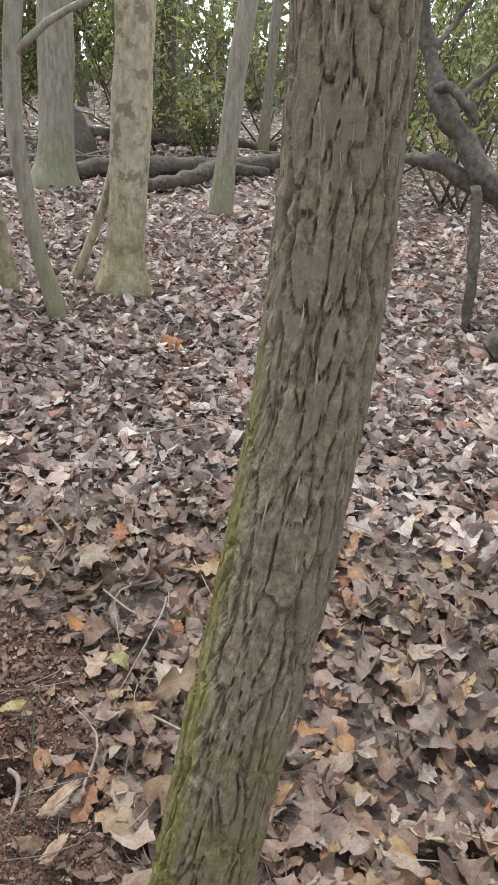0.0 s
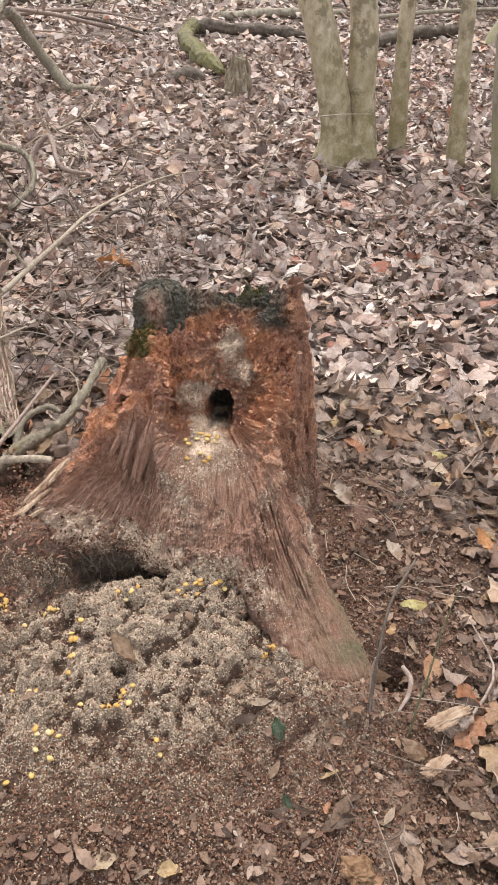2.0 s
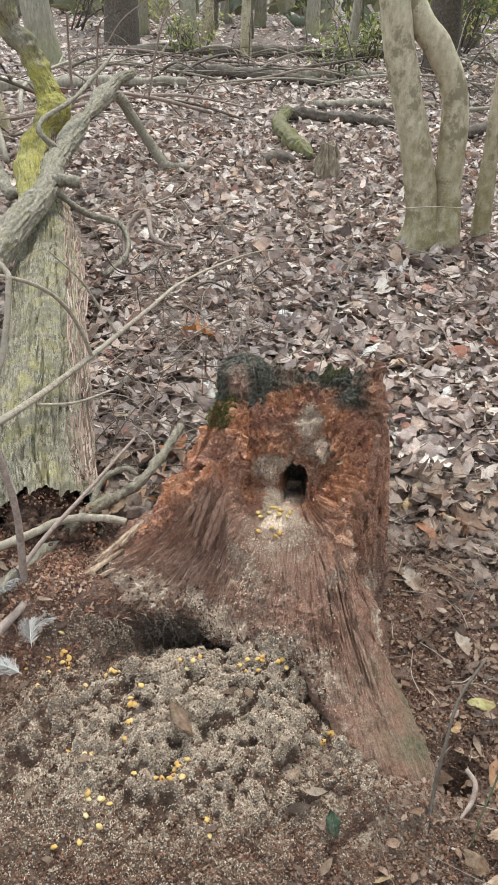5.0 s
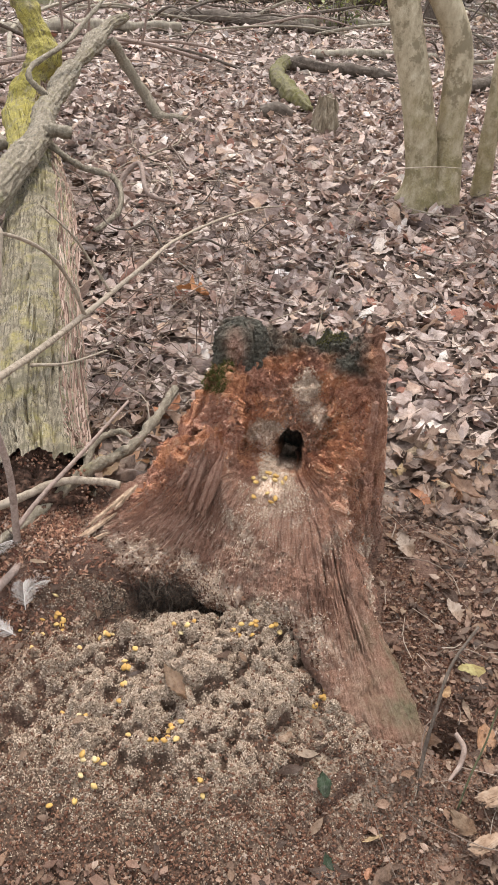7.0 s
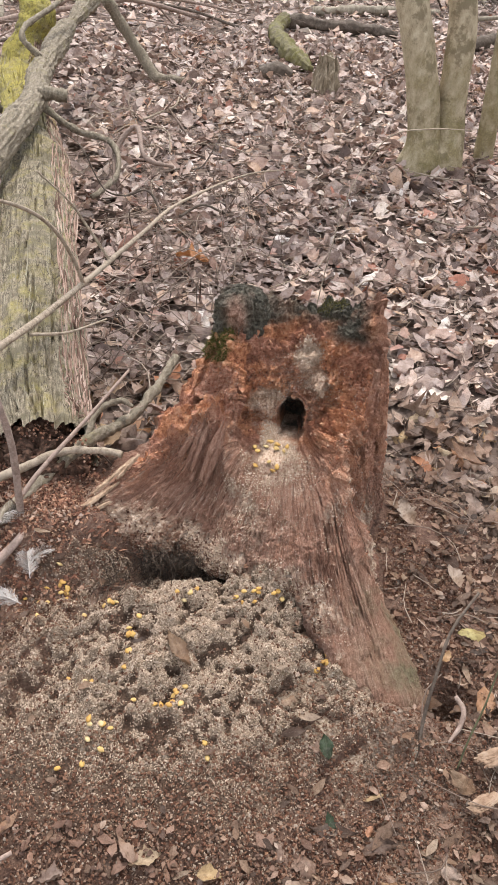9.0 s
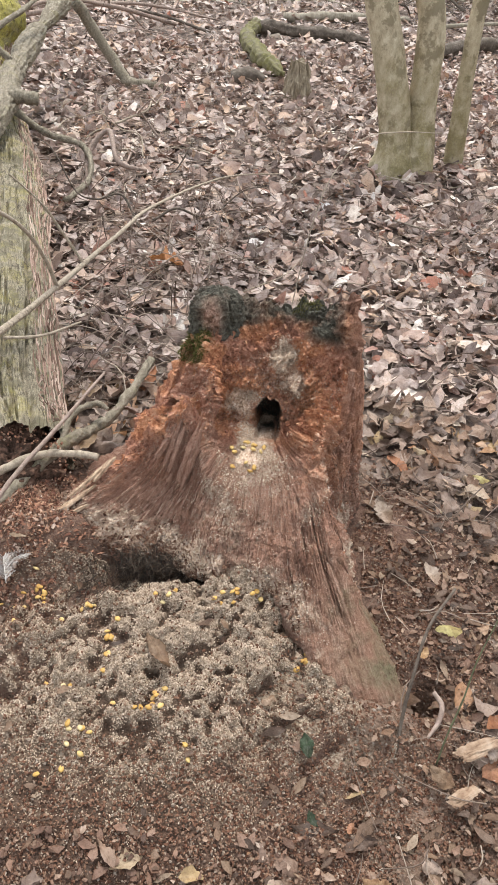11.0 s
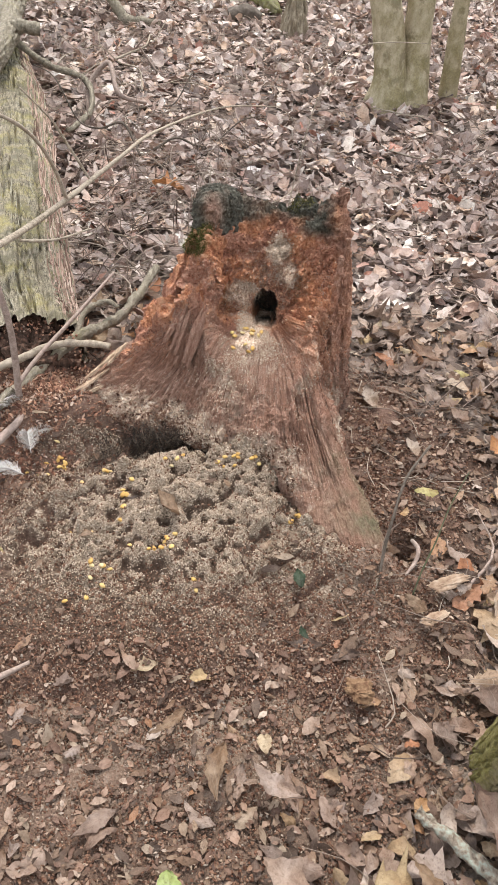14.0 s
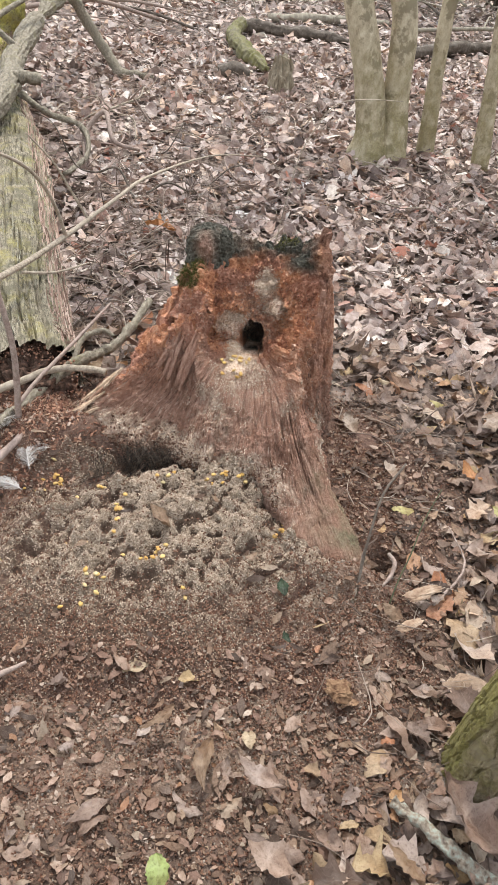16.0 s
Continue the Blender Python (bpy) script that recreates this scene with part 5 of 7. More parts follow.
def scatter_leaves():
    r = np.random.default_rng(5)
    weights = np.array([0.085, 0.085, 0.08, 0.085, 0.09, 0.085, 0.08, 0.07, 0.19, 0.15])
    for lo, hi, density, segs, cols, scale, tilt in ((0.1, 1.9, 1400, 9, 2, 0.62, 0.3), (1.9, 3.4, 1800, 6, 2, 0.6, 0.5), (3.4, 7.0, 700, 4, 2, 0.74, 0.5), (7.0, 15.0, 180, 3, 1, 0.95, 0.3), (15.0, 45.0, 14, 3, 1, 1.9, 0.2)):
        x, y = ring(r, lo, hi, density) if lo > 1 else ring(r, lo, hi, density, -75, 100)
        keep = clear_of_things(x, y)
        bare = bareness(x, y)
        keep &= r.random(len(x)) > 0.985 * bare
        x, y, bare = x[keep], y[keep], bare[keep]
        n = len(x)
        kinds = r.choice(len(KINDS), n, p=weights)
        few = r.random(n) < np.maximum(0.85 * smooth(0.1, 0.5, bare), 0.7 * bump_at(x, y, 0.2, 0.6, 0.75, 0.85))
        kinds[few] = r.choice([6, 7, 8, 8, 9, 9, 9], few.sum())
        z = ground_height(x, y) + r.uniform(0.003, 0.03, n) * (1 - 0.7 * bare) * (1 + 0.4 * (lo > 6))
        V, F, uv = strew(np.stack([x, y, z], 1), kinds, scale * r.uniform(0.55, 1.4, n), np.full(1, tilt)[0], segs, cols, int(lo * 10))
        thing("leaf_litter", "dry brown oak and chestnut leaves covering the ground", "leaf litter", sheet("leaf_litter", V, F, uv, leaf_brown if lo > 1 else leaf_near), "", "stuff")


scatter_leaves()


def leaves_behind():
    """Coarser litter all round, so that the floor goes on."""
    r = np.random.default_rng(6)
    n = 15000
    d, a = np.sqrt(r.uniform(0.05, 64, n)), np.radians(r.uniform(80, 314, n))
    x, y = d * np.sin(a), -0.25 + d * np.cos(a)
    keep = clear_of_things(x, y) & (bareness(x, y) < 0.4)
    x, y = x[keep], y[keep]
    V, F, uv = strew(np.stack([x, y, ground_height(x, y) + r.uniform(0.005, 0.03, len(x))], 1), r.choice(len(KINDS), len(x)), r.uniform(0.7, 1.5, len(x)), 0.35, 2, 2, 61)
    thing("leaf_litter", "dry brown oak and chestnut leaves covering the ground", "leaf litter", sheet("leaf_litter", V, F, uv, leaf_brown), "", "stuff")


leaves_behind()


def leaf_thing(kind, size, x, y, z, yaw, tilt, lean, mat, label, name="leaf", seed=0, group=""):
    V, F, uv = blade(kind, 16, 6, seed)
    V = V * size
    if kind == "round":
        V = V * (1.25, 1, 1)
    ob = thing(name, label, "leaf", sheet(name, V, F, uv, mat), group)
    ob.matrix_world = pose(x, y, z, tilt, lean, yaw)
    return ob


def fragments():
    r = np.random.default_rng(19)
    x, y = r.uniform(-0.6, 0.75, 15000), r.uniform(-0.1, 1.3, 15000)
    keep = clear_of_things(x, y) & (r.random(15000) < 0.04 + 0.5 * smooth(0.6, 0.15, y) + 0.4 * smooth(0.2, 0.5, x))
    x, y = x[keep], y[keep]
    h = np.maximum(ground_height(x, y), np.where((x > -0.48) & (x < 0.36) & (y > 0.34) & (y < 0.98), heap_height(x, y), -9))
    V, F, uv = strew(np.stack([x, y, h + r.uniform(0.003, 0.012, len(x))], 1), r.choice([4, 6, 8, 9], len(x)), r.uniform(0.1, 0.32, len(x)) * (1 + 0.7 * (r.random(len(x)) < 0.08)), 0.3, 5, 2, 33)
    thing("leaf_fragments", "small broken bits of dry leaf on the soil", "leaf litter", sheet("leaf_fragments", V, F, uv, leaf_mould), "", "stuff")


fragments()


def leaf_chips():
    r = np.random.default_rng(23)
    n = 7200
    x, y = np.r_[r.normal(0.47, 0.13, 2600), r.uniform(-0.45, 0.75, n - 2600)], np.r_[r.normal(0.9, 0.25, 2600), r.uniform(0.0, 0.5, n - 2600)]
    keep = clear_of_things(x, y)
    x, y = x[keep], y[keep]
    h = np.maximum(ground_height(x, y), np.where((x > -0.48) & (x < 0.36) & (y > 0.34) & (y < 0.98), heap_height(x, y), -9))
    V, F, uv = strew(np.stack([x, y, h + r.uniform(0.004, 0.011, len(x))], 1), r.choice([6, 8, 9, 9], len(x)), 0.07 + 0.27 * r.random(len(x)) ** 1.7, 0.22, 3, 2, 39)
    thing("leaf_fragments", "pinkish tan crumbled bits of dry leaf", "leaf litter", sheet("leaf_fragments", V, F, uv, leaf_chip), "", "stuff")


leaf_chips()


def trodden_leaves():
    r = np.random.default_rng(21)
    n = 110
    x, y = r.uniform(-0.5, 0.42, n), 0.02 + 0.5 * r.uniform(0, 1, n) ** 1.5
    h = np.maximum(ground_height(x, y), np.where((x > -0.48) & (x < 0.36) & (y > 0.34), heap_height(x, y), -9))
    V, F, uv = strew(np.stack([x, y, h + r.uniform(0.004, 0.012, n)], 1), r.choice([0, 4, 5, 6, 7, 8], n), r.uniform(0.28, 0.62, n), 0.22, 12, 4, 35)
    thing("trodden_leaves", "brown torn leaves trodden into the soil", "leaf litter", sheet("trodden_leaves", V, F, uv, leaf_near), "", "stuff")


trodden_leaves()


# ---- single leaves that stand out ----
leaf_thing("round", 0.045, 0.0, 0.151, 0.012, 8, 8, 4, leaf_lime, "fresh lime-green rounded leaf on the soil", seed=3)
leaf_thing("oval", 0.038, 0.177, 0.614, 0.048, 5, 4, -6, leaf_dark, "dark glossy green leaf lying on the grain", seed=8)
leaf_thing("oval", 0.024, 0.182, 0.515, 0.035, 30, 10, 10, leaf_dark, "small dark green leaf on the soil", seed=9)
leaf_thing("bit", 0.062, 0.35, 1.106, 0.068, 15, 14, -10, leaf_pale, "pale buff dead leaf lying on crumbled wood", seed=12)
leaf_thing("long", 0.085, 0.06, 0.30, 0.012, 175, 6, 14, leaf_tan, "tan narrow dry leaf on the soil", seed=14)
leaf_thing("long", 0.062, -0.02, 0.365, 0.018, 120, -14, 18, leaf_tan, "curled tan dry leaf on the soil", seed=15)
leaf_thing("oval", 0.055, 0.648, 0.862, 0.03, 20, 10, 6, leaf_yellow, "yellow-green fallen leaf on brown litter", seed=16)
leaf_thing("oval", 0.04, 0.593, 1.262, 0.035, 80, 10, 10, leaf_yellow, "yellow-green fallen leaf on brown litter", seed=17)
leaf_thing("oval", 0.045, -0.35, 0.667, 0.018, 30, 15, -5, leaf_yellow, "yellow-green fallen leaf on brown litter", seed=18)
leaf_thing("oak", 0.13, 0.741, 1.191, 0.035, 150, 8, 5, leaf_pale, "pale lobed oak leaf on the litter", seed=21)
leaf_thing("oak", 0.13, 0.60, 0.545, 0.035, 215, 10, -12, leaf_tan, "large tan oak leaf on the litter", seed=22)
leaf_thing("oak", 0.125, 0.413, 0.218, 0.046, 30, 8, 8, leaf_near, "large tan oak leaf on the litter", seed=23)
leaf_thing("oak", 0.14, 0.72, 0.72, 0.03, 60, 6, -6, leaf_tan, "large tan oak leaf on the litter", seed=24)
leaf_thing("long", 0.085, 0.322, 0.166, 0.036, 25, -14, 38, leaf_tan, "long tan toothed chestnut leaf", seed=25)
leaf_thing("oval", 0.07, 0.145, 0.165, 0.025, 60, 6, 5, leaf_near, "broad grey-brown dry leaf", seed=26)
leaf_thing("oak", 0.085, -0.19, 0.08, 0.02, 300, 4, 6, leaf_near, "large grey-brown dry leaf", seed=27)
leaf_thing("long", 0.085, 0.135, 0.285, 0.018, 60, 6, 12, leaf_near, "long grey-brown dry leaf", seed=28)
leaf_thing("oak", 0.12, 1.613, 2.427, 0.04, 60, 14, 5, leaf_rust, "rust-red oak leaf on the litter", seed=29)
leaf_thing("oak", 0.13, -0.208, 2.268, 0.045, 120, 18, 10, leaf_rust, "rust-red oak leaf on the litter", seed=30)
leaf_thing("oval", 0.06, 0.62, 1.0, 0.03, 40, 14, 5, leaf_rust, "small orange-brown leaf on the litter", seed=31)
leaf_thing("long", 0.11, -0.20, 1.34, 0.1, 160, 35, 30, leaf_brown, "grey dry leaf leaning on a stick", seed=32)
leaf_thing("long", 0.075, -0.055, 0.735, 0.088, 35, 0, 8, leaf_tan, "rolled brown leaf lying on the grain", seed=33)

# ---- nearest leaves one by one ----
def nearest_leaves():
    r = np.random.default_rng(77)
    meshes = []
    for k in range(len(KINDS)):
        V, F, uv = blade(KINDS[k], 14, 4, 300 + k)
        meshes.append(sheet("leaf", V * SIZES[k], F, uv, leaf_near))
    made = 0
    while made < 300:
        x, y = r.uniform(-0.45, 1.15), r.uniform(-0.12, 1.5)
        ax, ay = np.array([x]), np.array([y])
        b = bareness(ax, ay)[0]
        if not clear_of_things(ax, ay)[0] or r.random() < 0.93 * b or (x < 0.2 and y > 0.9):
            continue
        k = r.choice(len(KINDS), p=[0.16, 0.16, 0.13, 0.15, 0.1, 0.1, 0.08, 0.06, 0.03, 0.03]) if b < 0.3 and (x > 0.75 or y < 0.2 or r.random() < 0.35) else r.choice([4, 6, 7, 8, 8, 9])
        ob = part("leaf", meshes[k], ground)
        s = r.uniform(0.4, 0.8)
        ob.matrix_world = pose(x, y, ground_height(ax, ay)[0] + r.uniform(0.018, 0.036) * (1 - 0.5 * b), math.degrees(r.normal(0, 0.24)), math.degrees(r.normal(0, 0.24)), r.uniform(0, 360)) @ Matrix.Diagonal((s, s, s, 1))
        made += 1


nearest_leaves()


# ---- limb across the log, with its broken branches ----
def stick(name, points, mat, label, category="stick", sides=9, rings=26, rough=0.06, seed=0, side_twigs=(), shape=None, group=""):
    root = thing(name, label, category, None, group)
    thick = float(np.mean([p[3] for p in points]))
    if shape is None and thick > 0.025:
        sides, rings = max(sides, 22), max(rings, 90)
        shape = lambda a, l, p: thick * (0.3 * fbm(p, 0.5 / thick, 3, seed) + 0.12 * (1 - 2 * np.abs(vnoise(np.stack([np.cos(a) * 4, np.sin(a) * 4, l * 0.5 / thick], 1), 1.0, seed + 2))))
    V, F = tube(points, sides, rings, shape, rough * thick, seed)
    part("stem", mesh_of("stem", V, F, mat, True, moss=(0.8 if mat is moss_log else 0.52) + 0 * V[:, 0]), root)
    for n, t in enumerate(side_twigs):
        V, F = tube(t, 9, 26, (lambda a, l, p, q=t[0][3]: q * (0.28 * fbm(p, 0.9 / q, 3, 6) + 0.12 * vnoise(p, 3.5 / q, 7))) if rings > 60 else None, rough * t[0][3], seed + n + 1)
        part("twig", mesh_of("twig", V, F, mat, True, moss=0 * V[:, 0]), root)
    return root


stick("fallen_limb", [(-1.25, 1.3, 0.06, 0.0465), (-1.03, 1.6, 0.15, 0.0465), (-0.93, 1.9, 0.22, 0.0452), (-0.895, 2.2, 0.26, 0.0439), (-0.885, 2.5, 0.29, 0.0426), (-0.895, 2.95, 0.325, 0.0412), (-0.98, 3.35, 0.34, 0.0400), (-1.03, 3.85, 0.375, 0.0366), (-1.06, 4.5, 0.43, 0.0347),
                      (-1.06, 5.05, 0.49, 0.0306), (-1.0, 5.3, 0.52, 0.0200)], bark_limb, "rough-barked fallen limb resting across the log", "branch", 90, 520, 0.1, 3,
      [[(-1.04, 5.0, 0.42, 0.036), (-0.98, 5.05, 0.3, 0.034), (-0.86, 5.03, 0.14, 0.034), (-0.76, 4.97, 0.03, 0.033), (-0.68, 4.93, 0.02, 0.03), (-0.52, 4.9, 0.02, 0.02)],
       [(-0.92, 2.98, 0.34, 0.024), (-0.84, 2.99, 0.35, 0.026), (-0.775, 3.0, 0.345, 0.024)],
       [(-1.0, 3.45, 0.38, 0.014), (-1.08, 3.5, 0.47, 0.012), (-1.0, 3.9, 0.55, 0.012), (-0.95, 4.6, 0.7, 0.008)],
       [(-0.97, 2.75, 0.34, 0.026), (-1.06, 2.9, 0.38, 0.024), (-1.16, 3.1, 0.5, 0.018), (-1.22, 3.2, 0.55, 0.008)],
       [(-0.95, 3.2, 0.26, 0.016), (-0.8, 3.15, 0.18, 0.014), (-0.66, 3.2, 0.12, 0.013), (-0.6, 3.0, 0.06, 0.012), (-0.66, 2.8, 0.03, 0.01)]],
      lambda a, l, p: 0.0045 * (1 - 2 * np.abs(vnoise(np.stack([np.cos(a) * 4 + 0.5 * vnoise(p, 12, 3), np.sin(a) * 4, l * 7], 1), 1.0, 5))) + 0.003 * (1 - 2 * np.abs(vnoise(np.stack([np.cos(a) * 9, np.sin(a) * 9, l * 18], 1), 1.0, 6))) + 0.02 * vnoise(p, 4.5, 9) + 0.004 * fbm(p, 50, 3, 4))
stick("fallen_branch", [(-0.62, 3.05, 0.02, 0.012), (-0.64, 3.2, 0.1, 0.012), (-0.56, 3.25, 0.18, 0.011), (-0.5, 3.1, 0.1, 0.01), (-0.4, 3.2, 0.04, 0.008)], twig_dark, "looped dead grey-brown branch on the litter", "branch", seed=5)

# long pale branch in front of the log, and its offshoots
stick("pale_branch", [(-0.66, 0.86, 0.33, 0.0088), (-0.52, 1.1, 0.315, 0.0084), (-0.46, 1.35, 0.275, 0.0078), (-0.41, 1.66, 0.236, 0.0072), (-0.33, 2.05, 0.213, 0.006), (-0.265, 2.42, 0.175, 0.005), (-0.05, 2.9, 0.13, 0.0036), (0.2, 3.35, 0.02, 0.002)],
      twig_pale, "long pale dead branch propped over the litter", "branch", 12, 60, 0.12, 6,
      [[(-0.408, 1.66, 0.237, 0.0052), (-0.42, 1.63, 0.319, 0.005), (-0.44, 1.58, 0.404, 0.0047), (-0.475, 1.52, 0.469, 0.0045), (-0.534, 1.44, 0.518, 0.004), (-0.66, 1.25, 0.6, 0.003)],
       [(-0.375, 1.82, 0.225, 0.004), (-0.422, 1.8, 0.323, 0.0036), (-0.451, 1.76, 0.402, 0.003), (-0.502, 1.7, 0.49, 0.002)],
       [(-0.45, 1.36, 0.262, 0.004), (-0.38, 1.4, 0.25, 0.003), (-0.31, 1.47, 0.25, 0.002)]])
stick("pale_branch", [(-0.62, 0.98, 0.2, 0.0075), (-0.543, 1.15, 0.273, 0.0072), (-0.498, 1.26, 0.363, 0.0068), (-0.479, 1.3, 0.419, 0.0065), (-0.475, 1.36, 0.525, 0.006), (-0.483, 1.38, 0.55, 0.0056), (-0.529, 1.4, 0.583, 0.005), (-0.598, 1.42, 0.622, 0.004), (-0.7, 1.44, 0.66, 0.003)], twig_pale, "pale forked dead branch in front of the log", "branch", 10, 40, 0.14, 8)
# dark upright twig
stick("dark_twig", [(-0.386, 1.0, 0.04, 0.0072), (-0.382, 1.0, 0.12, 0.0068), (-0.376, 1.0, 0.264, 0.0062), (-0.394, 1.0, 0.413, 0.0054), (-0.413, 1.01, 0.553, 0.005), (-0.44, 1.02, 0.66, 0.004)], twig_dark, "upright dark brown stem beside the stump", "stem", 10, 40, 0.1, 9,
      [[(-0.382, 1.0, 0.13, 0.005), (-0.35, 1.06, 0.16, 0.0045), (-0.29, 1.16, 0.2, 0.004), (-0.23, 1.3, 0.23, 0.003)]])
# pale sticks lying between log and stump
stick("pale_stick", [(-0.56, 1.02, 0.10, 0.0092), (-0.44, 1.06, 0.125, 0.0088), (-0.34, 1.12, 0.145, 0.008), (-0.27, 1.13, 0.15, 0.0076), (-0.215, 1.125, 0.15, 0.0068)], twig_pale, "pale peeled stick lying beside the stump", "stick", 24, 90, 0.1, 10, (), lambda a, l, p: 0.0018 * fbm(p, 60, 3, 3))
stick("grey_stick", [(-0.46, 0.93, 0.082, 0.01), (-0.40, 1.02, 0.097, 0.0112), (-0.33, 1.13, 0.122, 0.0118), (-0.285, 1.2, 0.13, 0.0128), (-0.26, 1.24, 0.122, 0.0112), (-0.22, 1.31, 0.117, 0.0112), (-0.185, 1.42, 0.127, 0.0102), (-0.165, 1.52, 0.132, 0.009)], bark_limb, "grey bark-covered stick lying between log and stump", "stick", 40, 160, 0.12, 11,
      [[(-0.30, 1.17, 0.13, 0.007), (-0.29, 1.24, 0.16, 0.007), (-0.25, 1.28, 0.165, 0.006), (-0.22, 1.27, 0.16, 0.004)]], lambda a, l, p: 0.0035 * fbm(p, 55, 4, 3) + 0.0012 * vnoise(p, 200, 5))
stick("dark_stick", [(-0.43, 0.85, 0.055, 0.009), (-0.38, 0.94, 0.075, 0.009), (-0.34, 1.02, 0.09, 0.007)], twig_dark, "broken brown stick on crumbled wood", "stick", 8, 16, 0.15, 12)
# thorny twig in front of the root
stick("bent_twig", [(0.314, 0.615, 0.013, 0.003), (0.322, 0.660, 0.076, 0.0028), (0.332, 0.690, 0.125, 0.0026), (0.353, 0.740, 0.174, 0.0024), (0.396, 0.790, 0.209, 0.0022)], bark_dark, "thin bent twig standing by the root", "twig", 7, 24, 0.2, 13)
stick("pale_root", [(0.318, 0.645, 0.03, 0.003), (0.312, 0.625, 0.034, 0.0034), (0.306, 0.607, 0.024, 0.0022)], twig_pale, "short pale rootlet by the bent twig", "twig", 7, 14, 0.2, 51)
stick("brown_twig", [(0.386, 0.715, 0.045, 0.004), (0.392, 0.69, 0.05, 0.0042), (0.385, 0.668, 0.04, 0.0036), (0.365, 0.645, 0.03, 0.0028)], twig_dark, "curved brown twig among the leaves", "twig", 7, 16, 0.2, 52)
stick("green_stem", [(0.375, 0.61, 0.02, 0.0014), (0.39, 0.64, 0.055, 0.0015), (0.412, 0.675, 0.09, 0.0014), (0.435, 0.72, 0.13, 0.0012), (0.47, 0.77, 0.17, 0.001)], green_bark, "thin green bramble stem over the litter", "stem", 7, 24, 0.1, 53)
leaf_thing("oval", 0.045, 0.375, 0.585, 0.036, 50, 16, -24, leaf_tan, "orange-tan dry leaf on the litter", seed=41)
leaf_thing("oval", 0.05, 0.429, 0.828, 0.056, 95, 8, 6, leaf_yellow, "yellow-brown fallen leaf on crumbled wood", seed=42)
leaf_thing("bit", 0.05, 0.419, 0.952, 0.06, 20, 10, 12, leaf_pale, "pale grey torn leaf on crumbled wood", seed=43)
stick("lichen_branch", [(0.326, 0.255, 0.02, 0.006), (0.345, 0.238, 0.019, 0.0072), (0.385, 0.203, 0.016, 0.008), (0.43, 0.163, 0.017, 0.0102), (0.475, 0.115, 0.016, 0.011), (0.53, 0.04, 0.016, 0.011)], lichen_bark, "broken branch with pale green lichen", "branch", 26, 70, 0.2, 14,
      (), lambda a, l, p: 0.005 * fbm(p, 70, 4, 3) + 0.0016 * vnoise(p, 260, 5))
stick("grey_stick", [(-0.40, 0.44, 0.02, 0.014), (-0.33, 0.46, 0.025, 0.014), (-0.29, 0.47, 0.02, 0.011)], twig_pale, "short grey broken stick on the soil", "stick", 10, 16, 0.2, 15)
stick("brown_twig", [(-0.38, 0.36, 0.01, 0.005), (-0.28, 0.42, 0.022, 0.005), (-0.24, 0.45, 0.02, 0.003)], twig_dark, "thin brown twig on the soil", "twig", 7, 14, 0.2, 16)


# chips and slivers of wood
def shard(name, x, y, z, length, width, thick, yaw, tilt, mat, label, category, seed):
    """A flat torn splinter of wood with ragged ends."""
    r = np.random.default_rng(seed)
    n = 26
    t = np.linspace(-1, 1, n)
    half = width * (0.35 + 0.65 * np.sqrt(np.clip(1 - t**2, 0, 1))) * np.interp(np.arange(n), np.linspace(0, n - 1, 9), r.uniform(0.6, 1.2, 9))
    other = width * (0.35 + 0.65 * np.sqrt(np.clip(1 - t**2, 0, 1))) * np.interp(np.arange(n), np.linspace(0, n - 1, 9), r.uniform(0.6, 1.2, 9))
    lift = thick * (0.75 + 0.3 * np.interp(np.arange(n), np.linspace(0, n - 1, 7), r.uniform(-1, 1, 7))) * (1 - 0.6 * t**2)
    bow = 0.04 * length * t**2 + r.normal(0, 0.08 * thick, n)
    V = []
    for k in range(n):
        u = t[k] * length / 2
        V += [(u + r.normal(0, 0.002), -half[k] / 2, bow[k] * 0.4), (u, -half[k] * 0.3, bow[k] * 0.4 + lift[k]), (u + r.normal(0, 0.003), other[k] * 0.25, bow[k] * 0.4 + lift[k] * 0.85), (u, other[k] / 2, bow[k] * 0.4)]
    F = [[4 * k + a, 4 * k + 4 + a, 4 * k + 4 + (a + 1) % 4, 4 * k + (a + 1) % 4] for k in range(n - 1) for a in range(4)] + [[3, 2, 1, 0], [4 * n - 4, 4 * n - 3, 4 * n - 2, 4 * n - 1]]
    ob = thing(name, label, category, mesh_of(name, np.array(V), F, mat, False))
    ob.matrix_world = pose(x, y, z, 0, tilt, yaw)
    return ob


def lump(x, y, z, size, yaw, tilt, mat, label, seed, grain):
    """A rough torn piece of wood with ridges along its grain."""
    bm = bmesh.new()
    bmesh.ops.create_icosphere(bm, subdivisions=5, radius=1.0)
    p = np.array([v.co for v in bm.verts])
    box = np.sign(p) * np.abs(p) ** 0.8
    q = p + seed
    d = 1 + 0.5 * vnoise(q, 1.1, seed) + 0.3 * fbm(q * (1, grain, grain), 1.7, 3, seed + 1) + 0.08 * vnoise(q * (1, grain, grain), 5.0, seed + 2)
    for v, c in zip(bm.verts, box * d[:, None] * size):
        v.co = c
    m = bpy.data.meshes.new("wood_chip")
    bm.to_mesh(m)
    bm.free()
    m.materials.append(mat)
    ob = thing("wood_chip", label, "wood chip", m)
    ob.matrix_world = pose(x, y, z, tilt, 0, yaw)


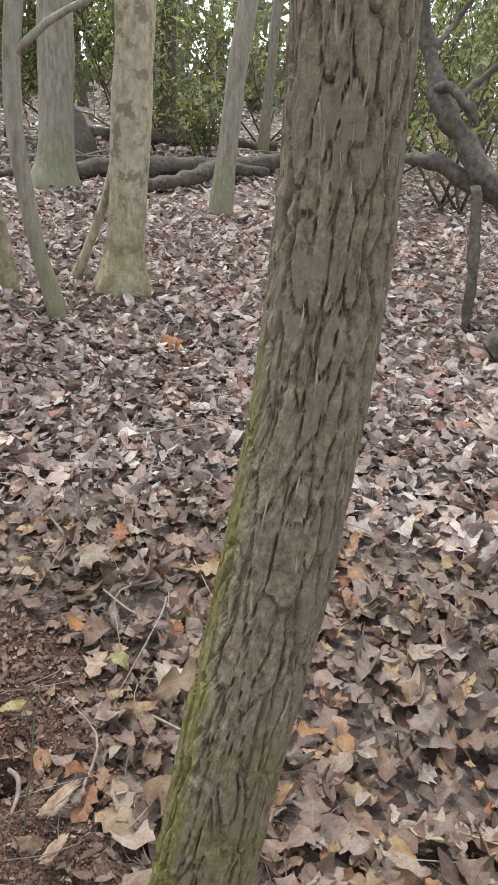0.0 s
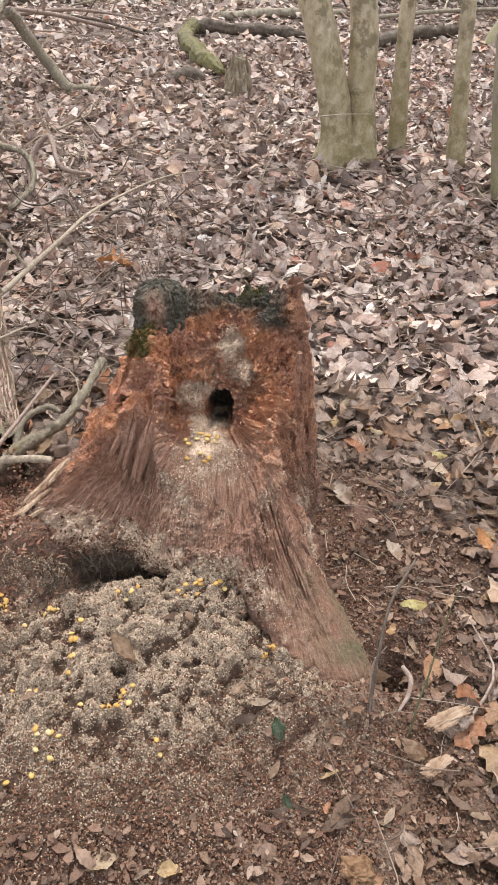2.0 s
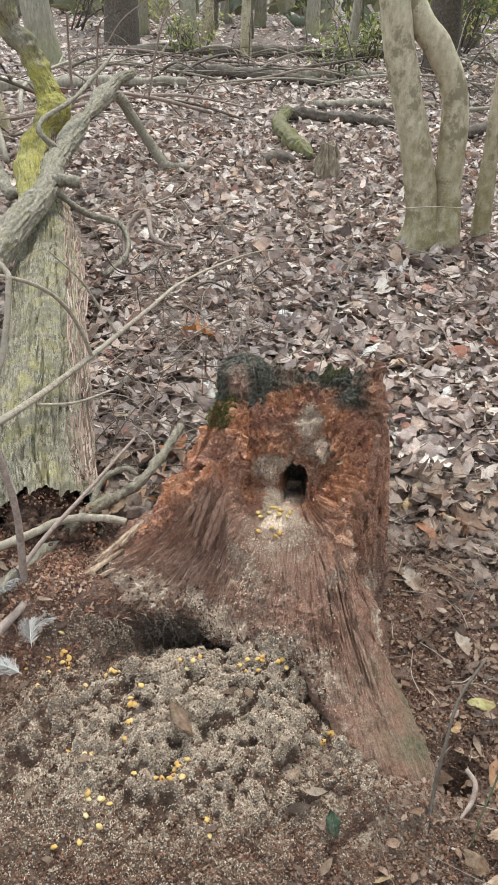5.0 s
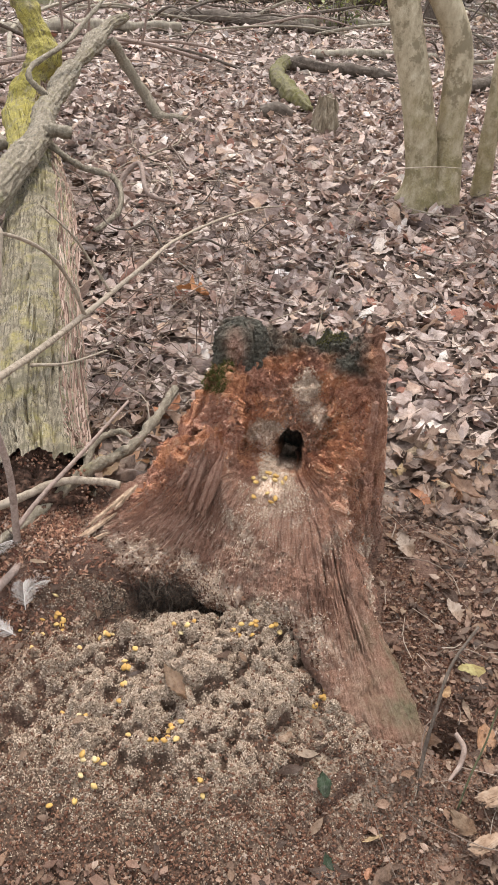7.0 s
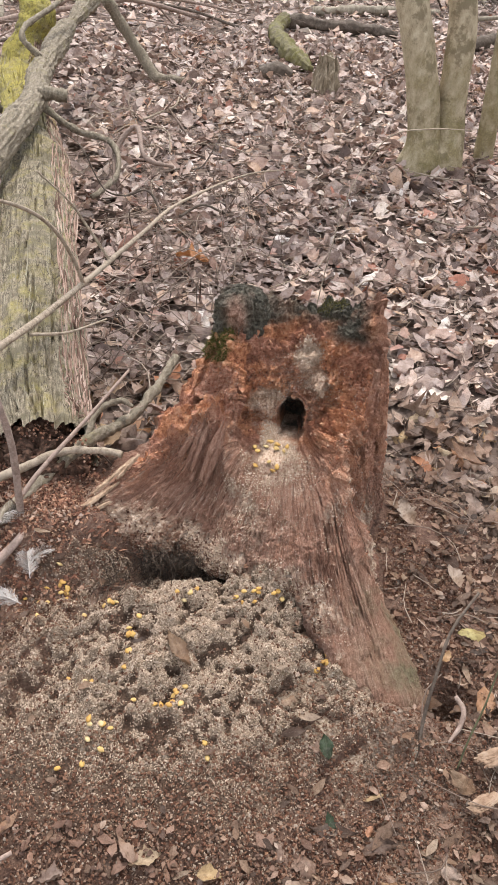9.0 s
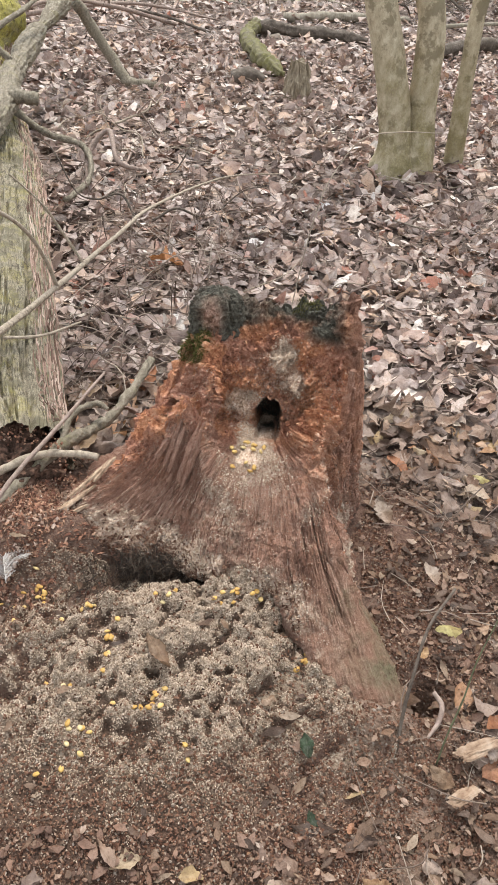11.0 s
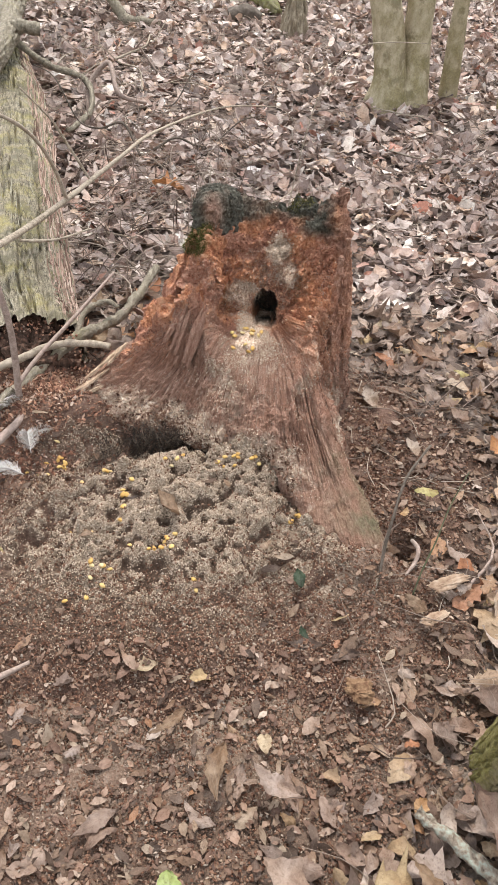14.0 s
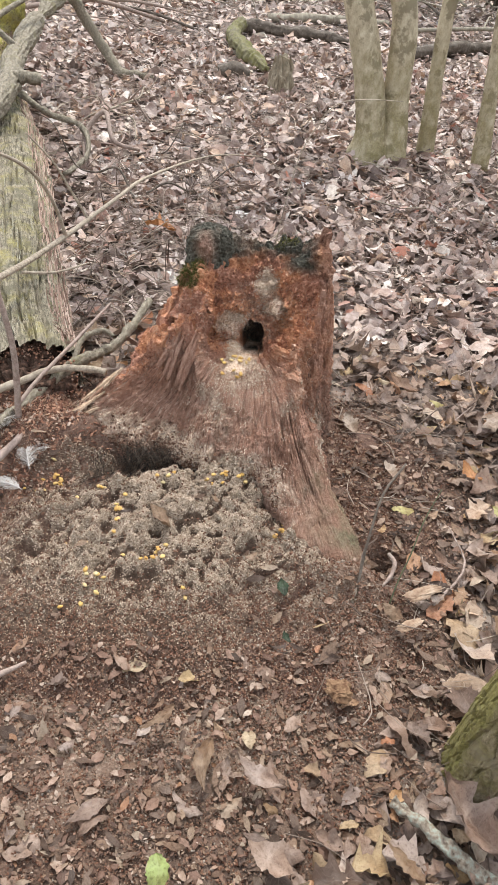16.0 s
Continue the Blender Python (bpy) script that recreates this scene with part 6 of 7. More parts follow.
lump(0.43, 0.625, 0.04, (0.032, 0.009, 0.003), 22, 8, chip_wood, "split tan chip of wood on the litter", 2, 3.5)
lump(0.405, 0.56, 0.032, (0.02, 0.009, 0.003), 35, -8, chip_wood, "small tan chip of wood on the litter", 3, 3.0)
lump(0.266, 0.43, 0.016, (0.02, 0.017, 0.009), 12, 6, rust_wood, "rust-brown lump of rotten wood on the soil", 4, 1.3)
lump(0.21, 0.1, 0.024, (0.02, 0.013, 0.008), 65, 5, rust_wood, "rust-brown lump of rotten wood on the litter", 5, 1.3)
for sx, sy, sz, sl, sw, syaw, stilt, sn in ((-0.255, 1.01, 0.125, 0.13, 0.013, 33, -22, 6), (-0.215, 1.05, 0.16, 0.1, 0.012, 36, -30, 7), (-0.285, 0.985, 0.105, 0.085, 0.011, 26, -14, 8), (-0.24, 1.0, 0.118, 0.07, 0.008, 24, -22, 9), (-0.19, 1.06, 0.175, 0.06, 0.01, 44, -34, 10)):
    shard("wood_sliver", sx, sy, sz, sl, sw, 0.006, syaw, stilt, sliver_wood, "pale split sliver of wood against the stump", "wood sliver", sn)


# ---- corn ----
def kernel_mesh():
    bm = bmesh.new()
    bmesh.ops.create_uvsphere(bm, u_segments=8, v_segments=6, radius=1.0)
    for v in bm.verts:
        taper = 1 - 0.4 * max(v.co.y, 0)
        v.co = Vector((v.co.x * 0.0045 * taper, v.co.y * 0.0062, v.co.z * 0.0027 * taper + 0.0004 * v.co.y))
    m = bpy.data.meshes.new("corn_kernel")
    bm.to_mesh(m)
    bm.free()
    m.materials.append(corn_skin)
    m.polygons.foreach_set("use_smooth", np.ones(len(m.polygons), bool))
    return m


def place_corn():
    mesh = kernel_mesh()
    r = np.random.default_rng(31)
    spots = []
    # lines and clusters as the kernels lie on the heap
    for cx, cy, sx, sy, n in ((-0.14, 0.765, 0.006, 0.03, 8), (-0.185, 0.85, 0.012, 0.006, 6), (-0.28, 0.877, 0.006, 0.016, 5), (-0.325, 0.87, 0.01, 0.025, 3), (-0.046, 0.676, 0.008, 0.015, 6), (-0.16, 0.634, 0.024, 0.008, 5),
                              (-0.08, 0.65, 0.01, 0.006, 3), (-0.17, 0.587, 0.03, 0.012, 4), (0.0, 0.61, 0.012, 0.014, 3), (0.05, 0.842, 0.022, 0.006, 7), (0.176, 0.762, 0.008, 0.012, 5), (-0.2, 0.7, 0.05, 0.02, 4), (-0.05, 0.84, 0.018, 0.006, 4), (0.095, 0.85, 0.006, 0.008, 4), (-0.29, 0.9, 0.012, 0.012, 5), (-0.27, 0.82, 0.03, 0.02, 3)):
        for _ in range(n):
            spots.append((r.normal(cx, sx), r.normal(cy, sy)))
    x, y = np.array(spots).T
    for a, b, z in zip(x, y, np.maximum(heap_height(x, y), ground_height(x, y))):
        ob = thing("corn_kernel", "yellow maize kernel lying on the grain", "corn kernel", mesh, "scattered maize")
        s = r.uniform(0.85, 1.12)
        ob.matrix_world = pose(a, b, z + 0.0035, r.normal(0, 20), r.normal(0, 20), r.uniform(0, 360)) @ Matrix.Diagonal((s, s, s, 1))
    # a few more in the hollow of the stump
    lip = np.nonzero((np.abs(SV[:, 0] - 0.072) < 0.035) & (np.abs(SV[:, 1] - 1.05) < 0.045) & (SV[:, 2] > 0.19) & (SN[:, 2] > 0.5))[0]
    for i in r.choice(lip, 14, replace=False):
        ob = thing("corn_kernel", "yellow maize kernel in the hollow stump", "corn kernel", mesh, "scattered maize")
        ob.matrix_world = pose(*(SV[i] + (0, 0, 0.004)), r.normal(0, 20), r.normal(0, 20), r.uniform(0, 360))


place_corn()


# ---- grain, crumbs and clods ----
def sow(name, label, category, places, lo, hi, mat, seed, flat=0.7):
    """Small four-sided grains, open where they rest, joined."""
    r = np.random.default_rng(seed)
    n = len(places)
    o = np.array([(1, 0.1, -0.6), (-1, 0, -0.6), (0, 1, -0.6), (0.1, -1, -0.6), (0.1, 0, 0.9)], float)
    f = np.array([(0, 2, 4), (2, 1, 4), (1, 3, 4), (3, 0, 4)])
    R = turn_rows(r.uniform(0, 6.28, n), r.normal(0, 0.6, n), r.normal(0, 0.6, n))
    s = r.uniform(lo, hi, n)[:, None] * np.stack([r.uniform(0.35, 0.6, n), r.uniform(0.45, 0.8, n), flat * r.uniform(0.25, 0.5, n)], 1)
    P = o[None] * s[:, None, :] * (1 + r.normal(0, 0.12, (n, 5, 1)))
    P = np.einsum("nij,nvj->nvi", R, P) + places[:, None, :]
    F = (f[None] + (np.arange(n) * 5)[:, None, None]).reshape(-1, 3)
    m = sheet(name, P.reshape(-1, 3), F, np.zeros((n * 5, 2)), mat)
    m.polygons.foreach_set("use_smooth", np.zeros(len(m.polygons), bool))
    return thing(name, label, category, m, "", "stuff")


def sow_all():
    r = np.random.default_rng(61)
    x, y = r.normal(-0.03, 0.17, 190000), r.normal(0.775, 0.11, 190000)
    p = np.stack([x, y, 0 * x], 1)
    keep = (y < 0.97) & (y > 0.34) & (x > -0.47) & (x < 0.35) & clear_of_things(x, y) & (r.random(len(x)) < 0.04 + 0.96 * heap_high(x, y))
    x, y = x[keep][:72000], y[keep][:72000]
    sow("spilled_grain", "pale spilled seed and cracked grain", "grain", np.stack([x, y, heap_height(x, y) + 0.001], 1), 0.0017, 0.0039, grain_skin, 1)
    on = np.nonzero((SGRIT > 0.25) & (SN[:, 2] > 0.12))[0]
    w = SGRIT[on] ** 2 * np.clip(0.5 + 1.5 * vnoise(SV[on], 30, 77), 0, 1) + 1e-6
    i = r.choice(on, 20000, p=w / w.sum())
    sow("stump_grain", "pale cracked grain caught in the stump wood", "grain", SV[i] + SN[i] * 0.0012 + r.normal(0, 0.0012, (len(i), 3)), 0.0013, 0.0032, bright_grain_skin, 2)
    on = np.nonzero((SN[:, 1] < -0.1) & (SN[:, 2] > -0.1) & (SV[:, 2] > 0.08) & (SV[:, 2] < 0.36) & (SV[:, 0] > -0.2))[0]
    i = r.choice(on, 14000)
    sow("stump_crumbs", "tiny crumbs and dust clinging to the stump", "wood crumbs", SV[i] + SN[i] * 0.0006, 0.0011, 0.0029, dust_wood, 8)
    x, y = np.r_[r.normal(-0.37, 0.12, 11000), r.normal(0.38, 0.1, 11000), r.normal(-0.1, 0.28, 12000), r.normal(0.25, 0.15, 7000), r.uniform(-0.55, 0.75, 12000), r.uniform(-0.6, 0.45, 22000)], np.r_[r.normal(0.95, 0.15, 11000), r.normal(0.95, 0.18, 11000), r.normal(0.38, 0.16, 12000), r.normal(0.52, 0.14, 7000), r.uniform(0.05, 1.1, 12000), r.uniform(-0.02, 0.62, 22000)]
    keep = (clear_of_things(x, y) | (x < -0.17)) & (bareness(x, y) > 0.15)
    x, y = x[keep], y[keep]
    z = np.maximum(ground_height(x, y), np.where((x > -0.48) & (x < 0.36) & (y > 0.34) & (y < 0.98), heap_height(x, y), -9))
    sow("wood_crumbs", "red-brown crumbs of rotten wood on the soil", "wood crumbs", np.stack([x, y, z + 0.0035], 1), 0.0012, 0.0056, crumb_wood, 3, 0.5)
    x, y = r.normal(-0.34, 0.1, 3400), r.normal(1.0, 0.11, 3400)
    keep = (x < -0.17) & (np.hypot(x + 0.36, y - 1.2) > 0.09)
    x, y = x[keep], y[keep]
    sow("wood_chips", "orange-red flakes of crumbled wood beside the stump", "wood crumbs", np.stack([x, y, ground_height(x, y) + 0.002], 1), 0.004, 0.013, mulch_wood, 6, 0.35)
    x, y = np.r_[r.normal(0.37, 0.07, 2600), r.normal(0.2, 0.16, 900), r.normal(0.33, 0.1, 900)], np.r_[r.normal(0.95, 0.14, 2600), r.normal(0.45, 0.1, 900), r.normal(0.62, 0.1, 900)]
    keep = clear_of_things(x, y)
    x, y = x[keep], y[keep]
    z = np.maximum(ground_height(x, y), np.where((x > -0.48) & (x < 0.36) & (y > 0.34) & (y < 0.98), heap_height(x, y), -9))
    sow("wood_chips", "reddish brown flakes of crumbled wood on the soil", "wood crumbs", np.stack([x, y, z + 0.0035], 1), 0.0025, 0.007, crumb_wood, 7, 0.35)
    x, y = r.uniform(-0.5, 0.5, 9000), r.uniform(0.0, 1.0, 9000)
    keep = clear_of_things(x, y) & (bareness(x, y) > 0.2) & (r.random(9000) < np.where((y > 0.5) & (np.abs(x) < 0.3), 0.2, 1))
    x, y = x[keep], y[keep]
    z = np.maximum(ground_height(x, y), np.where((x > -0.48) & (x < 0.36) & (y > 0.34) & (y < 0.98), heap_height(x, y), -9))
    sow("soil_clods", "dark crumbs of soil and leaf mould", "soil", np.stack([x, y, z + 0.0035], 1), 0.0015, 0.006, clod_soil, 4, 0.6)
    w = smooth(0.14, 0.05, SV[:, 2]) * smooth(CY, CY - 0.1, SV[:, 1]) * (SV[:, 0] < 0.17) * (SN[:, 2] > 0.1) * (np.abs(SV[:, 0] - 0.05) < 0.4)
    i = r.choice(len(SV), 2600, p=w / w.sum())
    sow("stump_crumbs", "brown crumbs of rotten wood at the stump foot", "wood crumbs", SV[i] + SN[i] * 0.001, 0.002, 0.009, crumb_wood, 5)


sow_all()


# ---- feathers ----
def feather(x, y, z, yaw, size, seed):
    r = np.random.default_rng(seed)
    V, F = [], []
    for n in range(240):
        s = r.uniform(0, 1)
        o = np.array((0, s * size - size * 0.5, 0.004 + 0.006 * math.sin(3 * s)))
        way = r.choice((-1, 1)) * r.uniform(0.3, 1.0)
        d = np.array((way, 0.9 + r.normal(0, 0.25), r.uniform(0.0, 0.35)))
        d *= size * (0.25 + 0.35 * math.sin(math.pi * min(1, 0.15 + s))) * r.uniform(0.6, 1.1) / np.linalg.norm(d)
        w = np.array((0.0003, -0.0002, 0.0002))
        mid = o + d * 0.55 + (0.12 * size * way, 0, 0.003)
        b = len(V)
        V += [o - w, o + w, mid + w * 0.7, mid - w * 0.7, o + d]
        F += [[b, b + 1, b + 2, b + 3], [b + 3, b + 2, b + 4]]
    root = thing("feather", "grey downy feather lying on crumbled wood", "feather", None, "grey feathers")
    part("down", mesh_of("down", np.array(V), F, feather_grey, False), root)
    Vq, Fq = tube([(0, -size * 0.6, 0.002, 0.0009), (0, 0, 0.012, 0.0008), (0, size * 0.5, 0.008, 0.0003)], 5, 8)
    part("quill", mesh_of("quill", Vq, Fq, feather_grey, True), root)
    root.matrix_world = pose(x, y, z, 0, 0, yaw)


for fx, fy, fz, fyaw, fs, fn in ((-0.345, 0.905, 0.062, 20, 0.055, 1), (-0.325, 0.92, 0.07, -50, 0.04, 2), (-0.40, 0.995, 0.09, -60, 0.06, 3), (-0.37, 0.84, 0.04, 80, 0.05, 4), (-0.43, 0.98, 0.085, -80, 0.06, 5), (-0.395, 0.84, 0.04, 100, 0.05, 6)):
    feather(fx, fy, fz, fyaw, fs, fn)


# ---- mossy log, stub and brushwood farther back ----
stick("mossy_log", [(0.24, 5.5, 0.02, 0.03), (0.14, 5.75, 0.04, 0.05), (0.02, 6.2, 0.05, 0.055), (-0.04, 6.7, 0.06, 0.05), (0.03, 7.2, 0.08, 0.04)], moss_log, "short curved log covered in yellow moss", "log", 40, 120, 0.45, 31, (), lambda a, l, p: 0.014 * fbm(p, 22, 4, 3) + 0.006 * vnoise(p, 9, 5) + 0.006 * (1 - 2 * np.abs(vnoise(np.stack([np.cos(a) * 4, np.sin(a) * 4, l * 3], 1), 1.0, 5))))
stick("grey_log", [(0.0, 7.3, 0.05, 0.045), (0.35, 7.25, 0.05, 0.05), (0.8, 7.15, 0.04, 0.04), (1.0, 7.1, 0.02, 0.02)], bark_dark, "short grey log lying in the litter", "log", 18, 30, 0.25, 41)
def torn_stub():
    pts = [(0.315, 5.03, -0.04, 0.095), (0.315, 5.03, 0.05, 0.075), (0.318, 5.05, 0.12, 0.064), (0.315, 5.06, 0.17, 0.05)]
    V, F = tube(pts, 60, 40, lambda a, l, p: 0.012 * (1 - 2 * np.abs(vnoise(np.stack([np.cos(a) * 3, np.sin(a) * 3, l * 5], 1), 1.0, 3))) + 0.008 * fbm(p * (1, 1, 0.3), 45, 3, 4))
    a = np.tile(np.arange(60) / 60 * 2 * np.pi, 40)
    jag = vnoise(np.stack([np.cos(a) * 3, np.sin(a) * 3, 0 * a], 1), 1.0, 7) + 0.5 * vnoise(np.stack([np.cos(a) * 8, np.sin(a) * 8, 0 * a], 1), 1.0, 8)
    V[:, 2] += 0.055 * jag * smooth(0.08, 0.17, V[:, 2])
    thing("broken_stub", "small torn wooden stub standing in the litter", "tree stub", mesh_of("broken_stub", V, F, stub_wood, False, moss=0.3 + 0 * a))


torn_stub()
stick("dark_stone_log", [(-0.1, 5.3, 0.0, 0.05), (0.0, 5.32, 0.03, 0.06), (0.1, 5.3, 0.0, 0.04)], bark_dark, "dark lump of rotten wood in the litter", "wood lump", 12, 12, 0.2, 33)
stick("log", [(2.9, 7.6, 0.07, 0.085), (4.0, 7.45, 0.11, 0.095), (5.2, 7.5, 0.13, 0.095), (6.4, 8.1, 0.13, 0.09), (8.2, 8.8, 0.18, 0.07)], bark_dark, "long fallen trunk lying in the wood", "log", 18, 50, 0.2, 34)
stick("log", [(3.4, 6.5, 0.05, 0.06), (4.2, 6.75, 0.1, 0.07), (4.75, 7.1, 0.16, 0.07), (5.6, 7.3, 0.1, 0.05)], bark_dark, "crooked fallen branch lying in the wood", "log", 14, 40, 0.25, 35)
stick("leaning_branch", [(1.72, 3.75, -0.02, 0.03), (1.77, 3.68, 0.15, 0.026), (1.85, 3.6, 0.45, 0.024), (1.92, 3.57, 0.8, 0.02)], bark_smooth, "grey dead branch leaning on a tree", "branch", 12, 24, 0.12, 36)
stick("rotten_stump", [(3.75, 9.1, -0.05, 0.36), (3.75, 9.1, 0.1, 0.3), (3.78, 9.1, 0.35, 0.24), (3.8, 9.15, 0.55, 0.12)], bark_dark, "dark rotten stump at the foot of the wood", "tree stump", 26, 26, 0.3, 37)

# dead fallen tree
stick("dead_tree", [(3.95, 1.75, 0.05, 0.072), (3.7, 2.05, 0.42, 0.0648), (3.5, 2.33, 0.62, 0.0612), (3.45, 2.6, 0.86, 0.0576), (3.45, 2.85, 1.07, 0.0518), (3.5, 3.0, 1.25, 0.0468), (3.5, 3.12, 1.5, 0.036), (3.45, 3.2, 2.1, 0.0216)], bark_dark,
      "dark dead tree fallen and propped on its branches", "dead tree", 22, 70, 0.25, 38,
      [[(3.25, 2.2, -0.03, 0.0288), (3.27, 2.25, 0.3, 0.0274), (3.35, 2.4, 0.68, 0.0288)],
       [(3.7, 2.1, 0.45, 0.0504), (3.5, 2.55, 0.68, 0.0468), (3.42, 2.8, 0.75, 0.0396), (3.4, 3.05, 0.74, 0.0324), (3.35, 3.3, 0.72, 0.0216)],
       [(3.45, 2.7, 0.9, 0.0288), (3.6, 2.85, 1.05, 0.0216), (3.85, 2.9, 1.2, 0.018), (4.0, 2.7, 1.45, 0.013), (4.1, 2.75, 1.7, 0.0072)],
       [(3.45, 2.9, 1.1, 0.0288), (3.4, 2.75, 1.12, 0.0252), (3.42, 2.6, 1.03, 0.0216), (3.45, 2.55, 0.95, 0.0108)],
       [(3.5, 3.0, 1.3, 0.0216), (3.7, 3.05, 1.45, 0.0158), (3.8, 2.95, 1.75, 0.0108), (3.9, 3.0, 2.1, 0.00576)]])
stick("fallen_branch", [(3.0, 1.86, 0.03, 0.05), (3.1, 1.8, 0.12, 0.045), (3.35, 1.6, 0.22, 0.04), (3.8, 1.3, 0.35, 0.03)], bark_dark, "thick dead branch lying on the litter", "branch", 14, 24, 0.15, 39)


def brushwood():
    r = np.random.default_rng(90)
    for n in range(54):
        if n < 34:
            x, y = r.uniform(-3.2, 2.6), r.uniform(8.0, 13.5)
        elif n < 44:
            x, y = r.uniform(2.5, 8), r.uniform(7.5, 13)
        else:
            x, y = r.uniform(-2.6, -1.2), r.uniform(4.8, 8)
        az, length = r.uniform(0, 6.28), r.uniform(0.9, 2.6)
        rad = r.uniform(0.006, 0.024)
        dx, dy = math.cos(az) * length / 2, math.sin(az) * length / 2
        up = r.uniform(0.02, 0.35)
        pts = [(x - dx, y - dy, 0.02, rad), (x - dx * 0.4 + r.normal(0, 0.1), y - dy * 0.4, up * 0.6 + 0.03, rad * 0.9), (x + dx * 0.3, y + dy * 0.3 + r.normal(0, 0.1), up + 0.02, rad * 0.7), (x + dx, y + dy, up * r.uniform(0.3, 1.5), rad * 0.3)]
        c = curve_points(pts, 12)
        tw = []
        for k in (4, 7, 9):
            d = r.normal(0, 0.3, 3)
            q = c[k]
            tw.append([(*q[:3], q[3] * 0.6), (*(q[:3] + d * 0.6 + (0, 0, 0.1)), q[3] * 0.45), (q[0] + d[0] * 1.5, q[1] + d[1] * 1.5, max(0.02, q[2] + d[2] + r.uniform(-0.05, 0.25)), q[3] * 0.2)])
        stick("dead_branch", pts, (bark_dark, bark_grey, twig_dark)[n % 3], ("dark dead branch lying in the wood", "grey dead branch lying in the wood", "brown dead branch lying in the wood")[n % 3], "branch", 6, 14, 0.2, 200 + n, tw, None, "brushwood")
    for n, (x0, y0, x1, y1, rad) in enumerate(((-1.6, 10.6, 0.6, 9.9, 0.07), (-0.3, 10.9, 1.8, 11.4, 0.05), (-2.6, 12.9, 2.2, 15.2, 0.09), (0.3, 8.2, 1.6, 8.6, 0.035), (1.4, 6.6, 2.6, 7.6, 0.05), (-3.0, 8.2, -1.2, 9.4, 0.06), (4.6, 12.0, 8.0, 10.4, 0.1))):
        stick("log", [(x0, y0, rad * 0.7, rad), ((x0 + x1) / 2, (y0 + y1) / 2 + 0.1, rad * 0.9, rad * 1.05), (x1, y1, rad * 0.8, rad * 0.7)], (bark_dark, bark_grey)[n % 2], "fallen trunk lying among brushwood", "log", 12, 20, 0.25, 300 + n)


brushwood()


def litter_twigs():
    r = np.random.default_rng(15)
    made = 0
    while made < 90:
        x, y = r.uniform(-0.9, 1.9), r.uniform(0.0, 4.2)
        if not clear_of_things(np.array([x]), np.array([y]))[0] or (abs(x - CX) < 0.4 and 0.75 < y < 1.5) or (x < 0.4 and y < 1.0):
            continue
        az, length, rad = r.uniform(0, 6.28), r.uniform(0.06, 0.35), r.uniform(0.0012, 0.004)
        z = ground_height(np.array([x]), np.array([y]))[0] + 0.026
        dx, dy = math.cos(az) * length / 2, math.sin(az) * length / 2
        b = r.normal(0, 0.12, 2) * length
        V, F = tube([(x - dx, y - dy, z, rad), (x + b[0], y + b[1], z + r.uniform(0.0, 0.03), rad * 0.85), (x + dx, y + dy, z + r.uniform(-0.005, 0.03), rad * 0.4)], 5, 8)
        thing("twig", "thin dead twig lying on the litter", "twig", mesh_of("twig", V, F, (twig_dark, twig_pale)[made % 2], True, moss=0 * V[:, 0]), "fallen twigs")
        made += 1
    thin = []
    for n in range(2600):
        d, az0 = math.sqrt(r.uniform(1.0, 30.0)), radians(r.uniform(-45, 60))
        x, y = d * math.sin(az0), d * math.cos(az0) + 0.2
        if not clear_of_things(np.array([x]), np.array([y]))[0] or bareness(np.array([x]), np.array([y]))[0] > 0.3:
            continue
        z = ground_height(np.array([x]), np.array([y]))[0] + r.uniform(0.012, 0.04)
        az, length, rad = r.uniform(0, 6.28), r.uniform(0.05, 0.22), r.uniform(0.0005, 0.0016) * (1 + 0.15 * d)
        dx, dy, b = math.cos(az) * length / 2, math.sin(az) * length / 2, r.normal(0, 0.12, 2) * length
        thin.append(tube([(x - dx, y - dy, z, rad), (x + b[0], y + b[1], z + r.uniform(0, 0.02), rad * 0.9), (x + dx, y + dy, z + r.uniform(-0.005, 0.03), rad * 0.5)], 3, 5, closed=False))
    for n in range(240):
        x, y = r.uniform(0.22, 0.85), r.uniform(0.0, 1.3)
        if not clear_of_things(np.array([x]), np.array([y]))[0]:
            continue
        z = ground_height(np.array([x]), np.array([y]))[0] + r.uniform(0.01, 0.035)
        az, length, rad = r.uniform(0, 6.28), r.uniform(0.03, 0.14), r.uniform(0.0004, 0.0013)
        dx, dy, b = math.cos(az) * length / 2, math.sin(az) * length / 2, r.normal(0, 0.1, 2) * length
        thin.append(tube([(x - dx, y - dy, z, rad), (x + b[0], y + b[1], z + r.uniform(0, 0.012), rad * 0.9), (x + dx, y + dy, z + r.uniform(-0.005, 0.015), rad * 0.5)], 4, 6, closed=False))
    V, F = join(thin)
    thing("twig_litter", "thin brittle twigs and stalks among the leaves", "twigs", mesh_of("twig_litter", V, F, stalk_brown, True), "", "stuff")
    # bent branches caught round the log
    for n in range(12):
        x, y = r.uniform(-0.85, -0.3), r.uniform(2.3, 4.2)
        rad, pts = r.uniform(0.003, 0.007), []
        az, z = r.uniform(0, 6.28), 0.02
        for k in range(6):
            pts.append((x, y, max(z, 0.015), rad * (1 - 0.13 * k)))
            az += r.normal(0, 0.7)
            x, y, z = x + 0.09 * math.cos(az), y + 0.13 * math.sin(az), z + r.normal(0.02, 0.05)
        stick("bent_branch", pts, (twig_dark, bark_dark, twig_pale)[n % 3], "thin crooked dead branch beside the log", "branch", 8, 40, 0.15, 500 + n, (), None, "crooked branches")
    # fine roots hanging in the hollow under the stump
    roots = []
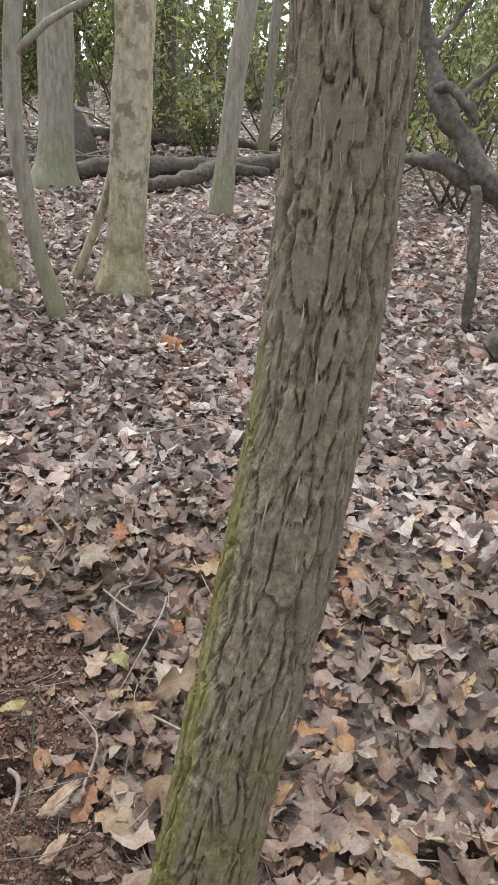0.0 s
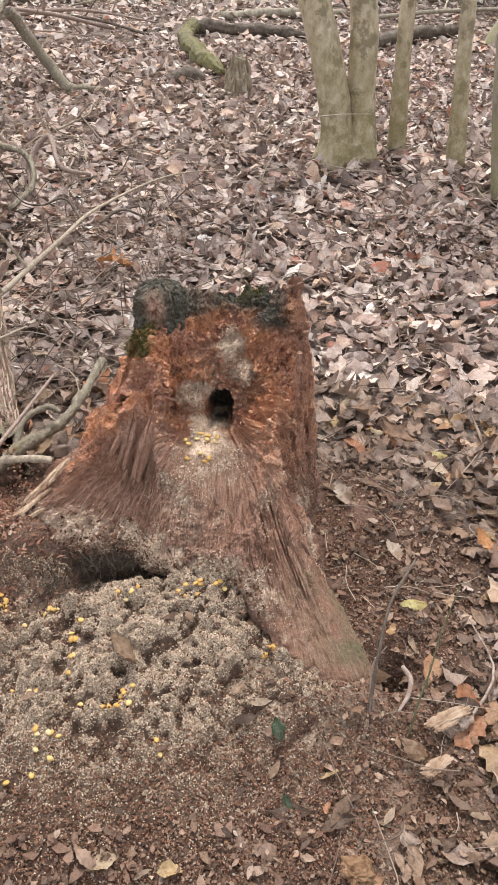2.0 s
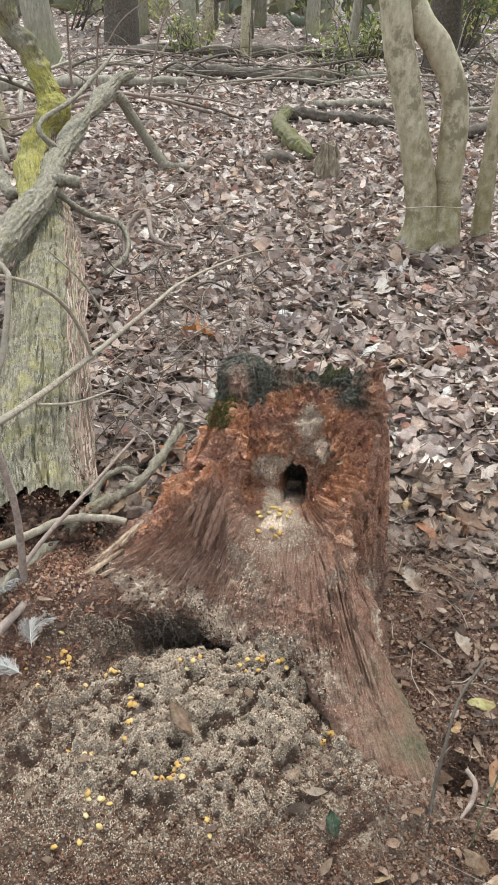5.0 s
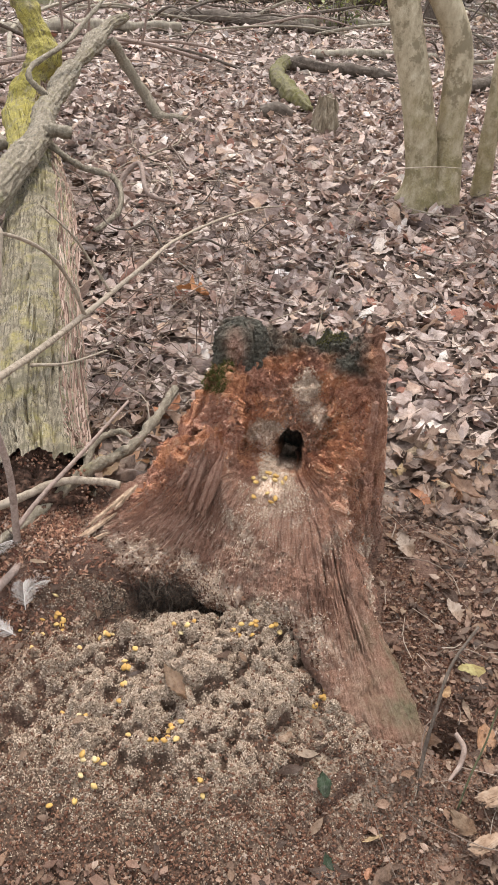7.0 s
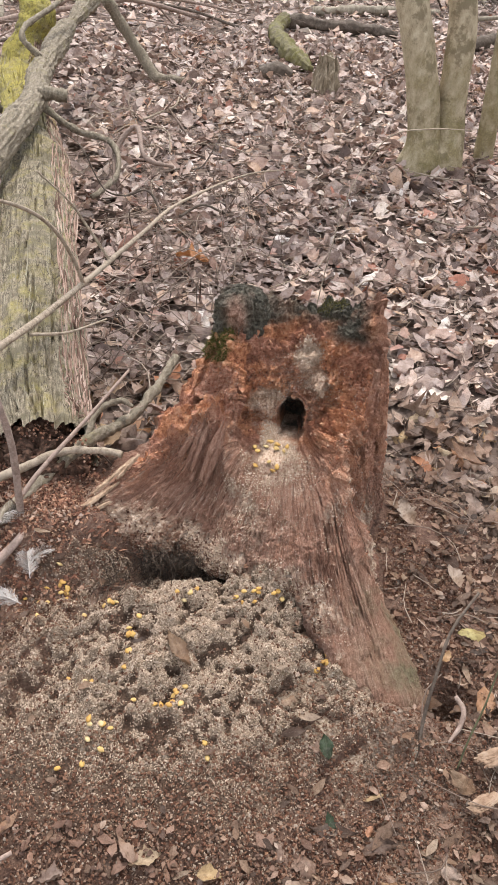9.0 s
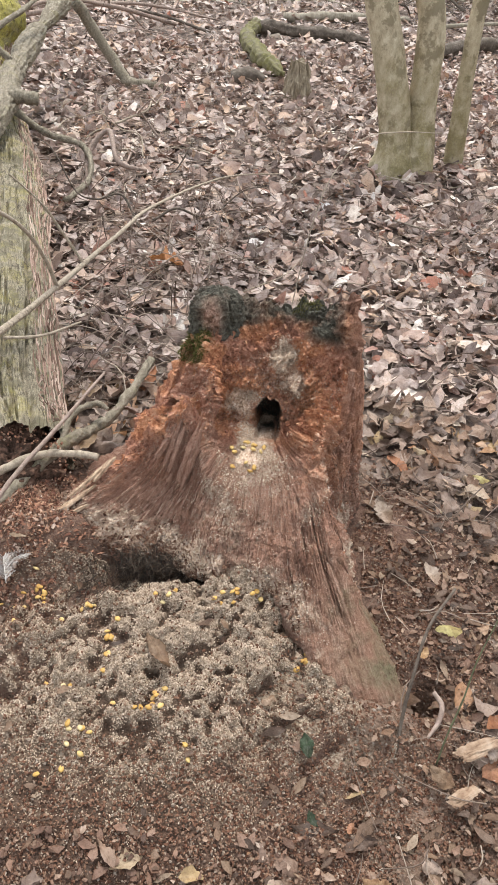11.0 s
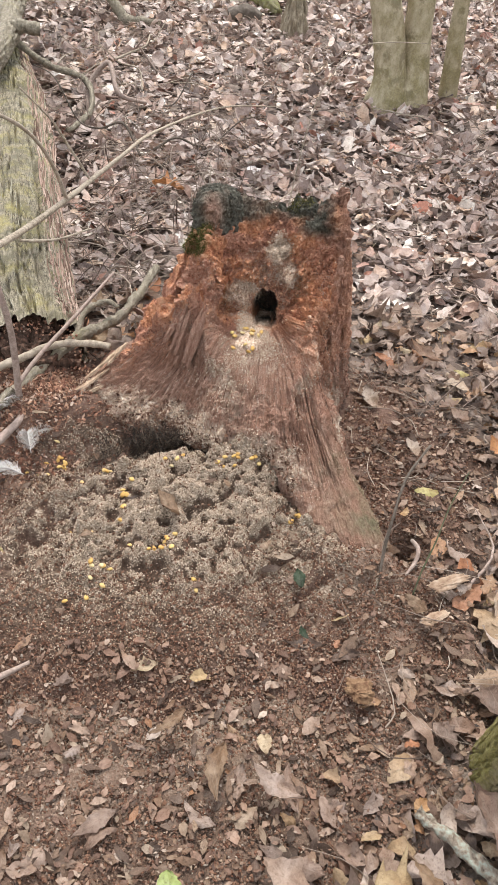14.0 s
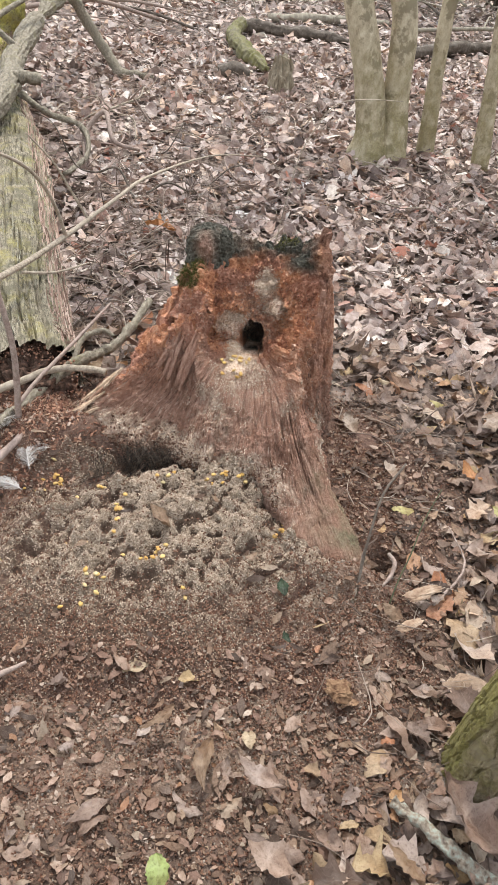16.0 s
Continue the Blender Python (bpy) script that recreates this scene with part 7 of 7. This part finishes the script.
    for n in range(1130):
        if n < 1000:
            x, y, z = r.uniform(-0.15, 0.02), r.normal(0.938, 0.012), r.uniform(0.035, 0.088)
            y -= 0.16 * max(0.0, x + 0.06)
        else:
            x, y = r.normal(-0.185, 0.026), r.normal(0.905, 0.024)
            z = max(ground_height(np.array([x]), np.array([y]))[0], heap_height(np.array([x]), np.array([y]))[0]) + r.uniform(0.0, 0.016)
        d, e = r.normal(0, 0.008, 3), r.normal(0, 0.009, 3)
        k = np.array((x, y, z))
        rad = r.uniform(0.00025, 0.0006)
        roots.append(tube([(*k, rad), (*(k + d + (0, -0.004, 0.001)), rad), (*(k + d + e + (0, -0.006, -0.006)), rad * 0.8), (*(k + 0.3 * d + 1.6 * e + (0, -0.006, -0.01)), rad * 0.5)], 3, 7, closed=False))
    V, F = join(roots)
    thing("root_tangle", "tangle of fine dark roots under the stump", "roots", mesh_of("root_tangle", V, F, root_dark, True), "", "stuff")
    # upright thin stems between log and stump and over the litter
    for n in range(16):
        x, y = r.uniform(-0.65, 0.1), r.uniform(1.75, 3.2)
        z = ground_height(np.array([x]), np.array([y]))[0]
        h = r.uniform(0.1, 0.3)
        V, F = tube([(x, y, z, 0.002), (x + r.normal(0, 0.02), y, z + h * 0.5, 0.0017), (x + r.normal(0, 0.05), y + r.normal(0, 0.03), z + h, 0.0008)], 5, 8)
        thing("dry_stem", "thin dry upright stem in the litter", "stem", mesh_of("dry_stem", V, F, twig_dark, True, moss=0 * V[:, 0]), "dry stems")
    stalks = []
    for n in range(170):
        x, y = r.uniform(-0.5, 0.05), r.uniform(1.35, 3.0)
        if not clear_of_things(np.array([x]), np.array([y]))[0]:
            continue
        z = ground_height(np.array([x]), np.array([y]))[0] + 0.01
        az, length, rise, rad = r.uniform(0, 6.28), r.uniform(0.12, 0.45), r.uniform(0.01, 0.12), r.uniform(0.0008, 0.0022)
        dx, dy = math.cos(az) * length / 2, math.sin(az) * length / 2
        stalks.append(tube([(x - dx, y - dy, z, rad), (x - 0.3 * dx + r.normal(0, 0.02), y - 0.3 * dy, z + rise, rad * 0.9), (x + 0.4 * dx, y + 0.4 * dy + r.normal(0, 0.02), z + rise * r.uniform(0.6, 1.2), rad * 0.75), (x + dx, y + dy, z + rise * r.uniform(0, 0.8), rad * 0.4)], 5, 10))
    V, F = join(stalks)
    thing("dry_stalks", "thin arching dead bramble stems over the leaves", "stems", mesh_of("dry_stalks", V, F, stalk_brown, True), "", "stuff")
    # the thin wire behind the stump, built like a pale stem
    V, F = tube([(0.14, 1.47, -0.02, 0.0017), (0.15, 1.5, 0.25, 0.0015), (0.19, 1.56, 0.5, 0.0013), (0.234, 1.6, 0.593, 0.0013), (0.277, 1.6, 0.646, 0.0012), (0.348, 1.6, 0.661, 0.0012), (0.43, 1.6, 0.664, 0.0008)], 5, 40)
    thing("dry_stem", "thin pale wire-like strand arching up behind the stump", "stem", mesh_of("dry_stem", V, F, twig_pale, True, moss=0 * V[:, 0]))


litter_twigs()


# ---- evergreen bushes ----
def bush(x, y, h, rad, count, label, mat, size, seed):
    r = np.random.default_rng(seed)
    root = thing("bush", label, "bush")
    twigs = []
    for n in range(7):
        az = r.uniform(0, 6.28)
        twigs += limbs(r, (x + r.normal(0, 0.1), y + r.normal(0, 0.1), 0), (math.cos(az) * 0.6, math.sin(az) * 0.6, 1.0), h, 0.02, 1)
    V, F = join([tube(t, 5, 8) for t in twigs])
    part("framework", mesh_of("framework", V, F, bark_dark, True, moss=0 * V[:, 0]), root)
    tips = np.vstack([curve_points(t, 8)[2:, :3] for t in twigs])
    p = tips[r.integers(0, len(tips), count)] + r.normal(0, 0.09 + 0.1 * rad, (count, 3))
    p[:, 2] = np.maximum(p[:, 2], 0.05)
    kinds = r.choice([4, 6, 7], count)
    V, F, uv = strew(p, kinds, np.full(count, size * 1.1), 0.8, 2, 2, seed)
    part("foliage", sheet("foliage", V, F, uv, mat), root, "glossy green leaves")


for n, (bx, by, bh, br, bc, bs) in enumerate(((4.4, 10.4, 2.6, 1.0, 4200, 1.0), (5.4, 10.2, 2.3, 0.8, 2600, 1.0), (3.6, 11.5, 2.6, 1.0, 2600, 1.1), (8.6, 11.6, 2.8, 1.2, 2600, 1.2), (5.8, 9.2, 0.7, 0.4, 700, 1.0), (6.5, 5.2, 2.2, 0.9, 2200, 0.9), (6.9, 6.6, 2.4, 0.9, 1800, 0.9), (1.25, 13.8, 0.6, 0.4, 600, 1.0),
                                              (7.0, 12.5, 2.6, 1.2, 2200, 1.1), (2.6, 14.5, 2.0, 0.9, 1500, 1.1), (-1.6, 13.0, 0.5, 0.3, 300, 0.9), (9.5, 8.0, 2.8, 1.3, 2200, 1.1), (3.4, 16.5, 2.6, 1.3, 1800, 1.3), (-5.0, 19.0, 2.4, 1.3, 1600, 1.3),
                                              (0.5, 24.0, 2.4, 1.5, 1500, 1.6), (0.62, 11.2, 0.35, 0.2, 160, 0.8))):
    bush(bx, by, bh, br, bc, ("glossy evergreen holly bush in the wood", "low evergreen bush among brushwood")[bh < 1], leaf_green, bs, 400 + n)


def far_woods():
    """Distant undergrowth that closes the wood all round."""
    r = np.random.default_rng(8)
    n = 15000
    d, a = r.uniform(24, 75, n), r.uniform(0, 2 * np.pi, n)
    clump = vnoise(np.stack([d * np.cos(a), d * np.sin(a), 0 * d], 1), 0.12, 3)
    z = np.abs(r.normal(0, 1, n)) * (3.2 + 2.4 * clump) + 0.1
    V, F, uv = strew(np.stack([d * np.sin(a), d * np.cos(a), z], 1), r.choice([6, 7], n), r.uniform(10, 20, n), 0.9, 2, 2, 9)
    thing("far_woods", "distant grey-green woodland undergrowth", "woodland", sheet("far_woods", V, F, uv, far_leaf), "", "stuff")
    pieces = []
    for _ in range(240):
        d, a, rad = r.uniform(26, 80), r.uniform(0, 2 * np.pi), r.uniform(0.08, 0.3)
        x, y = d * math.sin(a), d * math.cos(a)
        pieces.append(tube([(x, y, -0.1, rad * 1.2), (x, y, 1, rad), (x + r.normal(0, 0.3), y, 6, rad * 0.7), (x + r.normal(0, 0.8), y, 14, rad * 0.2)], 7, 8))
    V, F = join(pieces)
    thing("far_trunks", "distant bare trunks of the wood", "woodland", mesh_of("far_trunks", V, F, bark_grey, True, moss=0 * V[:, 0]), "", "stuff")


far_leaf = leaf_material("far_leaf", [(0.0, (0.07, 0.08, 0.04)), (0.5, (0.14, 0.13, 0.08)), (1.0, (0.22, 0.2, 0.12))], 0.6, 0.3)
far_woods()
